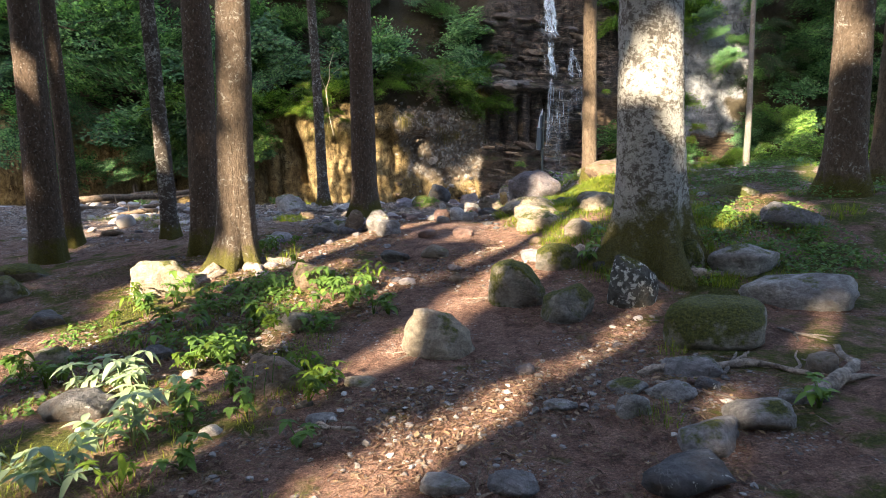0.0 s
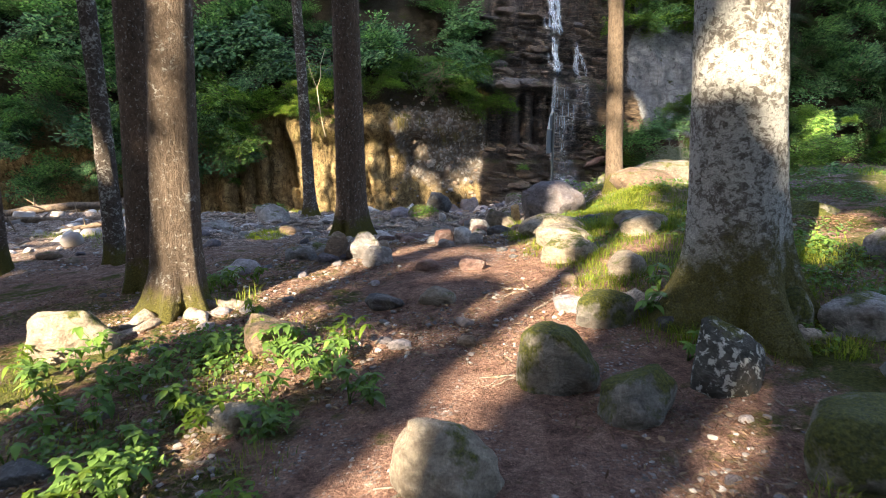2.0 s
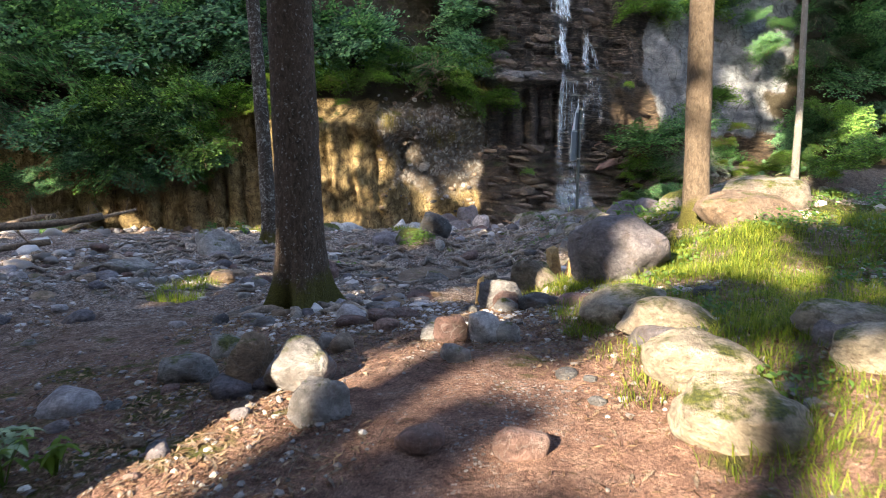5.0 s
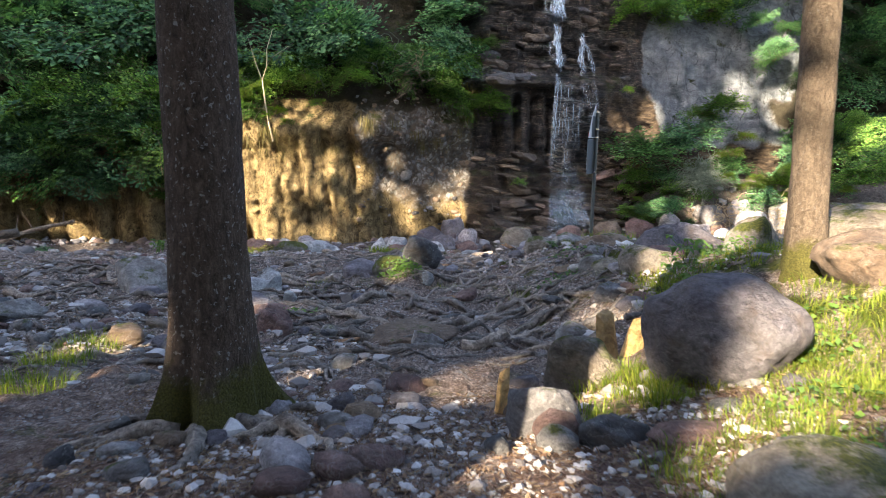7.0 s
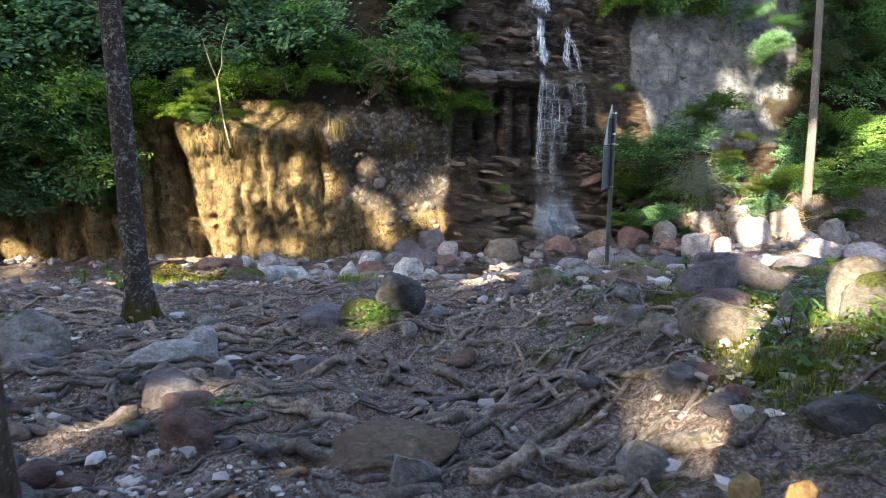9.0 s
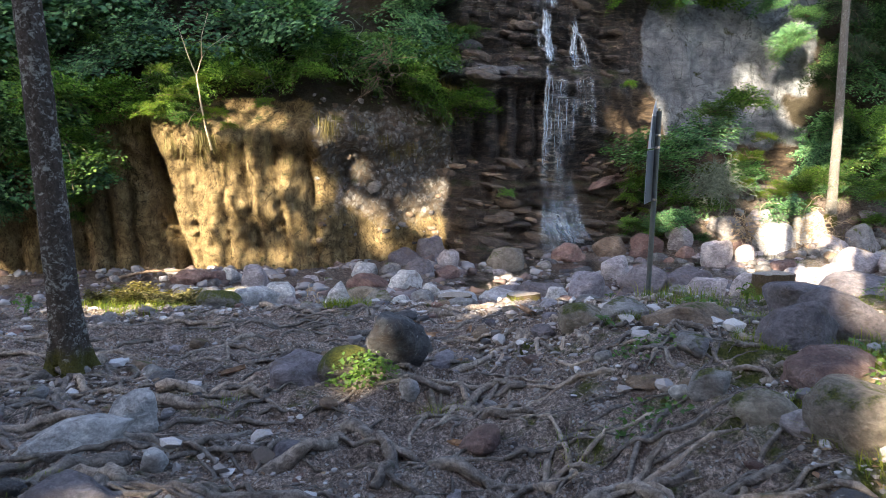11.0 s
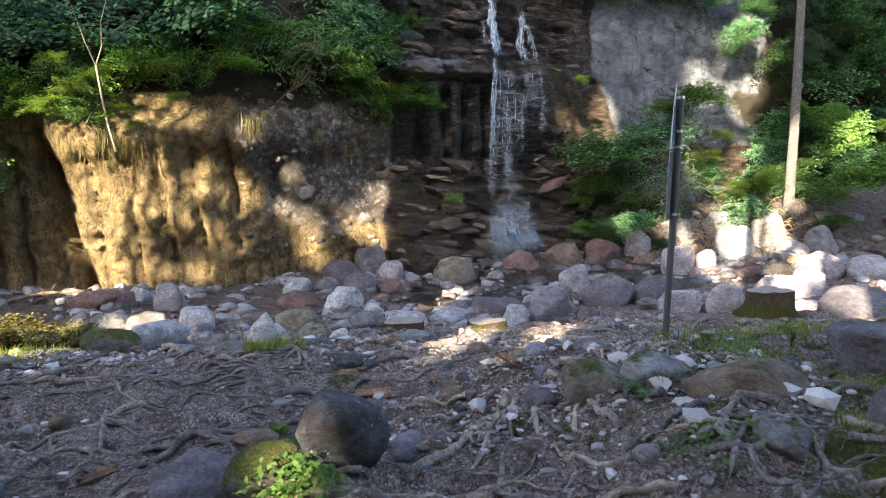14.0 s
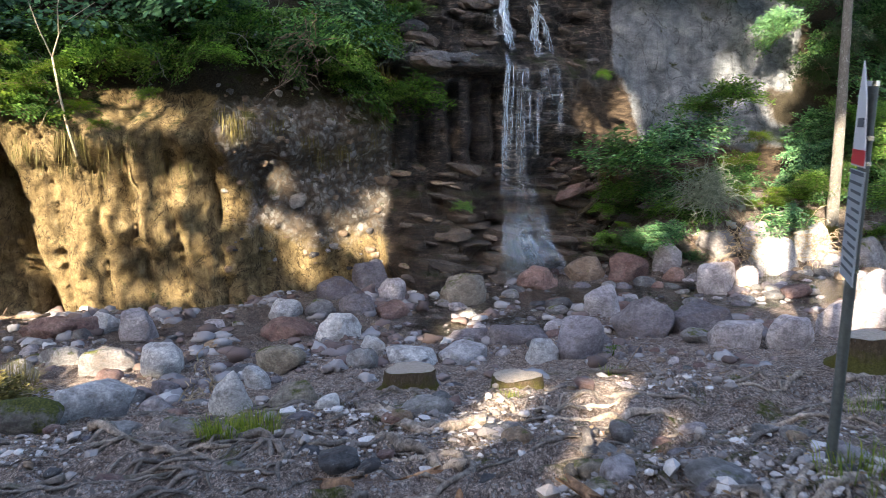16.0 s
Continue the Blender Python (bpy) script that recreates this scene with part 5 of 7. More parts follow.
# ---- gravel, cobbles, litter ----
def scatter_stones(name, label, material, count, place, size, seed, detail=1, squash=0.6):
    """Many small stones as one piece of ground stuff. place(generator, n) gives x and y."""
    g = np.random.default_rng(seed)
    base, faces = ICO[detail]
    faces = np.array(faces)
    x, y = place(g, count)
    s = size[0] + (size[1] - size[0]) * g.random(count) ** 3
    z = ground_height(x, y) + s * g.uniform(0.0, 0.25, count) * squash
    v = base[None] * (1 + 0.22 * g.normal(size=(count, len(base), 1)))
    v = v * np.stack([g.uniform(0.7, 1.2, count), g.uniform(0.7, 1.2, count), squash * g.uniform(0.7, 1.2, count)], 1)[:, None]
    a = g.random(count) * 6.28
    c, q = np.cos(a)[:, None], np.sin(a)[:, None]
    v = np.stack([v[..., 0] * c - v[..., 1] * q, v[..., 0] * q + v[..., 1] * c, v[..., 2]], -1) * (s * 0.5)[:, None, None]
    v = v + np.stack([x, y, z], 1)[:, None]
    f = (faces[None] + (np.arange(count) * len(base))[:, None, None]).reshape(-1, 3)
    ob = link_mesh(name, v.reshape(-1, 3), f, material, smooth_faces=detail > 1)
    tagged(ob, label, "stones", kind="stuff")


def spread(x0, x1, y0, y1, clump=0.0):
    def pick(g, n):
        x, y = g.uniform(x0, x1, n * 6), g.uniform(y0, y1, n * 6)
        k = np.argsort(-(fbm(x * 0.7, y * 0.7, 11.0, 3) * clump + g.random(n * 6) * 1.0))[:n]
        return x[k], y[k]
    return pick


scatter_stones("path_chips", "pale stone chips strewn over the needle path", CHIP_MAT, 9000, spread(-3.6, 3.8, 1.6, 13, 0.9), (0.008, 0.06), 31)
scatter_stones("gravel", "grey gravel between the roots of the path", GRAVEL_MAT, 24000, spread(-6, 4.5, 11.5, 26.5, 1.3), (0.012, 0.075), 32)
scatter_stones("path_stones", "fist-sized grey stones lying loose on the path", GRAVEL_MAT, 2100, spread(-8, 5, 12.5, 27, 0.7), (0.04, 0.2), 33, 1)
scatter_stones("river_cobbles", "wet reddish and grey cobbles of the stream bed", COBBLE_MAT, 2700, spread(-16, 18, 27.0, 38.5, 0.5), (0.06, 0.42), 34, 2)
scatter_stones("river_gravel", "fine pale gravel along the stream", COBBLE_MAT, 6000, spread(-10, 12, 27.2, 38.5, 0.9), (0.02, 0.11), 35)
scatter_stones("slope_stones", "mixed stones on the flat beside the stream", GRAVEL_MAT, 850, spread(-22, -6, 12, 33, 0.5), (0.08, 0.5), 36, 2)
scatter_stones("scree_stones", "stones fallen at the foot of the rock wall", COBBLE_MAT, 560, spread(-16, 4, 35.2, 37.6, 0.6), (0.08, 0.45), 37, 2, 0.8)


def scatter_litter(name, label, material, count, place, length, width, seed):
    g = np.random.default_rng(seed)
    x, y = place(g, count)
    a = g.random(count) * 6.28
    z = ground_height(x, y) + 0.012
    up = np.stack([np.cos(a), np.sin(a), g.normal(0, 0.15, count)], 1)
    nrm = np.stack([g.normal(0, 0.25, count), g.normal(0, 0.25, count), np.ones(count)], 1)
    v, f = leaf_cloud(np.stack([x, y, z], 1), nrm, up, length * g.uniform(0.5, 1.4, count), width * g.uniform(0.6, 1.4, count), 0.15)
    ob = link_mesh(name, v, f, material)
    tagged(ob, label, "litter", kind="stuff")


scatter_litter("needle_litter", "reddish brown dry needles covering the path", BROWN_LEAF, 60000, spread(-4.5, 4.5, 1.4, 14, 0.7), 0.055, 0.011, 41)
scatter_litter("fallen_leaves", "dry brown leaves lying on the soil", BROWN_LEAF, 5000, spread(-8, 6, 1.5, 27, 0.8), 0.055, 0.032, 42)
scatter_litter("wood_bits", "small grey splinters of bark and wood", TWIG_MAT, 8000, spread(-6, 5, 2, 27, 0.8), 0.11, 0.018, 43)


# ---- loose stones that can be told apart ----
PIECE_KINDS = ("grey", "purple", "lilac", "red", "dark", "brown")


def loose_stones(count, x0, x1, y0, y1, s0, s1, seed, label):
    """Single stones lying in the soil, on a few shared shapes."""
    g = np.random.default_rng(seed)
    shapes = []
    for i in range(12):
        v, f = stone_shape(1, g.uniform(0.7, 0.95), g.uniform(0.45, 0.7), 700 + seed + i, 2)
        me = bpy.data.meshes.new("stone")
        me.from_pydata(v.tolist(), [], f)
        me.polygons.foreach_set("use_smooth", np.ones(len(me.polygons), bool))
        me.materials.append(STONES[PIECE_KINDS[i % 6]])
        shapes.append(me)
    x, y = spread(x0, x1, y0, y1, 0.5)(g, count)
    z = ground_height(x, y)
    for i in range(count):
        s = s0 + (s1 - s0) * g.random() ** 2.2
        ob = new("stone", shapes[int(g.integers(12))])
        ob.parent = LAND
        ob.matrix_basis = pose(x[i], y[i], z[i] + s * 0.04, g.uniform(-15, 15), g.uniform(-15, 15), g.uniform(0, 360)) @ Matrix.Diagonal((s, s, s, 1))


# ---- roots ----
def root(x, y, angle, length, r, seed, label="bare grey-brown tree root snaking over the soil", material=None):
    g = np.random.default_rng(seed)
    n = max(8, int(length / 0.09))
    a, px, py, pts = angle, x, y, []
    for i in range(n):
        pts.append((px, py))
        a += g.normal(0, 0.24) + 0.25 * math.sin(i * 0.33 + seed)*0.3
        px += math.cos(a) * length / n
        py += math.sin(a) * length / n
    p = np.array(pts)
    k = np.linspace(0, 1, n)
    rad = (r * (1 - 0.8 * k) + 0.006) * (1 + 0.45 * fbm(k * length * 5, seed * 0.37, 0.0, 2))
    hump = 0.05 * np.maximum(0, np.sin(k * 9 + seed)) * (r / 0.05) * (1 - k)
    z = ground_height(p[:, 0], p[:, 1]) + rad * 0.3 + hump - 0.06 * smooth(k, 0.85, 1.0) - 0.04 * smooth(k, 0.06, 0.0)
    pieces = [tube(np.column_stack([p, z]), rad, 9, 0.55, seed)]
    for _ in range(2):
        i = int(g.integers(n // 4, n * 3 // 4))
        b, m = a + g.choice([-1, 1]) * g.uniform(0.5, 1.0), 9
        q = p[i] + np.linspace(0, length * 0.3, m)[:, None] * np.array([[math.cos(b), math.sin(b)]]) + np.cumsum(g.normal(0, 0.012, (m, 2)), 0)
        qr = np.linspace(rad[i] * 0.7, 0.005, m)
        pieces.append(tube(np.column_stack([q, ground_height(q[:, 0], q[:, 1]) + qr * 0.3 + hump[i] * np.linspace(1, 0, m)]), qr, 6, 0.3, seed))
    v, f = joined(pieces)
    o = np.array([x, y, float(ground_height(x, y))])
    ob = link_mesh("root", v - o, f, material or ROOT_MAT)
    ob.location = o
    tagged(ob, label, "root", "exposed roots")


g = np.random.default_rng(77)
for cx, cy, n, spin, width, long, thick in ((-1.47, 13.0, 6, 4.9, 4.4, 0.9, 0.06), (-3.52, 20.6, 9, 4.9, 5.2, 2.0, 0.042), (1.0, 17.3, 12, 3.6, 4.6, 1.6, 0.030),
                                            (0.2, 19.7, 9, 4.6, 4.4, 1.5, 0.028), (2.9, 19.3, 9, 4.2, 3.2, 1.3, 0.028), (2.18, 7.3, 5, 4.3, 3.6, 0.9, 0.085), (-2.52, 8.5, 5, 4.6, 4.4, 0.6, 0.07),
                                            (1.5, 21.3, 8, 4.5, 3.4, 1.5, 0.03), (3.2, 21.2, 6, 4.2, 3.0, 1.1, 0.03)):
    for i in range(n):
        a = spin + width * ((i + 0.5) / n - 0.5) + g.normal(0, 0.15)
        root(cx + 0.25 * math.cos(a), cy + 0.25 * math.sin(a), a, long * g.uniform(0.6, 1.2), thick * g.uniform(0.6, 1.2), int(g.integers(1e6)))
for _ in range(96):
    y = g.uniform(15.0, 26.0)
    x = g.uniform(-6.0, 2.6)
    root(x, y, g.choice([0, math.pi]) + g.normal(0, 0.35), g.uniform(0.8, 2.6), g.uniform(0.022, 0.06), int(g.integers(1e6)), "thin dark root lying across the trodden soil")
for _ in range(26):
    root(g.uniform(3, 9.5), g.uniform(22.6, 26.0), g.choice([0, math.pi]) + g.normal(0, 0.3), g.uniform(0.9, 2.2), g.uniform(0.02, 0.045), int(g.integers(1e6)), "thin dark root lying across the trodden soil")
for _ in range(12):
    root(g.uniform(-1.5, 3.2), g.uniform(3.2, 8.5), g.uniform(0, 6.28), g.uniform(0.4, 0.9), g.uniform(0.004, 0.011), int(g.integers(1e6)), "thin root half buried in brown needles")
def root_mat(count, seed, thin=0.006, thick=0.022, sway=0.45):
    g = np.random.default_rng(seed)
    pieces = []
    for _ in range(count):
        x, y = g.uniform(-7, 3.2), g.uniform(14.5, 26.3)
        n = 14
        a = g.choice([0.0, math.pi]) + g.normal(0, sway) + np.cumsum(g.normal(0, 0.16, n))
        s = g.uniform(0.5, 1.7) / n
        px, py = x + np.cumsum(np.cos(a)) * s, y + np.cumsum(np.sin(a)) * s
        rad = g.uniform(thin, thick) * np.linspace(1, 0.35, n)
        pz = ground_height(px, py) + rad * 0.4 + 0.012 * np.sin(np.arange(n) * 0.9 + x)
        pieces.append(tube(np.column_stack([px, py, pz]), rad, 6, 0.7, x))
    v, f = joined(pieces)
    tagged(link_mesh("root_mat", v, f, ROOT_MAT), "mat of thin grey roots woven over the trodden soil", "roots", kind="stuff")


root_mat(520, 4, 0.008, 0.04, 0.32)
for _ in range(30):
    root(g.uniform(0.4, 3.6), g.uniform(17.4, 21.6), g.uniform(0, 6.28), g.uniform(0.4, 1.1), g.uniform(0.014, 0.03), int(g.integers(1e6)), "bleached pale root arching out of the bank", ROOT_PALE)
root(2.2, 4.0, 1.25, 1.5, 0.05, 5, "stout root half buried in brown needles")
root(1.35, 4.6, 0.35, 1.6, 0.035, 9, "stout root half buried in brown needles")
root(0.2, 15.4, 0.05, 1.9, 0.05, 12, "stout grey root lying across the trodden path")


# ---- logs, stumps, stakes ----
def log(x, y, angle, length, r, seed, lift=0.0, label="fallen dead log, grey-brown and barkless"):
    n = 22
    k = np.linspace(-0.5, 0.5, n)
    px, py = x + math.cos(angle) * length * k, y + math.sin(angle) * length * k
    z0, z1 = float(ground_height(px[0], py[0])), float(ground_height(px[-1], py[-1]))
    z = np.maximum(z0 + (z1 - z0) * (k + 0.5), z0) + r * 0.75 + lift * (k + 0.5) + 0.05 * np.sin(k * 7 + seed)
    rad = r * (1 - 0.35 * (k + 0.5)) * (1 + 0.08 * np.sin(k * 23 + seed))
    o = np.array([x, y, z.min()])
    v, f = tube(np.column_stack([px, py, z]), rad, 12, 0.22, seed)
    top = empty("fallen_log", o)
    link_mesh("stem", v - o, f, LOG_MAT, top)
    g = np.random.default_rng(seed)
    for _ in range(4):
        i = int(g.integers(4, n - 2))
        d = np.array([g.normal(), g.normal(), abs(g.normal()) + 0.3])
        d /= np.linalg.norm(d)
        q = np.array([px[i], py[i], z[i]]) + np.linspace(0, g.uniform(0.2, 0.7), 5)[:, None] * d
        link_mesh("branch_stub", *tube(q - o, np.linspace(r * 0.25, 0.008, 5), 5), LOG_MAT, top)
    tagged(top, label, "log", "fallen logs")


log(-10.2, 22.3, 0.30, 4.5, 0.12, 3, 0.3)
log(-9.0, 18.8, 0.42, 3.4, 0.09, 4)
log(-8.0, 16.2, 0.35, 2.6, 0.08, 5, 0.1)
log(-12.5, 26.0, -0.25, 4.0, 0.10, 6, 0.5)
log(-11.0, 28.0, 0.55, 3.0, 0.07, 7, 0.8, "thin dead branch propped on stones")
log(-7.6, 35.4, 0.10, 2.4, 0.06, 8, 0.25, "driftwood pole at the foot of the rock wall")
log(4.6, 27.9, 0.05, 1.6, 0.045, 9, 0.0, "short driftwood stick on the bank")


def stump(x, y, r, h, seed, label):
    base = at_ground(x, y)
    top = empty("tree_stump", base)
    ang = np.linspace(0, 2 * np.pi, 26, endpoint=False)
    zs = np.linspace(-0.15, h, 12)
    Z, A = np.meshgrid(zs, ang, indexing="ij")
    R = r * (1 + 0.35 * np.exp(-np.maximum(Z, 0) / 0.09) * (1 + 0.5 * np.cos(4 * A + seed))) * (1 + 0.09 * np.cos(3 * A + seed) + 0.12 * fbm(np.cos(A) * 2 + seed, np.sin(A) * 2, Z * 5, 2))
    v = np.stack([R * np.cos(A), R * np.sin(A), Z + 0.03 * Z / h * np.cos(A + 1.2) + 0.02 * Z / h * fbm(np.cos(A) * 3 + seed, np.sin(A) * 3, seed, 2)], -1).reshape(-1, 3)
    i, j = np.meshgrid(np.arange(11), np.arange(26), indexing="ij")
    q = (j + 1) % 26
    f = np.stack([i * 26 + j, i * 26 + q, (i + 1) * 26 + q, (i + 1) * 26 + j], -1).reshape(-1, 4)
    link_mesh("bark_side", v, f, STUMP_BARK, top)
    rim = v[-26:] * np.array([0.97, 0.97, 1]) + np.array([0, 0, 0.004])
    mid = np.array([[0, 0, rim[:, 2].mean() + 0.002]])
    link_mesh("cut_face", np.concatenate([rim, mid]), [[a, (a + 1) % 26, 26] for a in range(26)], CUT_MAT, top, "pale sawn wood with rings", False)
    tagged(top, label, "stump", "tree stumps")


STUMP_BARK = bark("mossy_stump_bark", (0.07, 0.05, 0.03), (0.22, 0.16, 0.10), 0.0, 0.35)
stump(2.28, 26.05, 0.30, 0.27, 1.0, "sawn stump with a pale top and mossy bark")
stump(1.15, 27.6, 0.36, 0.36, 2.0, "sawn stump overgrown with green moss")
stump(6.9, 25.6, 0.36, 0.42, 3.0, "sawn stump with a bright cut face on the bank")


def stake(x, y, h, w, lean, seed):
    """A split piece of timber, square in section, with a broken slanting top."""
    g = np.random.default_rng(seed)
    ang = np.array([0.5, 0.95, 2.1, 2.6, 3.6, 4.1, 5.2, 5.8])
    zs = np.linspace(-0.25, h, 9)
    Z, A = np.meshgrid(zs, ang, indexing="ij")
    R = w * 0.5 * (1.0 + 0.10 * g.normal(size=len(ang))[None] + 0.03 * g.normal(size=Z.shape)) * (1.1 - 0.25 * Z / h)
    v = np.stack([R * np.cos(A), 0.7 * R * np.sin(A), Z], -1)
    v[-1, :, 2] += 0.35 * w * np.cos(ang - 0.6) + 0.12 * w * g.normal(size=len(ang))
    n, m = Z.shape
    f = [[i * m + j, i * m + (j + 1) % m, (i + 1) * m + (j + 1) % m, (i + 1) * m + j] for i in range(n - 1) for j in range(m)] + [[(n - 1) * m + j for j in range(m)]]
    ob = link_mesh("wooden_stake", v.reshape(-1, 3), f, STAKE_MAT, smooth_faces=False)
    ob.matrix_basis = pose(x, y, float(ground_height(x, y)), lean, lean * 0.5, 20)
    tagged(ob, "short split stake of yellowish wood in the ground", "stake", "wooden stakes")


stake(0.3, 13.1, 0.26, 0.09, 4, 3)
stake(1.2, 13.9, 0.36, 0.16, -6, 4)
stake(1.42, 14.0, 0.22, 0.17, 9, 5)


def bark_piece(x, y, length, turn, seed):
    """A broken plate of bark, curled across its width, with ragged ends."""
    g = np.random.default_rng(seed)
    n, m = 9, 7
    u, w = np.meshgrid(np.linspace(-0.5, 0.5, n), np.linspace(-1, 1, m), indexing="ij")
    width = length * g.uniform(0.16, 0.26)
    ragged = 1 + 0.22 * g.normal(size=(1, m)) * (np.abs(u) > 0.45)
    v = np.stack([u * length * ragged, w * width * (1 + 0.12 * fbm(u * 6 + seed, w, 0.0, 2)), width * 0.5 * (1 - w ** 2) + 0.02 * length * fbm(u * 7, w * 3 + seed, 1.0, 2)], -1).reshape(-1, 3)
    f = grid_faces(n, m)
    k = len(v)
    under = v - np.array([0, 0, 0.014])
    rim = [i * m for i in range(n)] + [(n - 1) * m + j for j in range(1, m)] + [i * m + m - 1 for i in range(n - 2, -1, -1)] + [j for j in range(m - 2, 0, -1)]
    sides = [[a, rim[(i + 1) % len(rim)], k + rim[(i + 1) % len(rim)], k + a] for i, a in enumerate(rim)]
    ob = link_mesh("bark_piece", np.concatenate([v, under]), f.tolist() + (f[:, ::-1] + k).tolist() + sides, BARK_PIECE)
    ob.matrix_basis = pose(x, y, float(ground_height(x, y)) + 0.01, g.uniform(-8, 8), g.uniform(-8, 8), turn)
    tagged(ob, "broken plate of orange-brown bark on the trodden soil", "bark", "pieces of bark")


BARK_PIECE = wood("bark_plate", (0.13, 0.065, 0.03), (0.38, 0.23, 0.12))
for i, (x, y, long, turn) in enumerate(((0.68, 23.2, 0.5, 20), (0.2, 22.4, 0.6, 8), (1.28, 21.45, 0.55, -40), (1.5, 21.8, 0.35, -60), (0.4, 20.5, 0.4, 15), (0.9, 22.7, 0.3, 70), (0.0, 23.1, 0.45, 5), (1.75, 21.0, 0.5, 50),
                                        (-1.9, 20.6, 0.35, 30), (0.35, 18.3, 0.3, -20), (-0.9, 15.5, 0.3, 10), (-1.25, 15.1, 0.35, 20))):
    bark_piece(x, y, long * 0.65, turn, 60 + i)


# ---- signpost ----
def prism(x0, x1, y0, y1, z0, z1):
    bm = bmesh.new()
    bmesh.ops.create_cube(bm, size=1.0)
    for q in bm.verts:
        q.co = ((x0 + x1) / 2 + q.co.x * (x1 - x0), (y0 + y1) / 2 + q.co.y * (y1 - y0), (z0 + z1) / 2 + q.co.z * (z1 - z0))
    return bm


def ring(r, z0, z1, sides=24):
    bm = bmesh.new()
    bmesh.ops.create_cone(bm, cap_ends=True, segments=sides, radius1=r, radius2=r, depth=z1 - z0, matrix=Matrix.Translation((0, 0, (z0 + z1) / 2)))
    return bm


def signpost():
    top = empty("trail_signpost", (2.92, 21.42, -0.42))
    part("pole", ring(0.031, -0.2, 2.37), STEEL, top, "dull grey-green steel tube")
    part("cap", ring(0.034, 2.36, 2.39), BAND, top, "shiny metal cap")
    for z in (2.08, 1.94, 1.33):
        part("clamp", ring(0.036, z - 0.012, z + 0.012), BAND, top, "bright metal clamp")
    x0 = -0.050
    upper = bmesh.new()
    pts = [(-0.32, 1.93), (0.08, 1.93), (0.08, 2.30), (0.02, 2.50), (-0.16, 2.30)]
    f = upper.faces.new([upper.verts.new((x0, y, z)) for y, z in pts])
    r = bmesh.ops.extrude_face_region(upper, geom=[f])
    bmesh.ops.translate(upper, verts=[q for q in r["geom"] if isinstance(q, bmesh.types.BMVert)], vec=(0.006, 0, 0))
    bmesh.ops.recalc_face_normals(upper, faces=upper.faces)
    board = part("arrow_board", upper, WHITE_PAINT, top, "white pointed board with a red stripe")
    part("arrow_back", prism(x0 + 0.007, x0 + 0.010, -0.15, 0.075, 1.94, 2.30), BOARD_BACK, board, "dark back of the board")
    part("red_stripe", prism(x0 - 0.0035, x0 - 0.001, -0.31, 0.07, 1.94, 2.02), RED_PAINT, board)
    part("lettering", prism(x0 - 0.0035, x0 - 0.001, -0.18, 0.0, 2.14, 2.19), INK, board)
    lower = part("info_board", prism(x0, x0 + 0.006, -0.34, 0.08, 1.30, 1.91), BOARD, top, "grey information board with lines of writing")
    part("board_back", prism(x0 + 0.007, x0 + 0.010, -0.335, 0.075, 1.305, 1.905), BOARD_BACK, lower, "dark back of the board")
    part("top_line", prism(x0 - 0.0035, x0 - 0.001, -0.34, 0.08, 1.885, 1.905), INK, lower)
    for i in range(11):
        z = 1.84 - 0.048 * i
        part("lettering", prism(x0 - 0.0035, x0 - 0.001, -0.31, -0.31 + (0.36, 0.30, 0.36, 0.22)[i % 4], z - 0.008, z + 0.008), INK, lower)
    top.rotation_euler = (0, radians(0.5), radians(-31))
    tagged(top, "steel trail signpost with boards seen edge on", "signpost")


signpost()


# ---- falling water ----
def strand(points, width, name="water_strand", parent=None, seed=0, fan=1.0, off=0.16, strong=1.0):
    """A ribbon of water down the rock: points are x and z on the face."""
    p = np.array(points, float)
    k = np.linspace(0, 1, 28)
    t = np.linspace(0, 1, len(p))
    x, z = np.interp(k, t, p[:, 0]), np.interp(k, t, p[:, 1])
    x = x + (0.05 + 0.10 * smooth(z, -0.5, -1.8) + 0.10 * smooth(z, 3.6, 4.4)) * fbm(z * 2.0 + seed, seed, 0.0, 3)
    w = width * np.linspace(1, fan, 28) * (0.8 + 0.4 * fbm(z * 2, seed + 4.0, 0, 2))
    near = np.minimum(cliff_surface(x, z), np.minimum(cliff_surface(x - w / 2 - 0.08, z), cliff_surface(x + w / 2 + 0.08, z)))
    y = np.minimum.accumulate(near) - 0.05 - off * 0.4
    v, m = [], 5
    for j in range(m):
        u = j / (m - 1) - 0.5
        v.append(np.stack([x + u * w, y - 0.05 * np.cos(u * 3.1) - 0.03 * np.sin(z * 9 + j), z + 0 * x], 1))
    v = np.stack(v, 1).reshape(-1, 3)
    ob = link_mesh(name, v, grid_faces(28, m), FALL_MAT, parent)
    u = np.linspace(-1, 1, m)[None] * np.ones((28, 1))
    a = 1.5 * strong * (1 - u ** 2) * (smooth(k, 0, 0.12) * smooth(k, 1.0, 0.7))[:, None] * (0.55 + 0.45 * fbm(k * 9 + seed, seed, 1.0, 2))[:, None]
    col = ob.data.color_attributes.new("fade", "FLOAT_COLOR", "POINT")
    col.data.foreach_set("color", np.repeat(np.clip(a, 0, 1).reshape(-1, 1), 4, 1).ravel().astype(np.float32))
    return ob


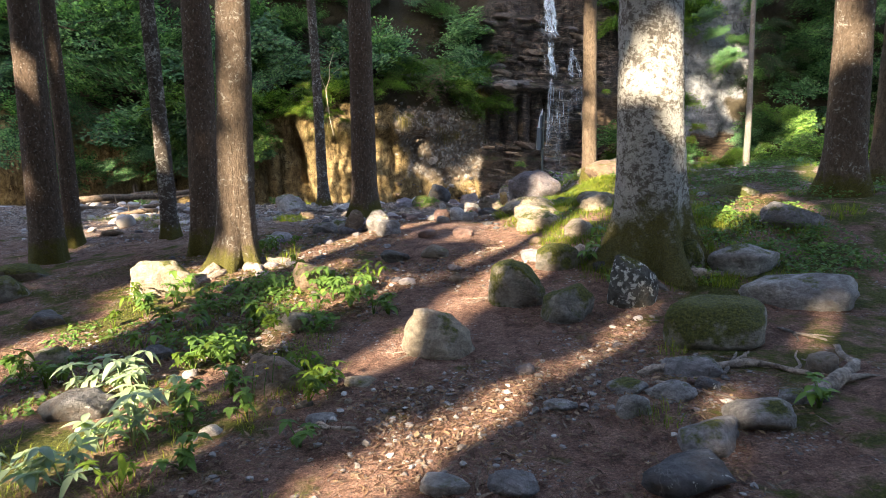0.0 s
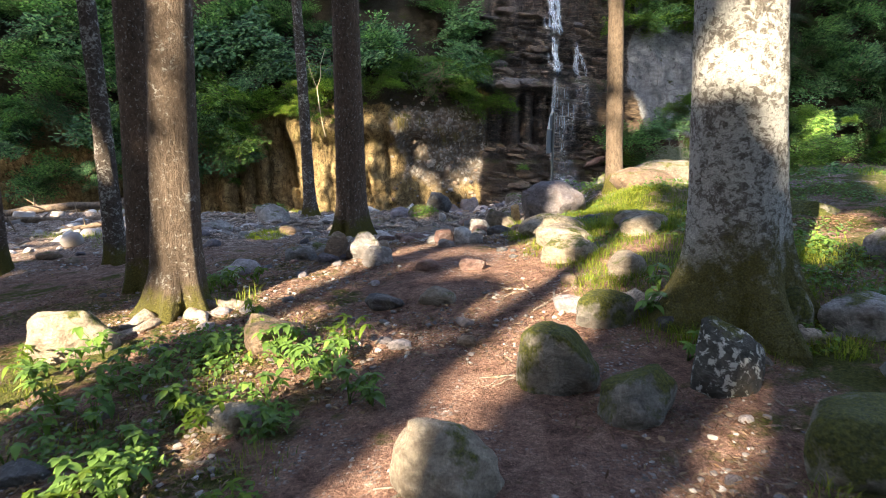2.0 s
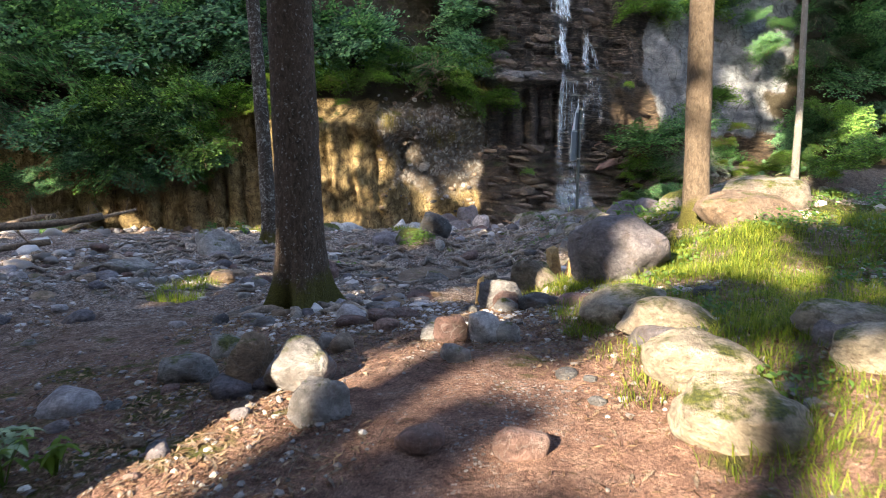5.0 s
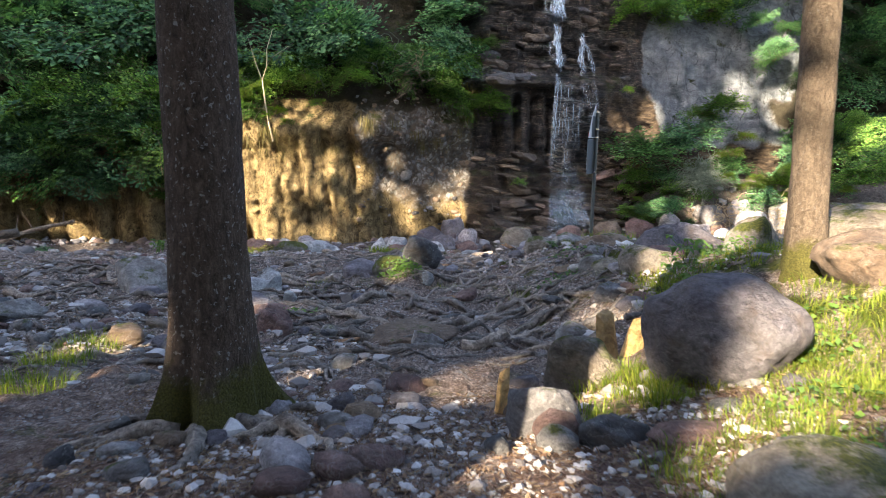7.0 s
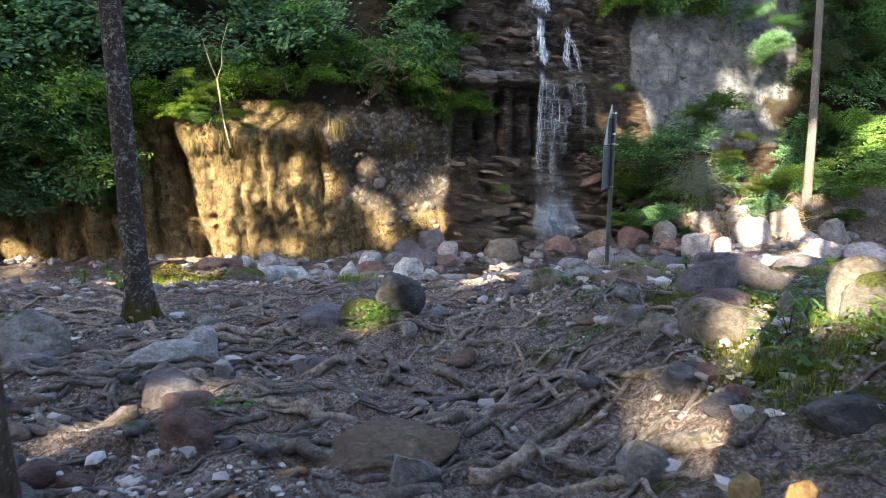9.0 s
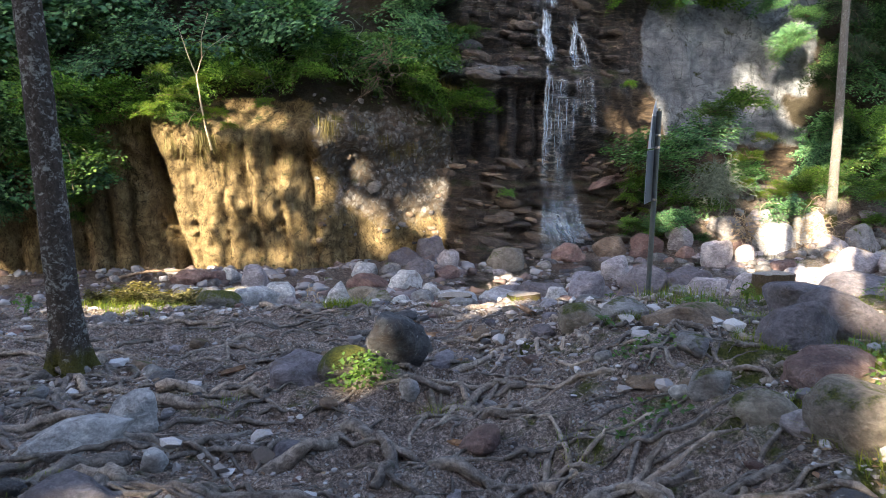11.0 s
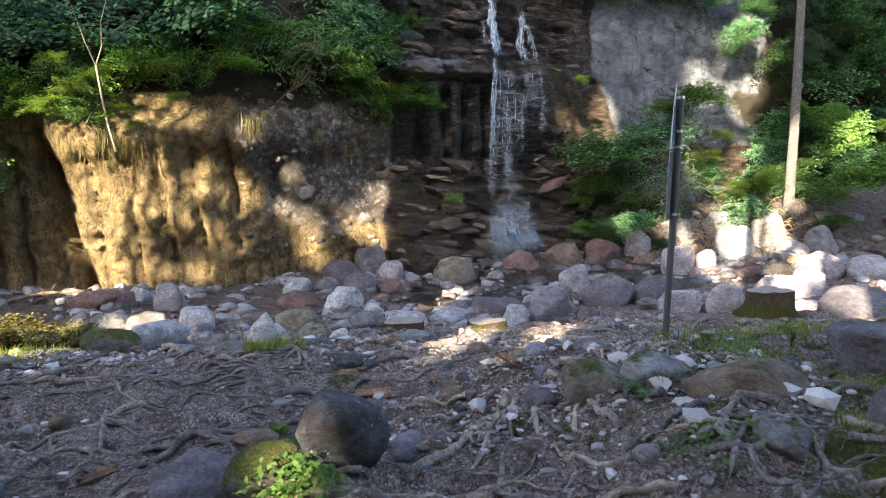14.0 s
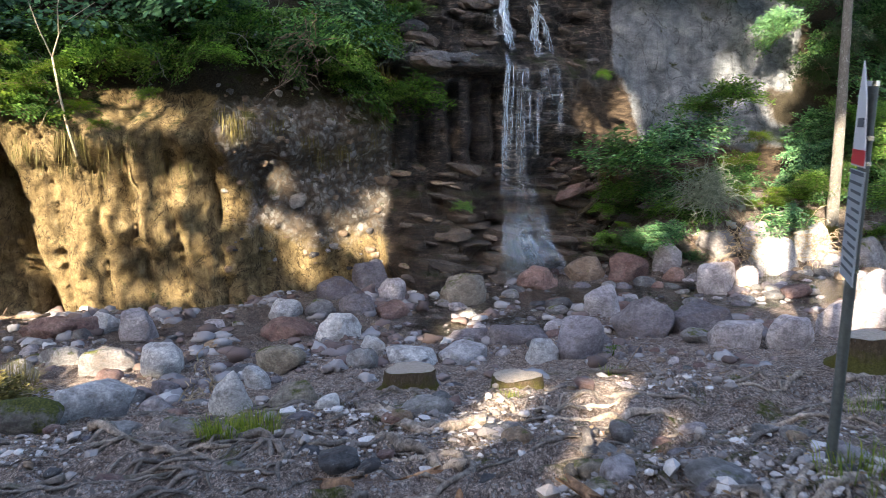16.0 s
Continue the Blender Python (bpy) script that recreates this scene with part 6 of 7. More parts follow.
def waterfall():
    top = empty("waterfall", (5.9, 37.4, -2.8))
    inv = Matrix.Translation((-5.9, -37.4, 2.8))
    g = np.random.default_rng(15)
    made = []
    # each sheet: the line it follows, how wide it is at its top and foot, how many threads, how broad a thread is
    for pts, w0, w1, n, thick, strong in (
        (((5.75, 11), (5.72, 8.4), (5.85, 6.6), (5.95, 6.0)), 0.5, 0.7, 16, 0.16, 1.3),
        (((5.3, 7.4), (5.2, 6.6), (5.45, 5.8)), 0.1, 0.2, 3, 0.07, 0.8),
        (((5.75, 6.2), (5.82, 5.2), (5.95, 4.4), (6.05, 3.8)), 0.25, 0.5, 20, 0.09, 1.6),
        (((5.5, 5.4), (5.4, 4.8), (5.75, 4.3)), 0.1, 0.2, 4, 0.05, 1.0),
        (((5.95, 4.0), (5.70, 3.5), (5.62, 1.0), (5.62, -1.5)), 0.3, 0.35, 7, 0.06, 1.3),
        (((6.0, 4.0), (6.0, 2.8), (5.98, 0.6), (5.98, -1.4)), 0.6, 0.7, 8, 0.05, 1.0),
        (((6.3, 3.8), (6.35, 2.6), (6.36, 0.2)), 0.4, 0.5, 5, 0.045, 1.1),
        (((7.0, 5.9), (7.15, 5.3), (7.05, 4.6), (7.1, 3.6)), 0.12, 0.45, 13, 0.08, 1.6),
        (((7.1, 5.5), (7.4, 5.0), (7.55, 4.4), (7.5, 3.6)), 0.08, 0.25, 7, 0.06, 1.5),
        (((7.15, 3.8), (7.2, 2.6), (7.2, 1.2)), 0.6, 0.9, 11, 0.05, 0.8),
        (((6.7, 3.4), (6.64, 1.6), (6.6, 0.2)), 0.3, 0.4, 4, 0.045, 0.9),
        (((6.0, 3.2), (6.05, 1.0), (6.1, -1.5)), 0.8, 1.0, 5, 0.4, 0.10),
        (((5.75, -0.9), (5.75, -1.8), (5.9, -3.0)), 0.5, 1.4, 22, 0.16, 0.42),
        (((6.2, -0.9), (6.3, -1.8), (6.5, -3.0)), 0.8, 1.7, 22, 0.14, 0.34),
        (((6.2, 0.2), (6.3, -0.6), (6.5, -1.6)), 0.7, 1.3, 14, 0.07, 0.45),
        (((5.9, -1.6), (6.0, -2.2), (6.2, -3.0)), 0.9, 1.8, 12, 0.5, 0.22),
        (((4.5, 3.95), (4.75, 3.75), (5.2, 3.7)), 0.05, 0.1, 3, 0.10, 1.0),
    ):
        k = np.linspace(0, 1, len(pts))
        for i in range(n):
            u = g.uniform(-0.5, 0.5)
            cut0, cut1 = g.uniform(0, 0.25), g.uniform(0.7, 1.0)
            line = np.array(pts)
            line[:, 0] += u * (w0 + (w1 - w0) * k)
            q = np.linspace(cut0, cut1, 9)
            line = np.stack([np.interp(q, k, line[:, 0]), np.interp(q, k, line[:, 1])], 1)
            made.append(strand(line, thick * g.uniform(0.6, 1.5), "water_strand", None, g.random() * 50, g.uniform(0.8, 1.5), g.uniform(0.1, 0.4), strong))
    for ob in made:
        ob.parent = top
        ob.matrix_parent_inverse = inv
    tagged(top, "thin white waterfall running down dark wet rock", "waterfall")


waterfall()


# ---- bushes and small trees on the rock and along the stream ----
def bush_shape(seed, sprays, per, reach, leaf, droop=0.25, flat=0.35):
    """Leafy sprays on thin stems, about reach across; returns twigs and leaves."""
    g = np.random.default_rng(seed)
    c, nrm, up, twigs = [], [], [], []
    for i in range(sprays):
        a, tilt = g.random() * 6.28, g.uniform(0.05, 1.25)
        d = np.array([math.cos(a) * math.cos(tilt), math.sin(a) * math.cos(tilt), math.sin(tilt)])
        length = reach * g.uniform(0.55, 1.1)
        k = np.linspace(0, 1, 5)
        line = k[:, None] * d * length + np.column_stack([0 * k, 0 * k, -droop * length * k ** 2]) + np.cumsum(g.normal(0, 0.018 * reach, (5, 3)), 0)
        twigs.append(tube(line, np.linspace(0.014, 0.004, 5) * reach, 3))
        s = g.uniform(0.25, 1.05, per)
        p = np.stack([np.interp(s, k, line[:, q]) for q in range(3)], 1)
        side = np.cross(d, [0, 0, 1.0])
        side /= np.linalg.norm(side) + 1e-6
        w = g.normal(0, 0.20 * reach, per) * (1.15 - 0.6 * s)
        p = p + side * w[:, None] + np.column_stack([g.normal(0, 0.03 * reach, per), g.normal(0, 0.03 * reach, per), g.normal(0, 0.05 * reach, per) - 0.3 * np.abs(w)])
        c.append(p)
        nrm.append(np.column_stack([g.normal(0, flat, per), g.normal(0, flat, per) - 0.25, np.ones(per)]))
        up.append(d[None] + side[None] * np.sign(w)[:, None] * 0.9 + g.normal(0, 0.35, (per, 3)))
    c, nrm, up = np.concatenate(c), np.concatenate(nrm), np.concatenate(up)
    n = len(c)
    return joined(twigs), leaf_cloud(c, nrm, up, leaf * g.uniform(0.7, 1.35, n), leaf * 0.62 * g.uniform(0.7, 1.3, n), 0.18)


def bush_kind(name, label, material, seed, sprays, per, leaf, droop, flat=0.35, group="bushes on the rock wall", twig=None):
    top = empty(name, (0, 0, -500))
    twigs, leaves = bush_shape(seed, sprays, per, 1.0, leaf, droop, flat)
    tagged(link_mesh("stem_wood", *twigs, twig or TWIG_MAT, top), kind="stuff")
    tagged(link_mesh("foliage", *leaves, material, top), kind="stuff")
    tagged(top, label, "bush", group)
    return [top, False]


def put_bush(kind, x, y, z, s, turn, tip=0.0):
    m = pose(x, y, z, tip, 0, turn) @ Matrix.Diagonal((s, s, s * 0.92, 1))
    if kind[1]:
        copy_thing(kind[0], m)
    else:
        kind[0].matrix_basis, kind[1] = m, True


KINDS = {
    "green": [bush_kind("hazel_bush", "dense green leafy bush hanging over the rock", LEAF_GREEN, s, 34, 80, 0.082, 0.45, 0.3) for s in (1, 2, 3)],
    "cool": [bush_kind("beech_bush", "dark bluish-green bush in the shade of the slope", LEAF_COOL, s, 34, 80, 0.08, 0.3, 0.3) for s in (4, 5, 6)],
    "bright": [bush_kind("maple_sapling", "fresh yellow-green sapling leaves caught by sunlight", LEAF_BRIGHT, s, 22, 84, 0.075, 0.4) for s in (7, 8)],
    "spruce": [bush_kind("spruce_bough", "drooping dark green spruce boughs", LEAF_SPRUCE, s, 26, 120, 0.06, 0.6, 0.6) for s in (9, 10)],
}
KINDS["straw"] = [bush_kind("broom_bush", "heap of drooping straw-yellow stalks beside the boulders", LEAF_STRAW, 11, 44, 150, 0.075, 0.35, 0.5, "bushes beside the stream", DRY_TWIG)]
g = np.random.default_rng(5)


def thicket(kind, count, x0, x1, z0, z1, s0, s1, off=0.35):
    """Bushes standing out from the rock face between x0 and x1, z0 and z1."""
    for i in range(count):
        x, z = g.uniform(x0, x1), g.uniform(z0, z1)
        put_bush(KINDS[kind][i % len(KINDS[kind])], x, float(cliff_face(x, z)) - off - g.uniform(0, 0.5), z, g.uniform(s0, s1), g.uniform(0, 360), g.uniform(10, 40))


thicket("green", 12, -9.5, -5.6, 2.1, 4.2, 0.7, 1.2)
thicket("green", 20, -5.8, 2.2, 2.9, 4.8, 0.7, 1.2)
thicket("cool", 32, -12, 2.6, 3.6, 9.5, 0.9, 1.6)
thicket("green", 12, 0.2, 3.0, 2.2, 5.5, 0.8, 1.3)
thicket("cool", 48, -26, -9.5, 0.6, 8.5, 1.3, 2.3, 0.6)
thicket("green", 16, -15, -9.6, 0.7, 4.0, 1.0, 1.6, 0.9)
thicket("cool", 10, -24, -13, -1.6, 0.6, 0.8, 1.4, 1.6)
thicket("cool", 26, -15.5, -9.2, -0.9, 3.4, 0.8, 1.4, 0.7)
thicket("green", 8, -10.5, -8.9, -1.4, 2.2, 0.5, 0.8, 0.3)
thicket("cool", 22, 17.2, 26, -0.4, 4.2, 0.8, 1.25, 0.8)
thicket("green", 10, 16.5, 24, -0.6, 3.0, 0.8, 1.2, 2.4)
thicket("green", 10, 8.6, 15, 6.4, 8.8, 0.9, 1.5, 0.5)
thicket("cool", 8, 8.0, 15, 7.2, 10, 1.2, 1.8, 0.5)
thicket("spruce", 6, 15.6, 19, 3.4, 7.0, 0.7, 1.2, 2.6)
thicket("cool", 38, 17.8, 30, 0.2, 8.5, 1.1, 1.7, 1.0)
thicket("spruce", 9, 17.4, 26, 1.5, 9.0, 1.0, 1.6, 2.0)
thicket("cool", 6, 14.6, 18.2, 4.6, 7.6, 0.7, 1.1, 1.4)
thicket("green", 14, 10.5, 17, 7.0, 10.5, 1.0, 1.6, 0.6)
for x, y, z, s, k in ((9.6, 38.6, 0.5, 1.35, "cool"), (10.6, 38.3, 0.9, 1.3, "cool"), (11.4, 38.6, 1.3, 1.1, "cool"), (9.2, 38.9, -0.4, 0.9, "green"), (8.6, 38.7, -0.9, 0.7, "green"),
                      (-6.6, 35.9, 2.6, 0.8, "bright"), (-7.3, 35.9, 2.2, 0.7, "bright"), (-6.0, 36.0, 3.0, 0.8, "bright"), (-4.4, 36.3, 3.3, 0.8, "bright"), (-7.0, 36.0, 3.4, 0.8, "bright"), (-2.3, 36.8, 3.4, 0.7, "green"), (1.0, 37.9, 3.2, 0.6, "green"), (12.6, 37.6, 0.6, 1.0, "bright"), (13.3, 37.9, 1.3, 0.95, "bright"), (12.3, 37.3, -0.3, 0.8, "bright"), (13.6, 37.2, -0.3, 0.7, "bright"), (12.6, 38.3, 2.6, 1.0, "green"),
                      (11.9, 38.9, 2.2, 1.0, "green"), (17.4, 36.6, -0.2, 1.1, "green"), (18.6, 36.2, 0.4, 1.3, "green"), (16.9, 36.4, -0.7, 0.7, "bright"),
                      (-5.4, 35.7, 2.1, 0.75, "bright"), (-5.0, 35.6, 1.7, 0.6, "bright"), (-3.9, 35.8, 2.4, 0.7, "bright"), (0.2, 38.0, 3.7, 0.6, "bright"), (9.0, 38.0, -1.3, 0.5, "bright"),
                      (-4.6, 27.6, -1.95, 0.9, "straw"), (-5.4, 28.2, -2.0, 1.1, "straw"), (-6.2, 29.0, -2.2, 1.0, "straw"), (-11.4, 30.0, -2.3, 0.5, "cool"), (-12.0, 28.0, -1.6, 0.6, "cool"), (4.0, 37.6, -0.6, 0.35, "green"),
                      (8.6, 39.0, 3.2, 0.5, "green"), (9.3, 18.0, 0.3, 0.8, "cool"), (8.2, 24.0, -0.9, 0.7, "green"), (10.5, 22.0, -0.4, 1.0, "cool"), (12.5, 24.0, -0.6, 1.1, "green")):
    put_bush(KINDS[k][int(x * 7) % len(KINDS[k])], x, y, z, s, x * 97 % 360, 5)


for i in range(46):
    x = g.uniform(8.6, 19.5)
    k = "green" if x < 11.5 or x > 15 else "bright"
    if i % 4 == 0:
        k = "cool"
    y = g.uniform(37.0, 39.6)
    put_bush(KINDS[k][i % len(KINDS[k])], x, y, float(land(x, y)) + g.uniform(0.0, 1.0), g.uniform(0.5, 1.0), g.uniform(0, 360), 5)


def bare_shrub(x, y, z, reach, count, seed, material, label):
    g = np.random.default_rng(seed)
    pieces = []
    for _ in range(count):
        a, tilt = g.random() * 6.28, g.uniform(-0.5, 1.3)
        d = np.array([math.cos(a) * math.cos(tilt), math.sin(a) * math.cos(tilt), math.sin(tilt)])
        n = 9
        k = np.linspace(0, 1, n)
        p = k[:, None] * d * reach * g.uniform(0.4, 1.1) + np.column_stack([0 * k, 0 * k, -0.35 * reach * k ** 2]) + np.cumsum(g.normal(0, 0.055 * reach, (n, 3)), 0) + g.normal(0, 0.22 * reach, 3)
        pieces.append(tube(p, np.linspace(0.013, 0.006, n), 4))
    ob = link_mesh("bare_shrub", *joined(pieces), material)
    ob.location = (x, y, z)
    tagged(ob, label, "shrub")


GREY_TWIG = wood("grey_green_twigs", (0.10, 0.14, 0.10), (0.26, 0.32, 0.24))
bare_shrub(11.2, 37.1, -0.2, 1.1, 280, 1, GREY_TWIG, "tangle of thin grey-green twigs beside the stream")
bare_shrub(12.0, 36.6, -1.8, 1.1, 46, 3, DRY_TWIG, "heap of pale dry brushwood on the bank")
bare_shrub(14.4, 36.4, -1.7, 1.1, 60, 4, DRY_TWIG, "heap of pale dry brushwood on the bank")
bare_shrub(-10.5, 25.5, -1.2, 0.9, 26, 5, DRY_TWIG, "dead brushwood on the stony flat")
bare_shrub(-0.4, 37.0, 3.6, 1.3, 26, 6, TWIG_MAT, "bare hanging twigs on the rock wall")
for i, (x, z, reach) in enumerate(((-4.2, 3.4, 1.0), (-2.2, 3.9, 1.3), (-1.0, 4.4, 1.2), (0.6, 3.9, 1.2), (1.6, 4.6, 1.3), (-7.2, 3.2, 1.0), (2.3, 3.6, 0.9))):
    bare_shrub(x, float(cliff_surface(x, z)) - 0.7, z, reach, 16, 20 + i, GREY_TWIG, "bare grey twigs hanging among the leaves")
bare_shrub(-1.9, 28.6, -2.3, 0.7, 26, 7, DRY_TWIG, "dry grass stalks and twigs between boulders")


def snag(x, y, z):
    """The thin pale stem that forks above the rock wall."""
    top = empty("birch_sapling", (x, y, z))
    link_mesh("stem", *tube([(0.25, 0, -0.9), (0.1, 0, -0.2), (0, 0, 0.5), (-0.08, 0, 1.3)], (0.035, 0.03, 0.027, 0.024), 7), PALE_STEM, top)
    for pts in (((-0.08, 0, 1.3), (-0.3, 0, 1.9), (-0.55, 0, 2.8)), ((-0.08, 0, 1.3), (0.1, 0, 1.8), (0.3, 0, 2.1), (0.9, 0, 2.5)), ((0.1, 0, 1.8), (0.12, 0, 2.4), (0.35, 0, 3.1)), ((0.02, 0, 0.4), (-0.3, 0, 0.1), (-0.5, 0, -0.3))):
        link_mesh("branch", *tube(pts, np.linspace(0.02, 0.006, len(pts)), 6), PALE_STEM, top)
    _, leaves = bush_shape(71, 9, 22, 0.5, 0.10, 0.4)
    link_mesh("foliage", *leaves, LEAF_BRIGHT, top)
    tagged(top, "thin forked birch stem with a few bright leaves", "sapling")


PALE_STEM = wood("pale_stem", (0.25, 0.22, 0.14), (0.5, 0.46, 0.33))
snag(-5.75, 35.5, 1.9)


# ---- grass and ground cover ----
def blades(name, label, material, tufts, seed, category="grass"):
    """tufts: rows of x, y, z or None, spread, blades, height, droop."""
    g = np.random.default_rng(seed)
    V, F, n0 = [], [], 0
    for x, y, z, spread_r, n, h, droop in tufts:
        a, d = g.random(n) * 6.28, spread_r * np.sqrt(g.random(n))
        px, py = x + d * np.cos(a), y + d * np.sin(a)
        pz = (ground_height(px, py) if z is None else np.full(n, z) + g.normal(0, 0.06, n)) - 0.01
        hh = h * g.uniform(0.5, 1.2, n)
        b = a + g.normal(0, 0.8, n)
        lean = hh * droop * g.uniform(0.3, 1.2, n)
        side = np.stack([-np.sin(b), np.cos(b), 0 * b], 1) * (0.002 + 0.005 * h)
        root_at = np.stack([px, py, pz], 1)
        up = 1.0 if z is None else -1.0
        mid = root_at + np.stack([np.cos(b) * lean * 0.35, np.sin(b) * lean * 0.35, up * hh * 0.6], 1)
        tip = root_at + np.stack([np.cos(b) * lean, np.sin(b) * lean, up * hh * (1 - 0.25 * droop)], 1)
        V.append(np.stack([root_at - side, root_at + side, mid - side * 0.8, mid + side * 0.8, tip], 1).reshape(-1, 3))
        base = n0 + np.arange(n)[:, None] * 5
        F += (base + np.array([[0, 1, 3]])).tolist() + (base + np.array([[0, 3, 2]])).tolist() + (base + np.array([[2, 3, 4]])).tolist()
        n0 += 5 * n
    ob = link_mesh(name, np.concatenate(V), F, material)
    tagged(ob, label, category, kind="stuff")


g = np.random.default_rng(9)
mound = []
for _ in range(260):
    x, y = g.uniform(0.7, 3.4), g.uniform(6.6, 13.5)
    if x > 0.7 + 0.12 * (13 - y):
        mound.append((x, y, None, g.uniform(0.1, 0.28), int(g.integers(60, 160)), g.uniform(0.06, 0.15), 0.9))
for _ in range(70):
    mound.append((g.uniform(-3.4, -0.8), g.uniform(3.0, 7.5), None, g.uniform(0.1, 0.25), 40, g.uniform(0.06, 0.12), 1.0))
for _ in range(480):
    x, y = 0.95 + 3.6 * g.random() ** 1.2, g.uniform(7.8, 20.5)
    if x < 2.0 and 11.2 < y < 19:
        continue
    if noise3(x * 0.9, y * 0.9, 3.0) > -0.15:
        mound.append((x, y, None, g.uniform(0.1, 0.3), int(g.integers(90, 190)), g.uniform(0.05, 0.14), 1.0))
for _ in range(140):
    mound.append((g.uniform(3, 11), g.uniform(8, 22), None, g.uniform(0.15, 0.4), 80, g.uniform(0.07, 0.2), 0.9))
for x, y, r, n, h in ((-3.1, 14.0, 0.3, 330, 0.15), (-3.25, 14.7, 0.3, 330, 0.15), (-3.3, 15.4, 0.3, 300, 0.14), (-3.2, 16.0, 0.2, 120, 0.12), (-6.2, 14.5, 0.5, 300, 0.14), (-7.2, 15.0, 0.5, 300, 0.14), (-5.4, 13.6, 0.4, 240, 0.12),
                      (-1.0, 24.4, 0.25, 420, 0.22), (-0.7, 24.6, 0.2, 260, 0.2), (1.3, 3.9, 0.14, 60, 0.12), (2.0, 25.2, 0.12, 60, 0.2), (1.7, 5.0, 0.1, 50, 0.12), (3.4, 20.9, 0.4, 200, 0.2), (3.0, 21.2, 0.3, 120, 0.2),
                      (5.6, 23.6, 0.6, 260, 0.22), (5.0, 22.4, 0.5, 260, 0.22), (4.4, 27.9, 0.2, 120, 0.2), (-4.4, 24.8, 0.5, 420, 0.24), (-5.2, 25.4, 0.6, 420, 0.26), (-4.0, 25.6, 0.3, 200, 0.2), (-1.7, 19.4, 0.2, 60, 0.1), (1.1, 17.9, 0.3, 80, 0.1),
                      (-1.3, 7.5, 0.2, 60, 0.16), (-2.0, 8.6, 0.2, 60, 0.2), (0.2, 19.0, 0.2, 70, 0.12), (-2.6, 17.6, 0.3, 70, 0.09), (-2.1, 16.6, 0.3, 60, 0.08)):
    mound.append((x, y, None, r, n, h, 0.8))
blades("grass", "bright green grass tufts on the mound and between stones", GRASS, mound, 3)
hang = []
for _ in range(70):
    x = g.uniform(-9, 2.6)
    z = 1.5 + 0.9 * float(noise3(x * 0.9, 0.0, 6.0)) + g.uniform(-0.3, 0.3)
    hang.append((x, float(cliff_face(x, z)) - 0.42, z, 0.2, int(g.integers(5, 30)), g.uniform(0.2, 0.6), 0.35))
for x, z in ((-5.9, 1.5), (-5.7, 1.4), (-2.2, 1.9), (-2.0, 1.8), (1.9, 3.4), (2.2, 3.1), (9.4, 0.3), (9.6, 0.2)):
    hang.append((x, float(cliff_face(x, z)) - 0.5, z, 0.3, 70, 0.7, 0.4))
blades("hanging_grass", "withered yellow grass hanging down the rock wall", DRY_GRASS, hang, 4)
dry = [(g.uniform(11, 17), g.uniform(35.6, 37), None, 0.3, 60, 0.3, 1.0) for _ in range(30)] + [(g.uniform(-7.6, -5.0), g.uniform(28.0, 31), None, 0.4, 130, 0.45, 1.0) for _ in range(26)]
blades("dry_grass", "dry yellow grass along the stream bank", DRY_GRASS, dry, 6)


def ground_cover(name, label, material, patches, leaf, seed):
    g = np.random.default_rng(seed)
    C = []
    for x, y, r, n, h in patches:
        a, d = g.random(n) * 6.28, r * np.sqrt(g.random(n))
        px, py = x + d * np.cos(a), y + d * np.sin(a)
        C.append(np.stack([px, py, ground_height(px, py) + h * g.uniform(0.15, 1, n) * (1.1 - d / r * 0.7)], 1))
    C = np.concatenate(C)
    n = len(C)
    v, f = leaf_cloud(C, np.column_stack([g.normal(0, 0.4, n), g.normal(0, 0.4, n) - 0.2, np.ones(n)]), g.normal(0, 1, (n, 3)), leaf * g.uniform(0.6, 1.4, n), leaf * 0.6 * g.uniform(0.7, 1.3, n), 0.2)
    tagged(link_mesh(name, v, f, material), label, "plants", kind="stuff")


low = [(3.3 + g.uniform(-0.9, 1.1), 7.6 + g.uniform(-0.9, 1.2), 0.3, 130, 0.14) for _ in range(16)] + [(g.uniform(3.2, 10), g.uniform(8.5, 19), 0.45, 120, 0.2) for _ in range(60)]
low += [(g.uniform(-2.6, -1.1), g.uniform(5.6, 7.6), 0.22, 90, 0.16) for _ in range(14)] + [(g.uniform(1.5, 3.5), g.uniform(8, 14), 0.25, 60, 0.1) for _ in range(16)]
low += [(g.uniform(-3.6, -0.75), g.uniform(2.6, 7.2), 0.22, 60, 0.07) for _ in range(20)]
low += [(2.75, 15.6, 0.35, 160, 0.25), (-0.62, 19.7, 0.22, 150, 0.32), (-0.45, 19.65, 0.2, 150, 0.3), (-0.3, 19.6, 0.18, 110, 0.2), (2.0, 19.0, 0.3, 90, 0.1), (1.6, 17.9, 0.3, 90, 0.1), (3.3, 20.8, 0.25, 90, 0.15), (-1.6, 16.9, 0.3, 60, 0.08)]
ground_cover("ground_cover", "low green woodland plants with small leaves", LEAF_PLANT, low, 0.055, 8)


# ---- single plants beside the path ----
def leaf_blade(length, width, droop):
    """A pointed leaf with a folded midrib, from its stalk along +x."""
    k = np.linspace(0, 1, 6)
    w = width * np.sin(np.pi * np.clip(k, 0.02, 1) ** 0.8) * 0.5 + 0.001
    z = -droop * length * k ** 2
    v = np.concatenate([np.stack([k * length, 0 * k, z], 1), np.stack([k * length, w, z + w * 0.3], 1), np.stack([k * length, -w, z + w * 0.3], 1)])
    f = []
    for i in range(5):
        f += [[i, i + 1, 7 + i, 6 + i], [i, 12 + i, 13 + i, i + 1]]
    return v, f


LEAVES = {}


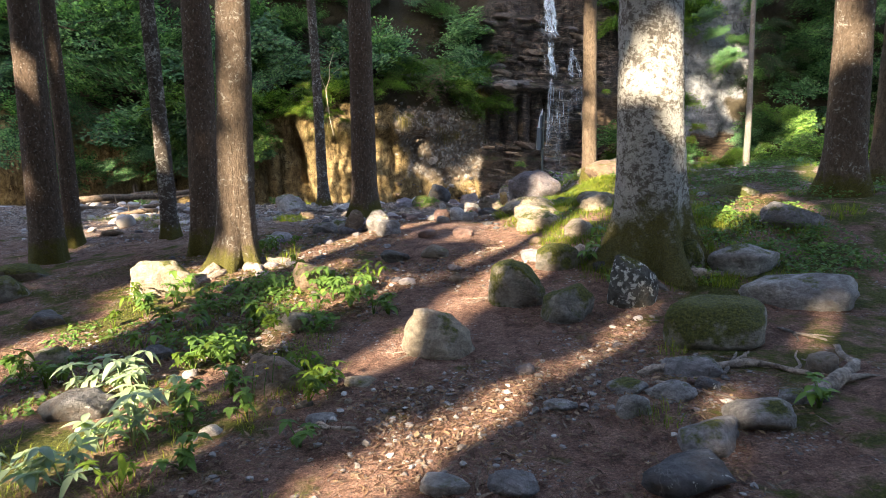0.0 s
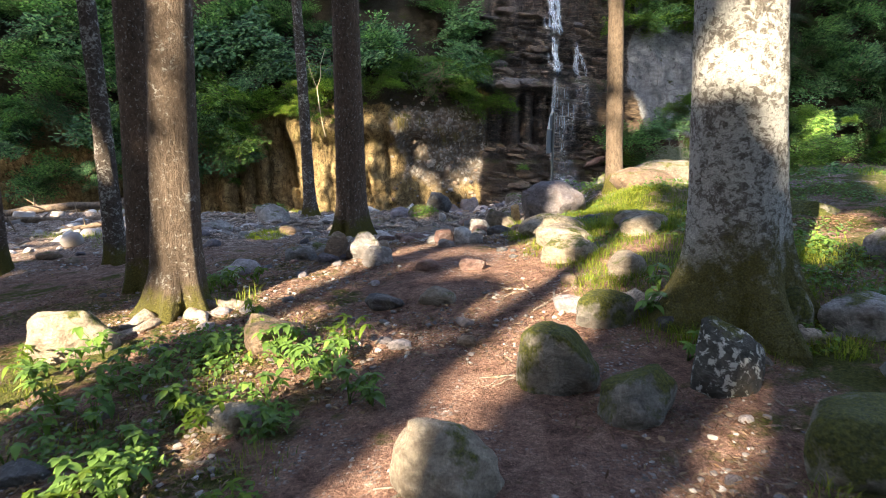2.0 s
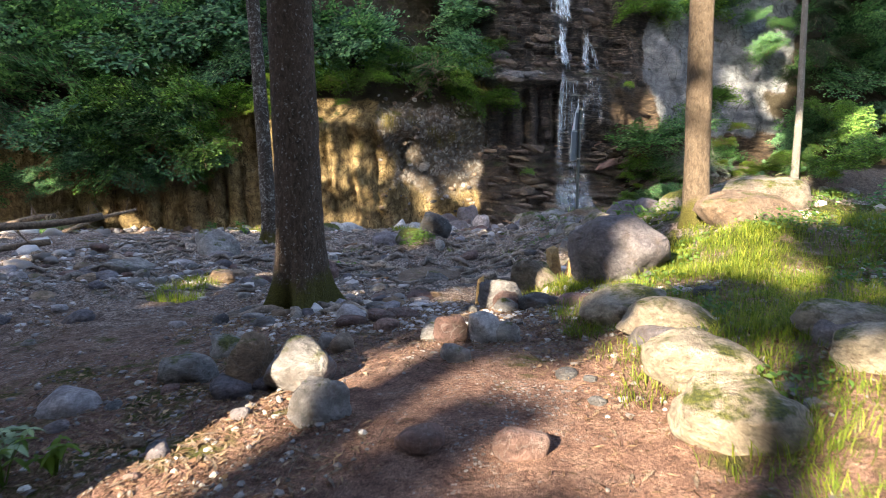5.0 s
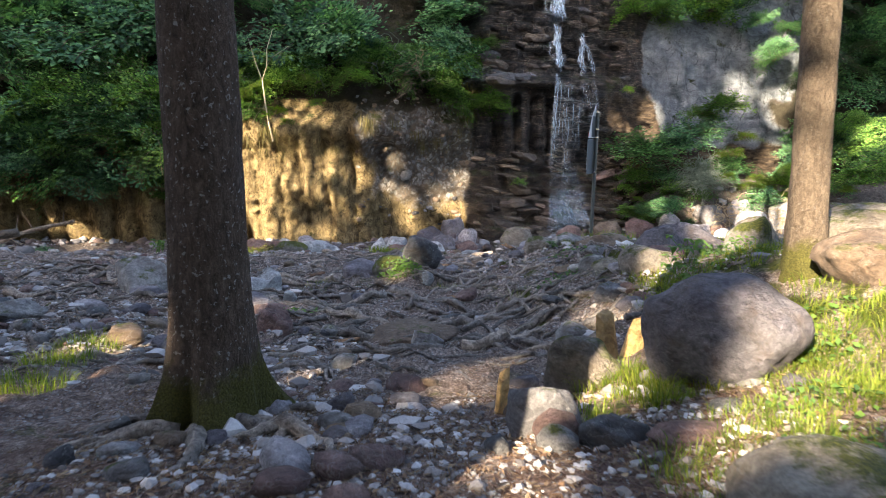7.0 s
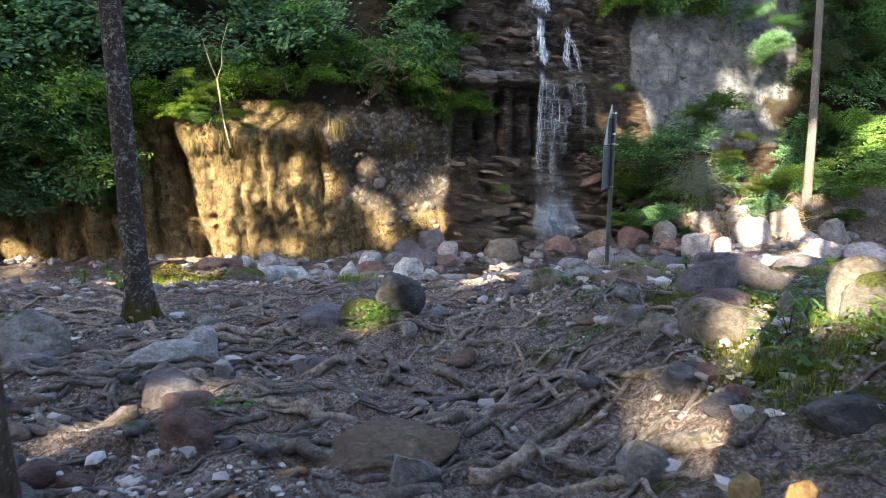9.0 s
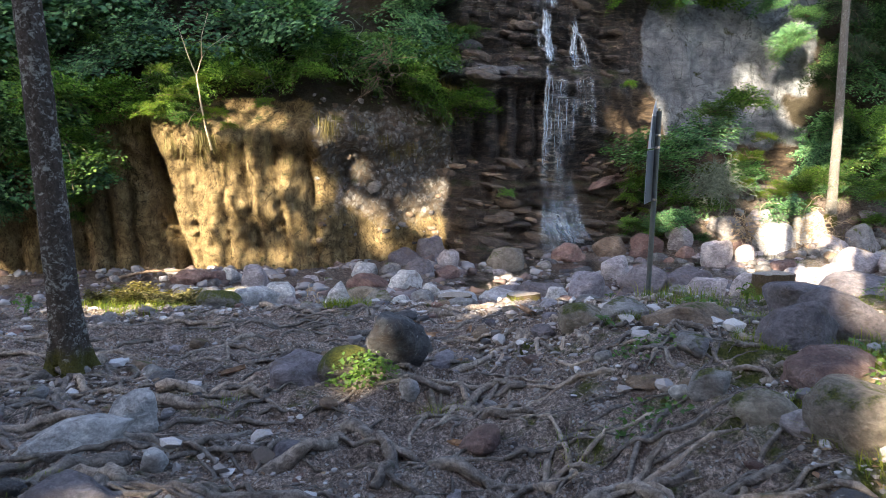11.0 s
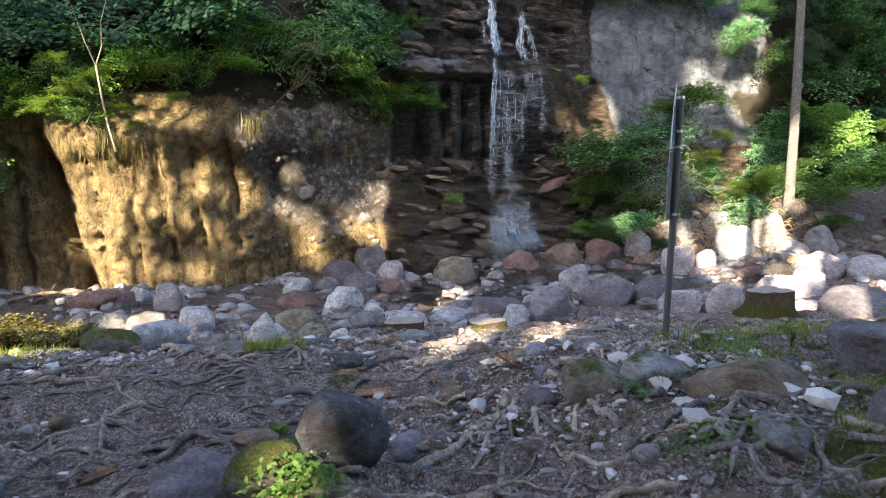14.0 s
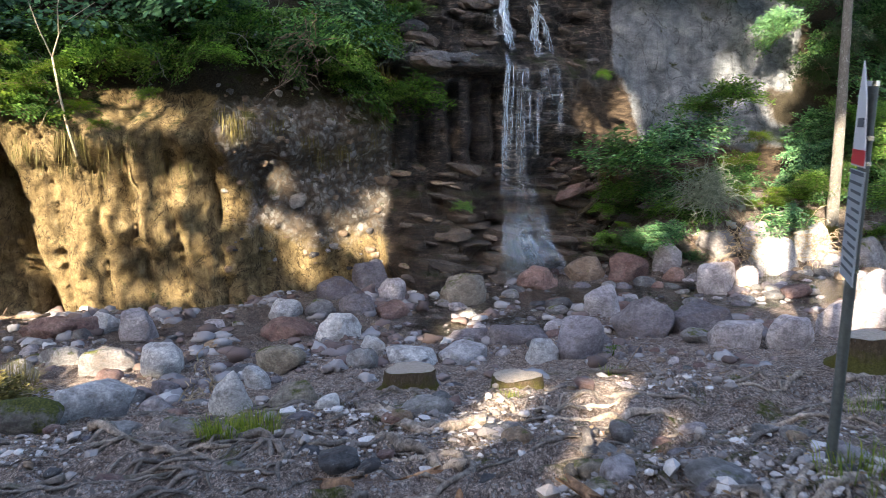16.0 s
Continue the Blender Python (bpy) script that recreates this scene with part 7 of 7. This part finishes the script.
def leaf_mesh(key, material, length, width, droop):
    if key not in LEAVES:
        v, f = leaf_blade(length, width, droop)
        me = bpy.data.meshes.new("leaf")
        me.from_pydata(v.tolist(), [], f)
        me.polygons.foreach_set("use_smooth", np.ones(len(me.polygons), bool))
        me.materials.append(material)
        LEAVES[key] = me
    return LEAVES[key]


def plant(x, y, size, kind, seed, label):
    """Stems with whorls of pointed leaves."""
    g = np.random.default_rng(seed)
    top = empty("woodland_plant", at_ground(x, y, -0.01))
    mat = LEAF_SILVER if kind == "silver" else LEAF_BRIGHT if kind == "bright" else LEAF_PLANT
    meshes = [leaf_mesh((kind, i), mat, 0.14 * (1, 0.8, 1.2)[i], (0.075 if kind == "green" else 0.052) * (1, 1.1, 1.15)[i], (0.25, 0.4, 0.55)[i]) for i in range(3)]
    for s in range(int(g.integers(4, 8))):
        a, out, h = g.random() * 6.28, g.uniform(0.05, 0.6) * size, size * g.uniform(0.35, 0.95)
        tip = np.array([math.cos(a) * out, math.sin(a) * out, h])
        link_mesh("stem", *tube([(0, 0, 0), tip * (0.35, 0.35, 0.55), tip], (0.005, 0.004, 0.003), 5), mat, top)
        for level in (1.0, 0.6) if h > 0.2 else (1.0,):
            spin = g.random() * 6.28
            count = int(g.integers(5, 8)) if level == 1.0 else 3
            for i in range(count):
                ob = new("leaf", meshes[int(g.integers(3))])
                ob.parent = top
                q = tip * (level, level, level)
                sc = g.uniform(0.5, 1.1) * (0.6 + size) * (1.0 if kind == "silver" else 0.72)
                ob.matrix_basis = pose(*q, 0, g.uniform(-25, 25), math.degrees(spin + i * 6.28 / count) + g.uniform(-12, 12)) @ Matrix.Diagonal((sc, sc, sc, 1))
    tagged(top, label, "plant", "plants beside the path")


plant(-1.92, 4.12, 0.38, "silver", 1, "silvery green plant with whorls of pointed leaves")
plant(-2.40, 5.03, 0.34, "silver", 2, "silvery green plant with whorls of pointed leaves")
plant(-2.13, 3.68, 0.34, "silver", 3, "silvery green plant with whorls of pointed leaves")
plant(-2.01, 4.64, 0.30, "silver", 4, "silvery green plant with whorls of pointed leaves")
plant(-2.28, 3.65, 0.30, "silver", 5, "silvery green plant with whorls of pointed leaves")
plant(-3.40, 5.45, 0.30, "bright", 6, "fresh light green plant with narrow leaves")
plant(-1.98, 5.34, 0.28, "green", 8, "green woodland plant with whorled pointed leaves")
plant(-1.86, 5.54, 0.26, "green", 9, "green woodland plant with whorled pointed leaves")
plant(-2.24, 6.25, 0.30, "green", 10, "green woodland plant with whorled pointed leaves")
plant(-2.10, 6.63, 0.30, "green", 11, "green woodland plant with whorled pointed leaves")
plant(-2.96, 6.85, 0.26, "green", 12, "green woodland plant with whorled pointed leaves")
plant(-2.74, 7.03, 0.28, "green", 13, "green woodland plant with whorled pointed leaves")
plant(-1.99, 6.82, 0.28, "green", 14, "green woodland plant with whorled pointed leaves")
plant(-0.88, 6.52, 0.32, "green", 15, "green woodland plant with whorled pointed leaves")
plant(-1.08, 6.81, 0.30, "green", 16, "green woodland plant with whorled pointed leaves")
plant(-0.75, 6.87, 0.28, "green", 17, "green woodland plant with whorled pointed leaves")
plant(-0.48, 6.20, 0.22, "green", 18, "green woodland plant with whorled pointed leaves")
plant(-1.10, 5.96, 0.22, "green", 19, "green woodland plant with whorled pointed leaves")
plant(-1.47, 6.05, 0.24, "bright", 20, "fresh light green plant with narrow leaves")
plant(-1.26, 4.34, 0.26, "green", 21, "green woodland plant with whorled pointed leaves")
plant(-0.89, 4.48, 0.26, "bright", 22, "fresh light green plant with narrow leaves")
plant(-0.83, 3.90, 0.20, "green", 23, "green woodland plant with whorled pointed leaves")
plant(-2.23, 9.34, 0.24, "bright", 24, "fresh light green plant with narrow leaves")
plant(-2.37, 9.61, 0.20, "silver", 25, "silvery green plant with whorls of pointed leaves")
plant(1.55, 7.31, 0.30, "green", 26, "green woodland plant with whorled pointed leaves")
plant(1.73, 7.73, 0.26, "green", 27, "green woodland plant with whorled pointed leaves")
plant(1.62, 6.68, 0.24, "green", 28, "green woodland plant with whorled pointed leaves")
plant(2.22, 3.92, 0.20, "green", 29, "green woodland plant with whorled pointed leaves")
plant(-3.63, 5.66, 0.25, "green", 30, "green woodland plant with whorled pointed leaves")
plant(-3.04, 5.37, 0.22, "green", 31, "green woodland plant with whorled pointed leaves")
plant(-1.71, 5.50, 0.24, "green", 32, "green woodland plant with whorled pointed leaves")
plant(-0.88, 4.79, 0.24, "bright", 33, "fresh light green plant with narrow leaves")
plant(-2.70, 7.37, 0.30, "green", 34, "green woodland plant with whorled pointed leaves")
plant(2.58, 16.05, 0.32, "green", 35, "green woodland plant with whorled pointed leaves")
plant(2.90, 16.17, 0.32, "green", 36, "green woodland plant with whorled pointed leaves")
plant(2.53, 16.21, 0.28, "green", 37, "green woodland plant with whorled pointed leaves")
plant(2.42, 15.59, 0.28, "green", 38, "green woodland plant with whorled pointed leaves")
plant(-0.67, 21.33, 0.18, "bright", 39, "fresh light green plant with narrow leaves")
plant(-0.54, 20.74, 0.18, "green", 40, "green woodland plant with whorled pointed leaves")
plant(5.16, 29.62, 0.20, "bright", 41, "fresh light green plant with narrow leaves")
plant(1.97, 20.05, 0.14, "green", 42, "green woodland plant with whorled pointed leaves")
plant(-6.01, 24.83, 0.40, "green", 43, "green woodland plant with whorled pointed leaves")
plant(-9.30, 34.24, 0.45, "green", 44, "green woodland plant with whorled pointed leaves")
plant(-4.86, 23.66, 0.40, "green", 45, "green woodland plant with whorled pointed leaves")
plant(4.00, 21.08, 0.25, "bright", 46, "fresh light green plant with narrow leaves")
plant(16.38, 42.01, 0.35, "bright", 47, "fresh light green plant with narrow leaves")
plant(5.94, 39.83, 0.28, "bright", 48, "fresh light green plant with narrow leaves")
plant(-2.10, 4.08, 0.30, "silver", 49, "silvery green plant with whorls of pointed leaves")
plant(-1.65, 4.30, 0.30, "green", 50, "green woodland plant with whorled pointed leaves")
plant(-2.48, 6.17, 0.30, "green", 51, "green woodland plant with whorled pointed leaves")
plant(-3.25, 7.25, 0.30, "bright", 52, "fresh light green plant with narrow leaves")
plant(-1.72, 6.25, 0.28, "green", 53, "green woodland plant with whorled pointed leaves")
plant(-2.36, 6.92, 0.30, "green", 54, "green woodland plant with whorled pointed leaves")
plant(-1.79, 7.18, 0.24, "green", 55, "green woodland plant with whorled pointed leaves")
plant(-0.63, 6.24, 0.26, "green", 56, "green woodland plant with whorled pointed leaves")
plant(-1.18, 6.39, 0.24, "green", 57, "green woodland plant with whorled pointed leaves")
plant(-1.51, 4.81, 0.26, "green", 58, "green woodland plant with whorled pointed leaves")
plant(-1.48, 3.75, 0.22, "green", 59, "green woodland plant with whorled pointed leaves")
plant(-1.75, 3.55, 0.24, "bright", 60, "fresh light green plant with narrow leaves")
plant(-1.17, 4.94, 0.24, "bright", 61, "fresh light green plant with narrow leaves")
plant(-0.85, 4.76, 0.20, "bright", 62, "fresh light green plant with narrow leaves")
plant(-3.12, 5.28, 0.24, "bright", 63, "fresh light green plant with narrow leaves")
plant(-2.02, 9.42, 0.22, "bright", 64, "fresh light green plant with narrow leaves")
plant(-2.59, 5.89, 0.28, "green", 65, "green woodland plant with whorled pointed leaves")
plant(-2.59, 6.48, 0.26, "bright", 66, "fresh light green plant with narrow leaves")
plant(-2.33, 6.64, 0.28, "green", 67, "green woodland plant with whorled pointed leaves")
plant(-1.84, 5.91, 0.24, "green", 68, "green woodland plant with whorled pointed leaves")
plant(-1.64, 6.26, 0.26, "green", 69, "green woodland plant with whorled pointed leaves")
plant(-1.27, 7.13, 0.28, "green", 71, "green woodland plant with whorled pointed leaves")
plant(-0.91, 6.77, 0.26, "green", 72, "green woodland plant with whorled pointed leaves")
plant(-0.75, 7.13, 0.26, "bright", 73, "fresh light green plant with narrow leaves")
plant(-1.95, 5.26, 0.26, "bright", 74, "fresh light green plant with narrow leaves")
plant(-1.73, 5.37, 0.24, "green", 75, "green woodland plant with whorled pointed leaves")
plant(-3.11, 7.07, 0.24, "green", 76, "green woodland plant with whorled pointed leaves")
plant(-3.18, 6.61, 0.24, "bright", 77, "fresh light green plant with narrow leaves")
plant(-1.04, 5.16, 0.20, "bright", 78, "fresh light green plant with narrow leaves")
plant(-0.88, 4.75, 0.22, "green", 79, "green woodland plant with whorled pointed leaves")
plant(-2.77, 5.13, 0.28, "silver", 81, "silvery green plant with whorls of pointed leaves")
plant(-2.41, 5.20, 0.28, "silver", 82, "silvery green plant with whorls of pointed leaves")
plant(-2.80, 9.41, 0.28, "bright", 83, "fresh light green plant with narrow leaves")
plant(-2.41, 9.03, 0.26, "bright", 84, "fresh light green plant with narrow leaves")
plant(-2.35, 9.30, 0.24, "green", 85, "green woodland plant with whorled pointed leaves")
plant(-1.67, 7.98, 0.20, "bright", 86, "fresh light green plant with narrow leaves")


def flower(x, y, h, seed):
    top = empty("yellow_flower", at_ground(x, y))
    link_mesh("stem", *tube([(0, 0, 0), (0.01, 0, h * 0.5), (0.03, 0.01, h)], (0.003, 0.003, 0.002), 5), LEAF_PLANT, top)
    for i in range(6):
        ob = new("petal", leaf_mesh("petal", YELLOW, 0.018, 0.012, 0.2))
        ob.parent = top
        ob.matrix_basis = pose(0.03, 0.01, h, 0, -15, i * 60)
    tagged(top, "small yellow flower on a thin stalk", "flower", "yellow flowers")


for i, (x, y) in enumerate(((-1.28, 4.55), (-1.22, 4.6), (-1.33, 4.7), (-1.2, 4.75))):
    flower(x, y, 0.2 + 0.03 * i, i)


# ---- single stones, last ----
loose_stones(150, -7, 2.2, 11.8, 24, 0.14, 0.44, 5, "")
loose_stones(280, -6, 4.2, 12.5, 26.5, 0.07, 0.30, 1, "")
loose_stones(100, -4, 4.0, 3.0, 12.5, 0.05, 0.2, 2, "")
loose_stones(45, -3.2, 2.2, 7.0, 12.8, 0.12, 0.38, 6, "")
loose_stones(300, -9, 13, 26.8, 36.5, 0.18, 0.6, 3, "")
loose_stones(160, 9, 21, 33.5, 37.6, 0.25, 0.8, 4, "")
loose_stones(90, 4.6, 11, 34.6, 38.4, 0.22, 0.75, 7, "")


# ---- ledges and stones of the rock wall, last ----
def wall_pieces(name, count, x0, x1, z0, z1, s0, s1, flat, kinds, worn, seed, tilt):
    """Broken slabs or stones that stand out of the rock face, on a few shared shapes."""
    g = np.random.default_rng(seed)
    shapes = []
    for i in range(10):
        v, f = stone_shape(1, g.uniform(0.6, 0.9), flat * g.uniform(0.7, 1.3), 800 + seed + i, 2, worn)
        me = bpy.data.meshes.new(name)
        me.from_pydata(v.tolist(), [], f)
        me.polygons.foreach_set("use_smooth", np.full(len(me.polygons), worn > 0.3))
        me.materials.append(STONES[kinds[i % len(kinds)]])
        shapes.append(me)
    for _ in range(count):
        x, z, size = g.uniform(x0, x1), g.uniform(z0, z1), s0 + (s1 - s0) * g.random() ** 2
        ob = new(name, shapes[int(g.integers(10))])
        ob.parent = CLIFF
        ob.matrix_basis = pose(x, float(cliff_surface(x, z)) + size * g.uniform(0.16, 0.36), z, g.uniform(-12, 12), tilt + g.uniform(-9, 9), g.uniform(-25, 25)) @ Matrix.Diagonal((size, size, size, 1))


wall_pieces("slab", 95, 2.0, 8.6, -2.9, 0.5, 0.5, 1.7, 0.27, ("ledge", "ledge", "ledge", "ledge", "brown"), 0.1, 1, 7)
wall_pieces("slab", 55, 2.4, 9.6, 3.4, 7.4, 0.5, 1.5, 0.3, ("ledge", "ledge", "dark", "ledge", "ledge"), 0.1, 2, 7)
wall_pieces("slab", 34, 7.6, 10.4, -2.2, 0.6, 0.5, 1.5, 0.28, ("ledge", "red", "brown", "ledge"), 0.2, 3, -22)
wall_pieces("cobble", 130, -2.6, 2.0, -2.7, 3.0, 0.08, 0.34, 0.7, ("grey", "brown", "brown", "dark", "grey"), 0.4, 4, 0)
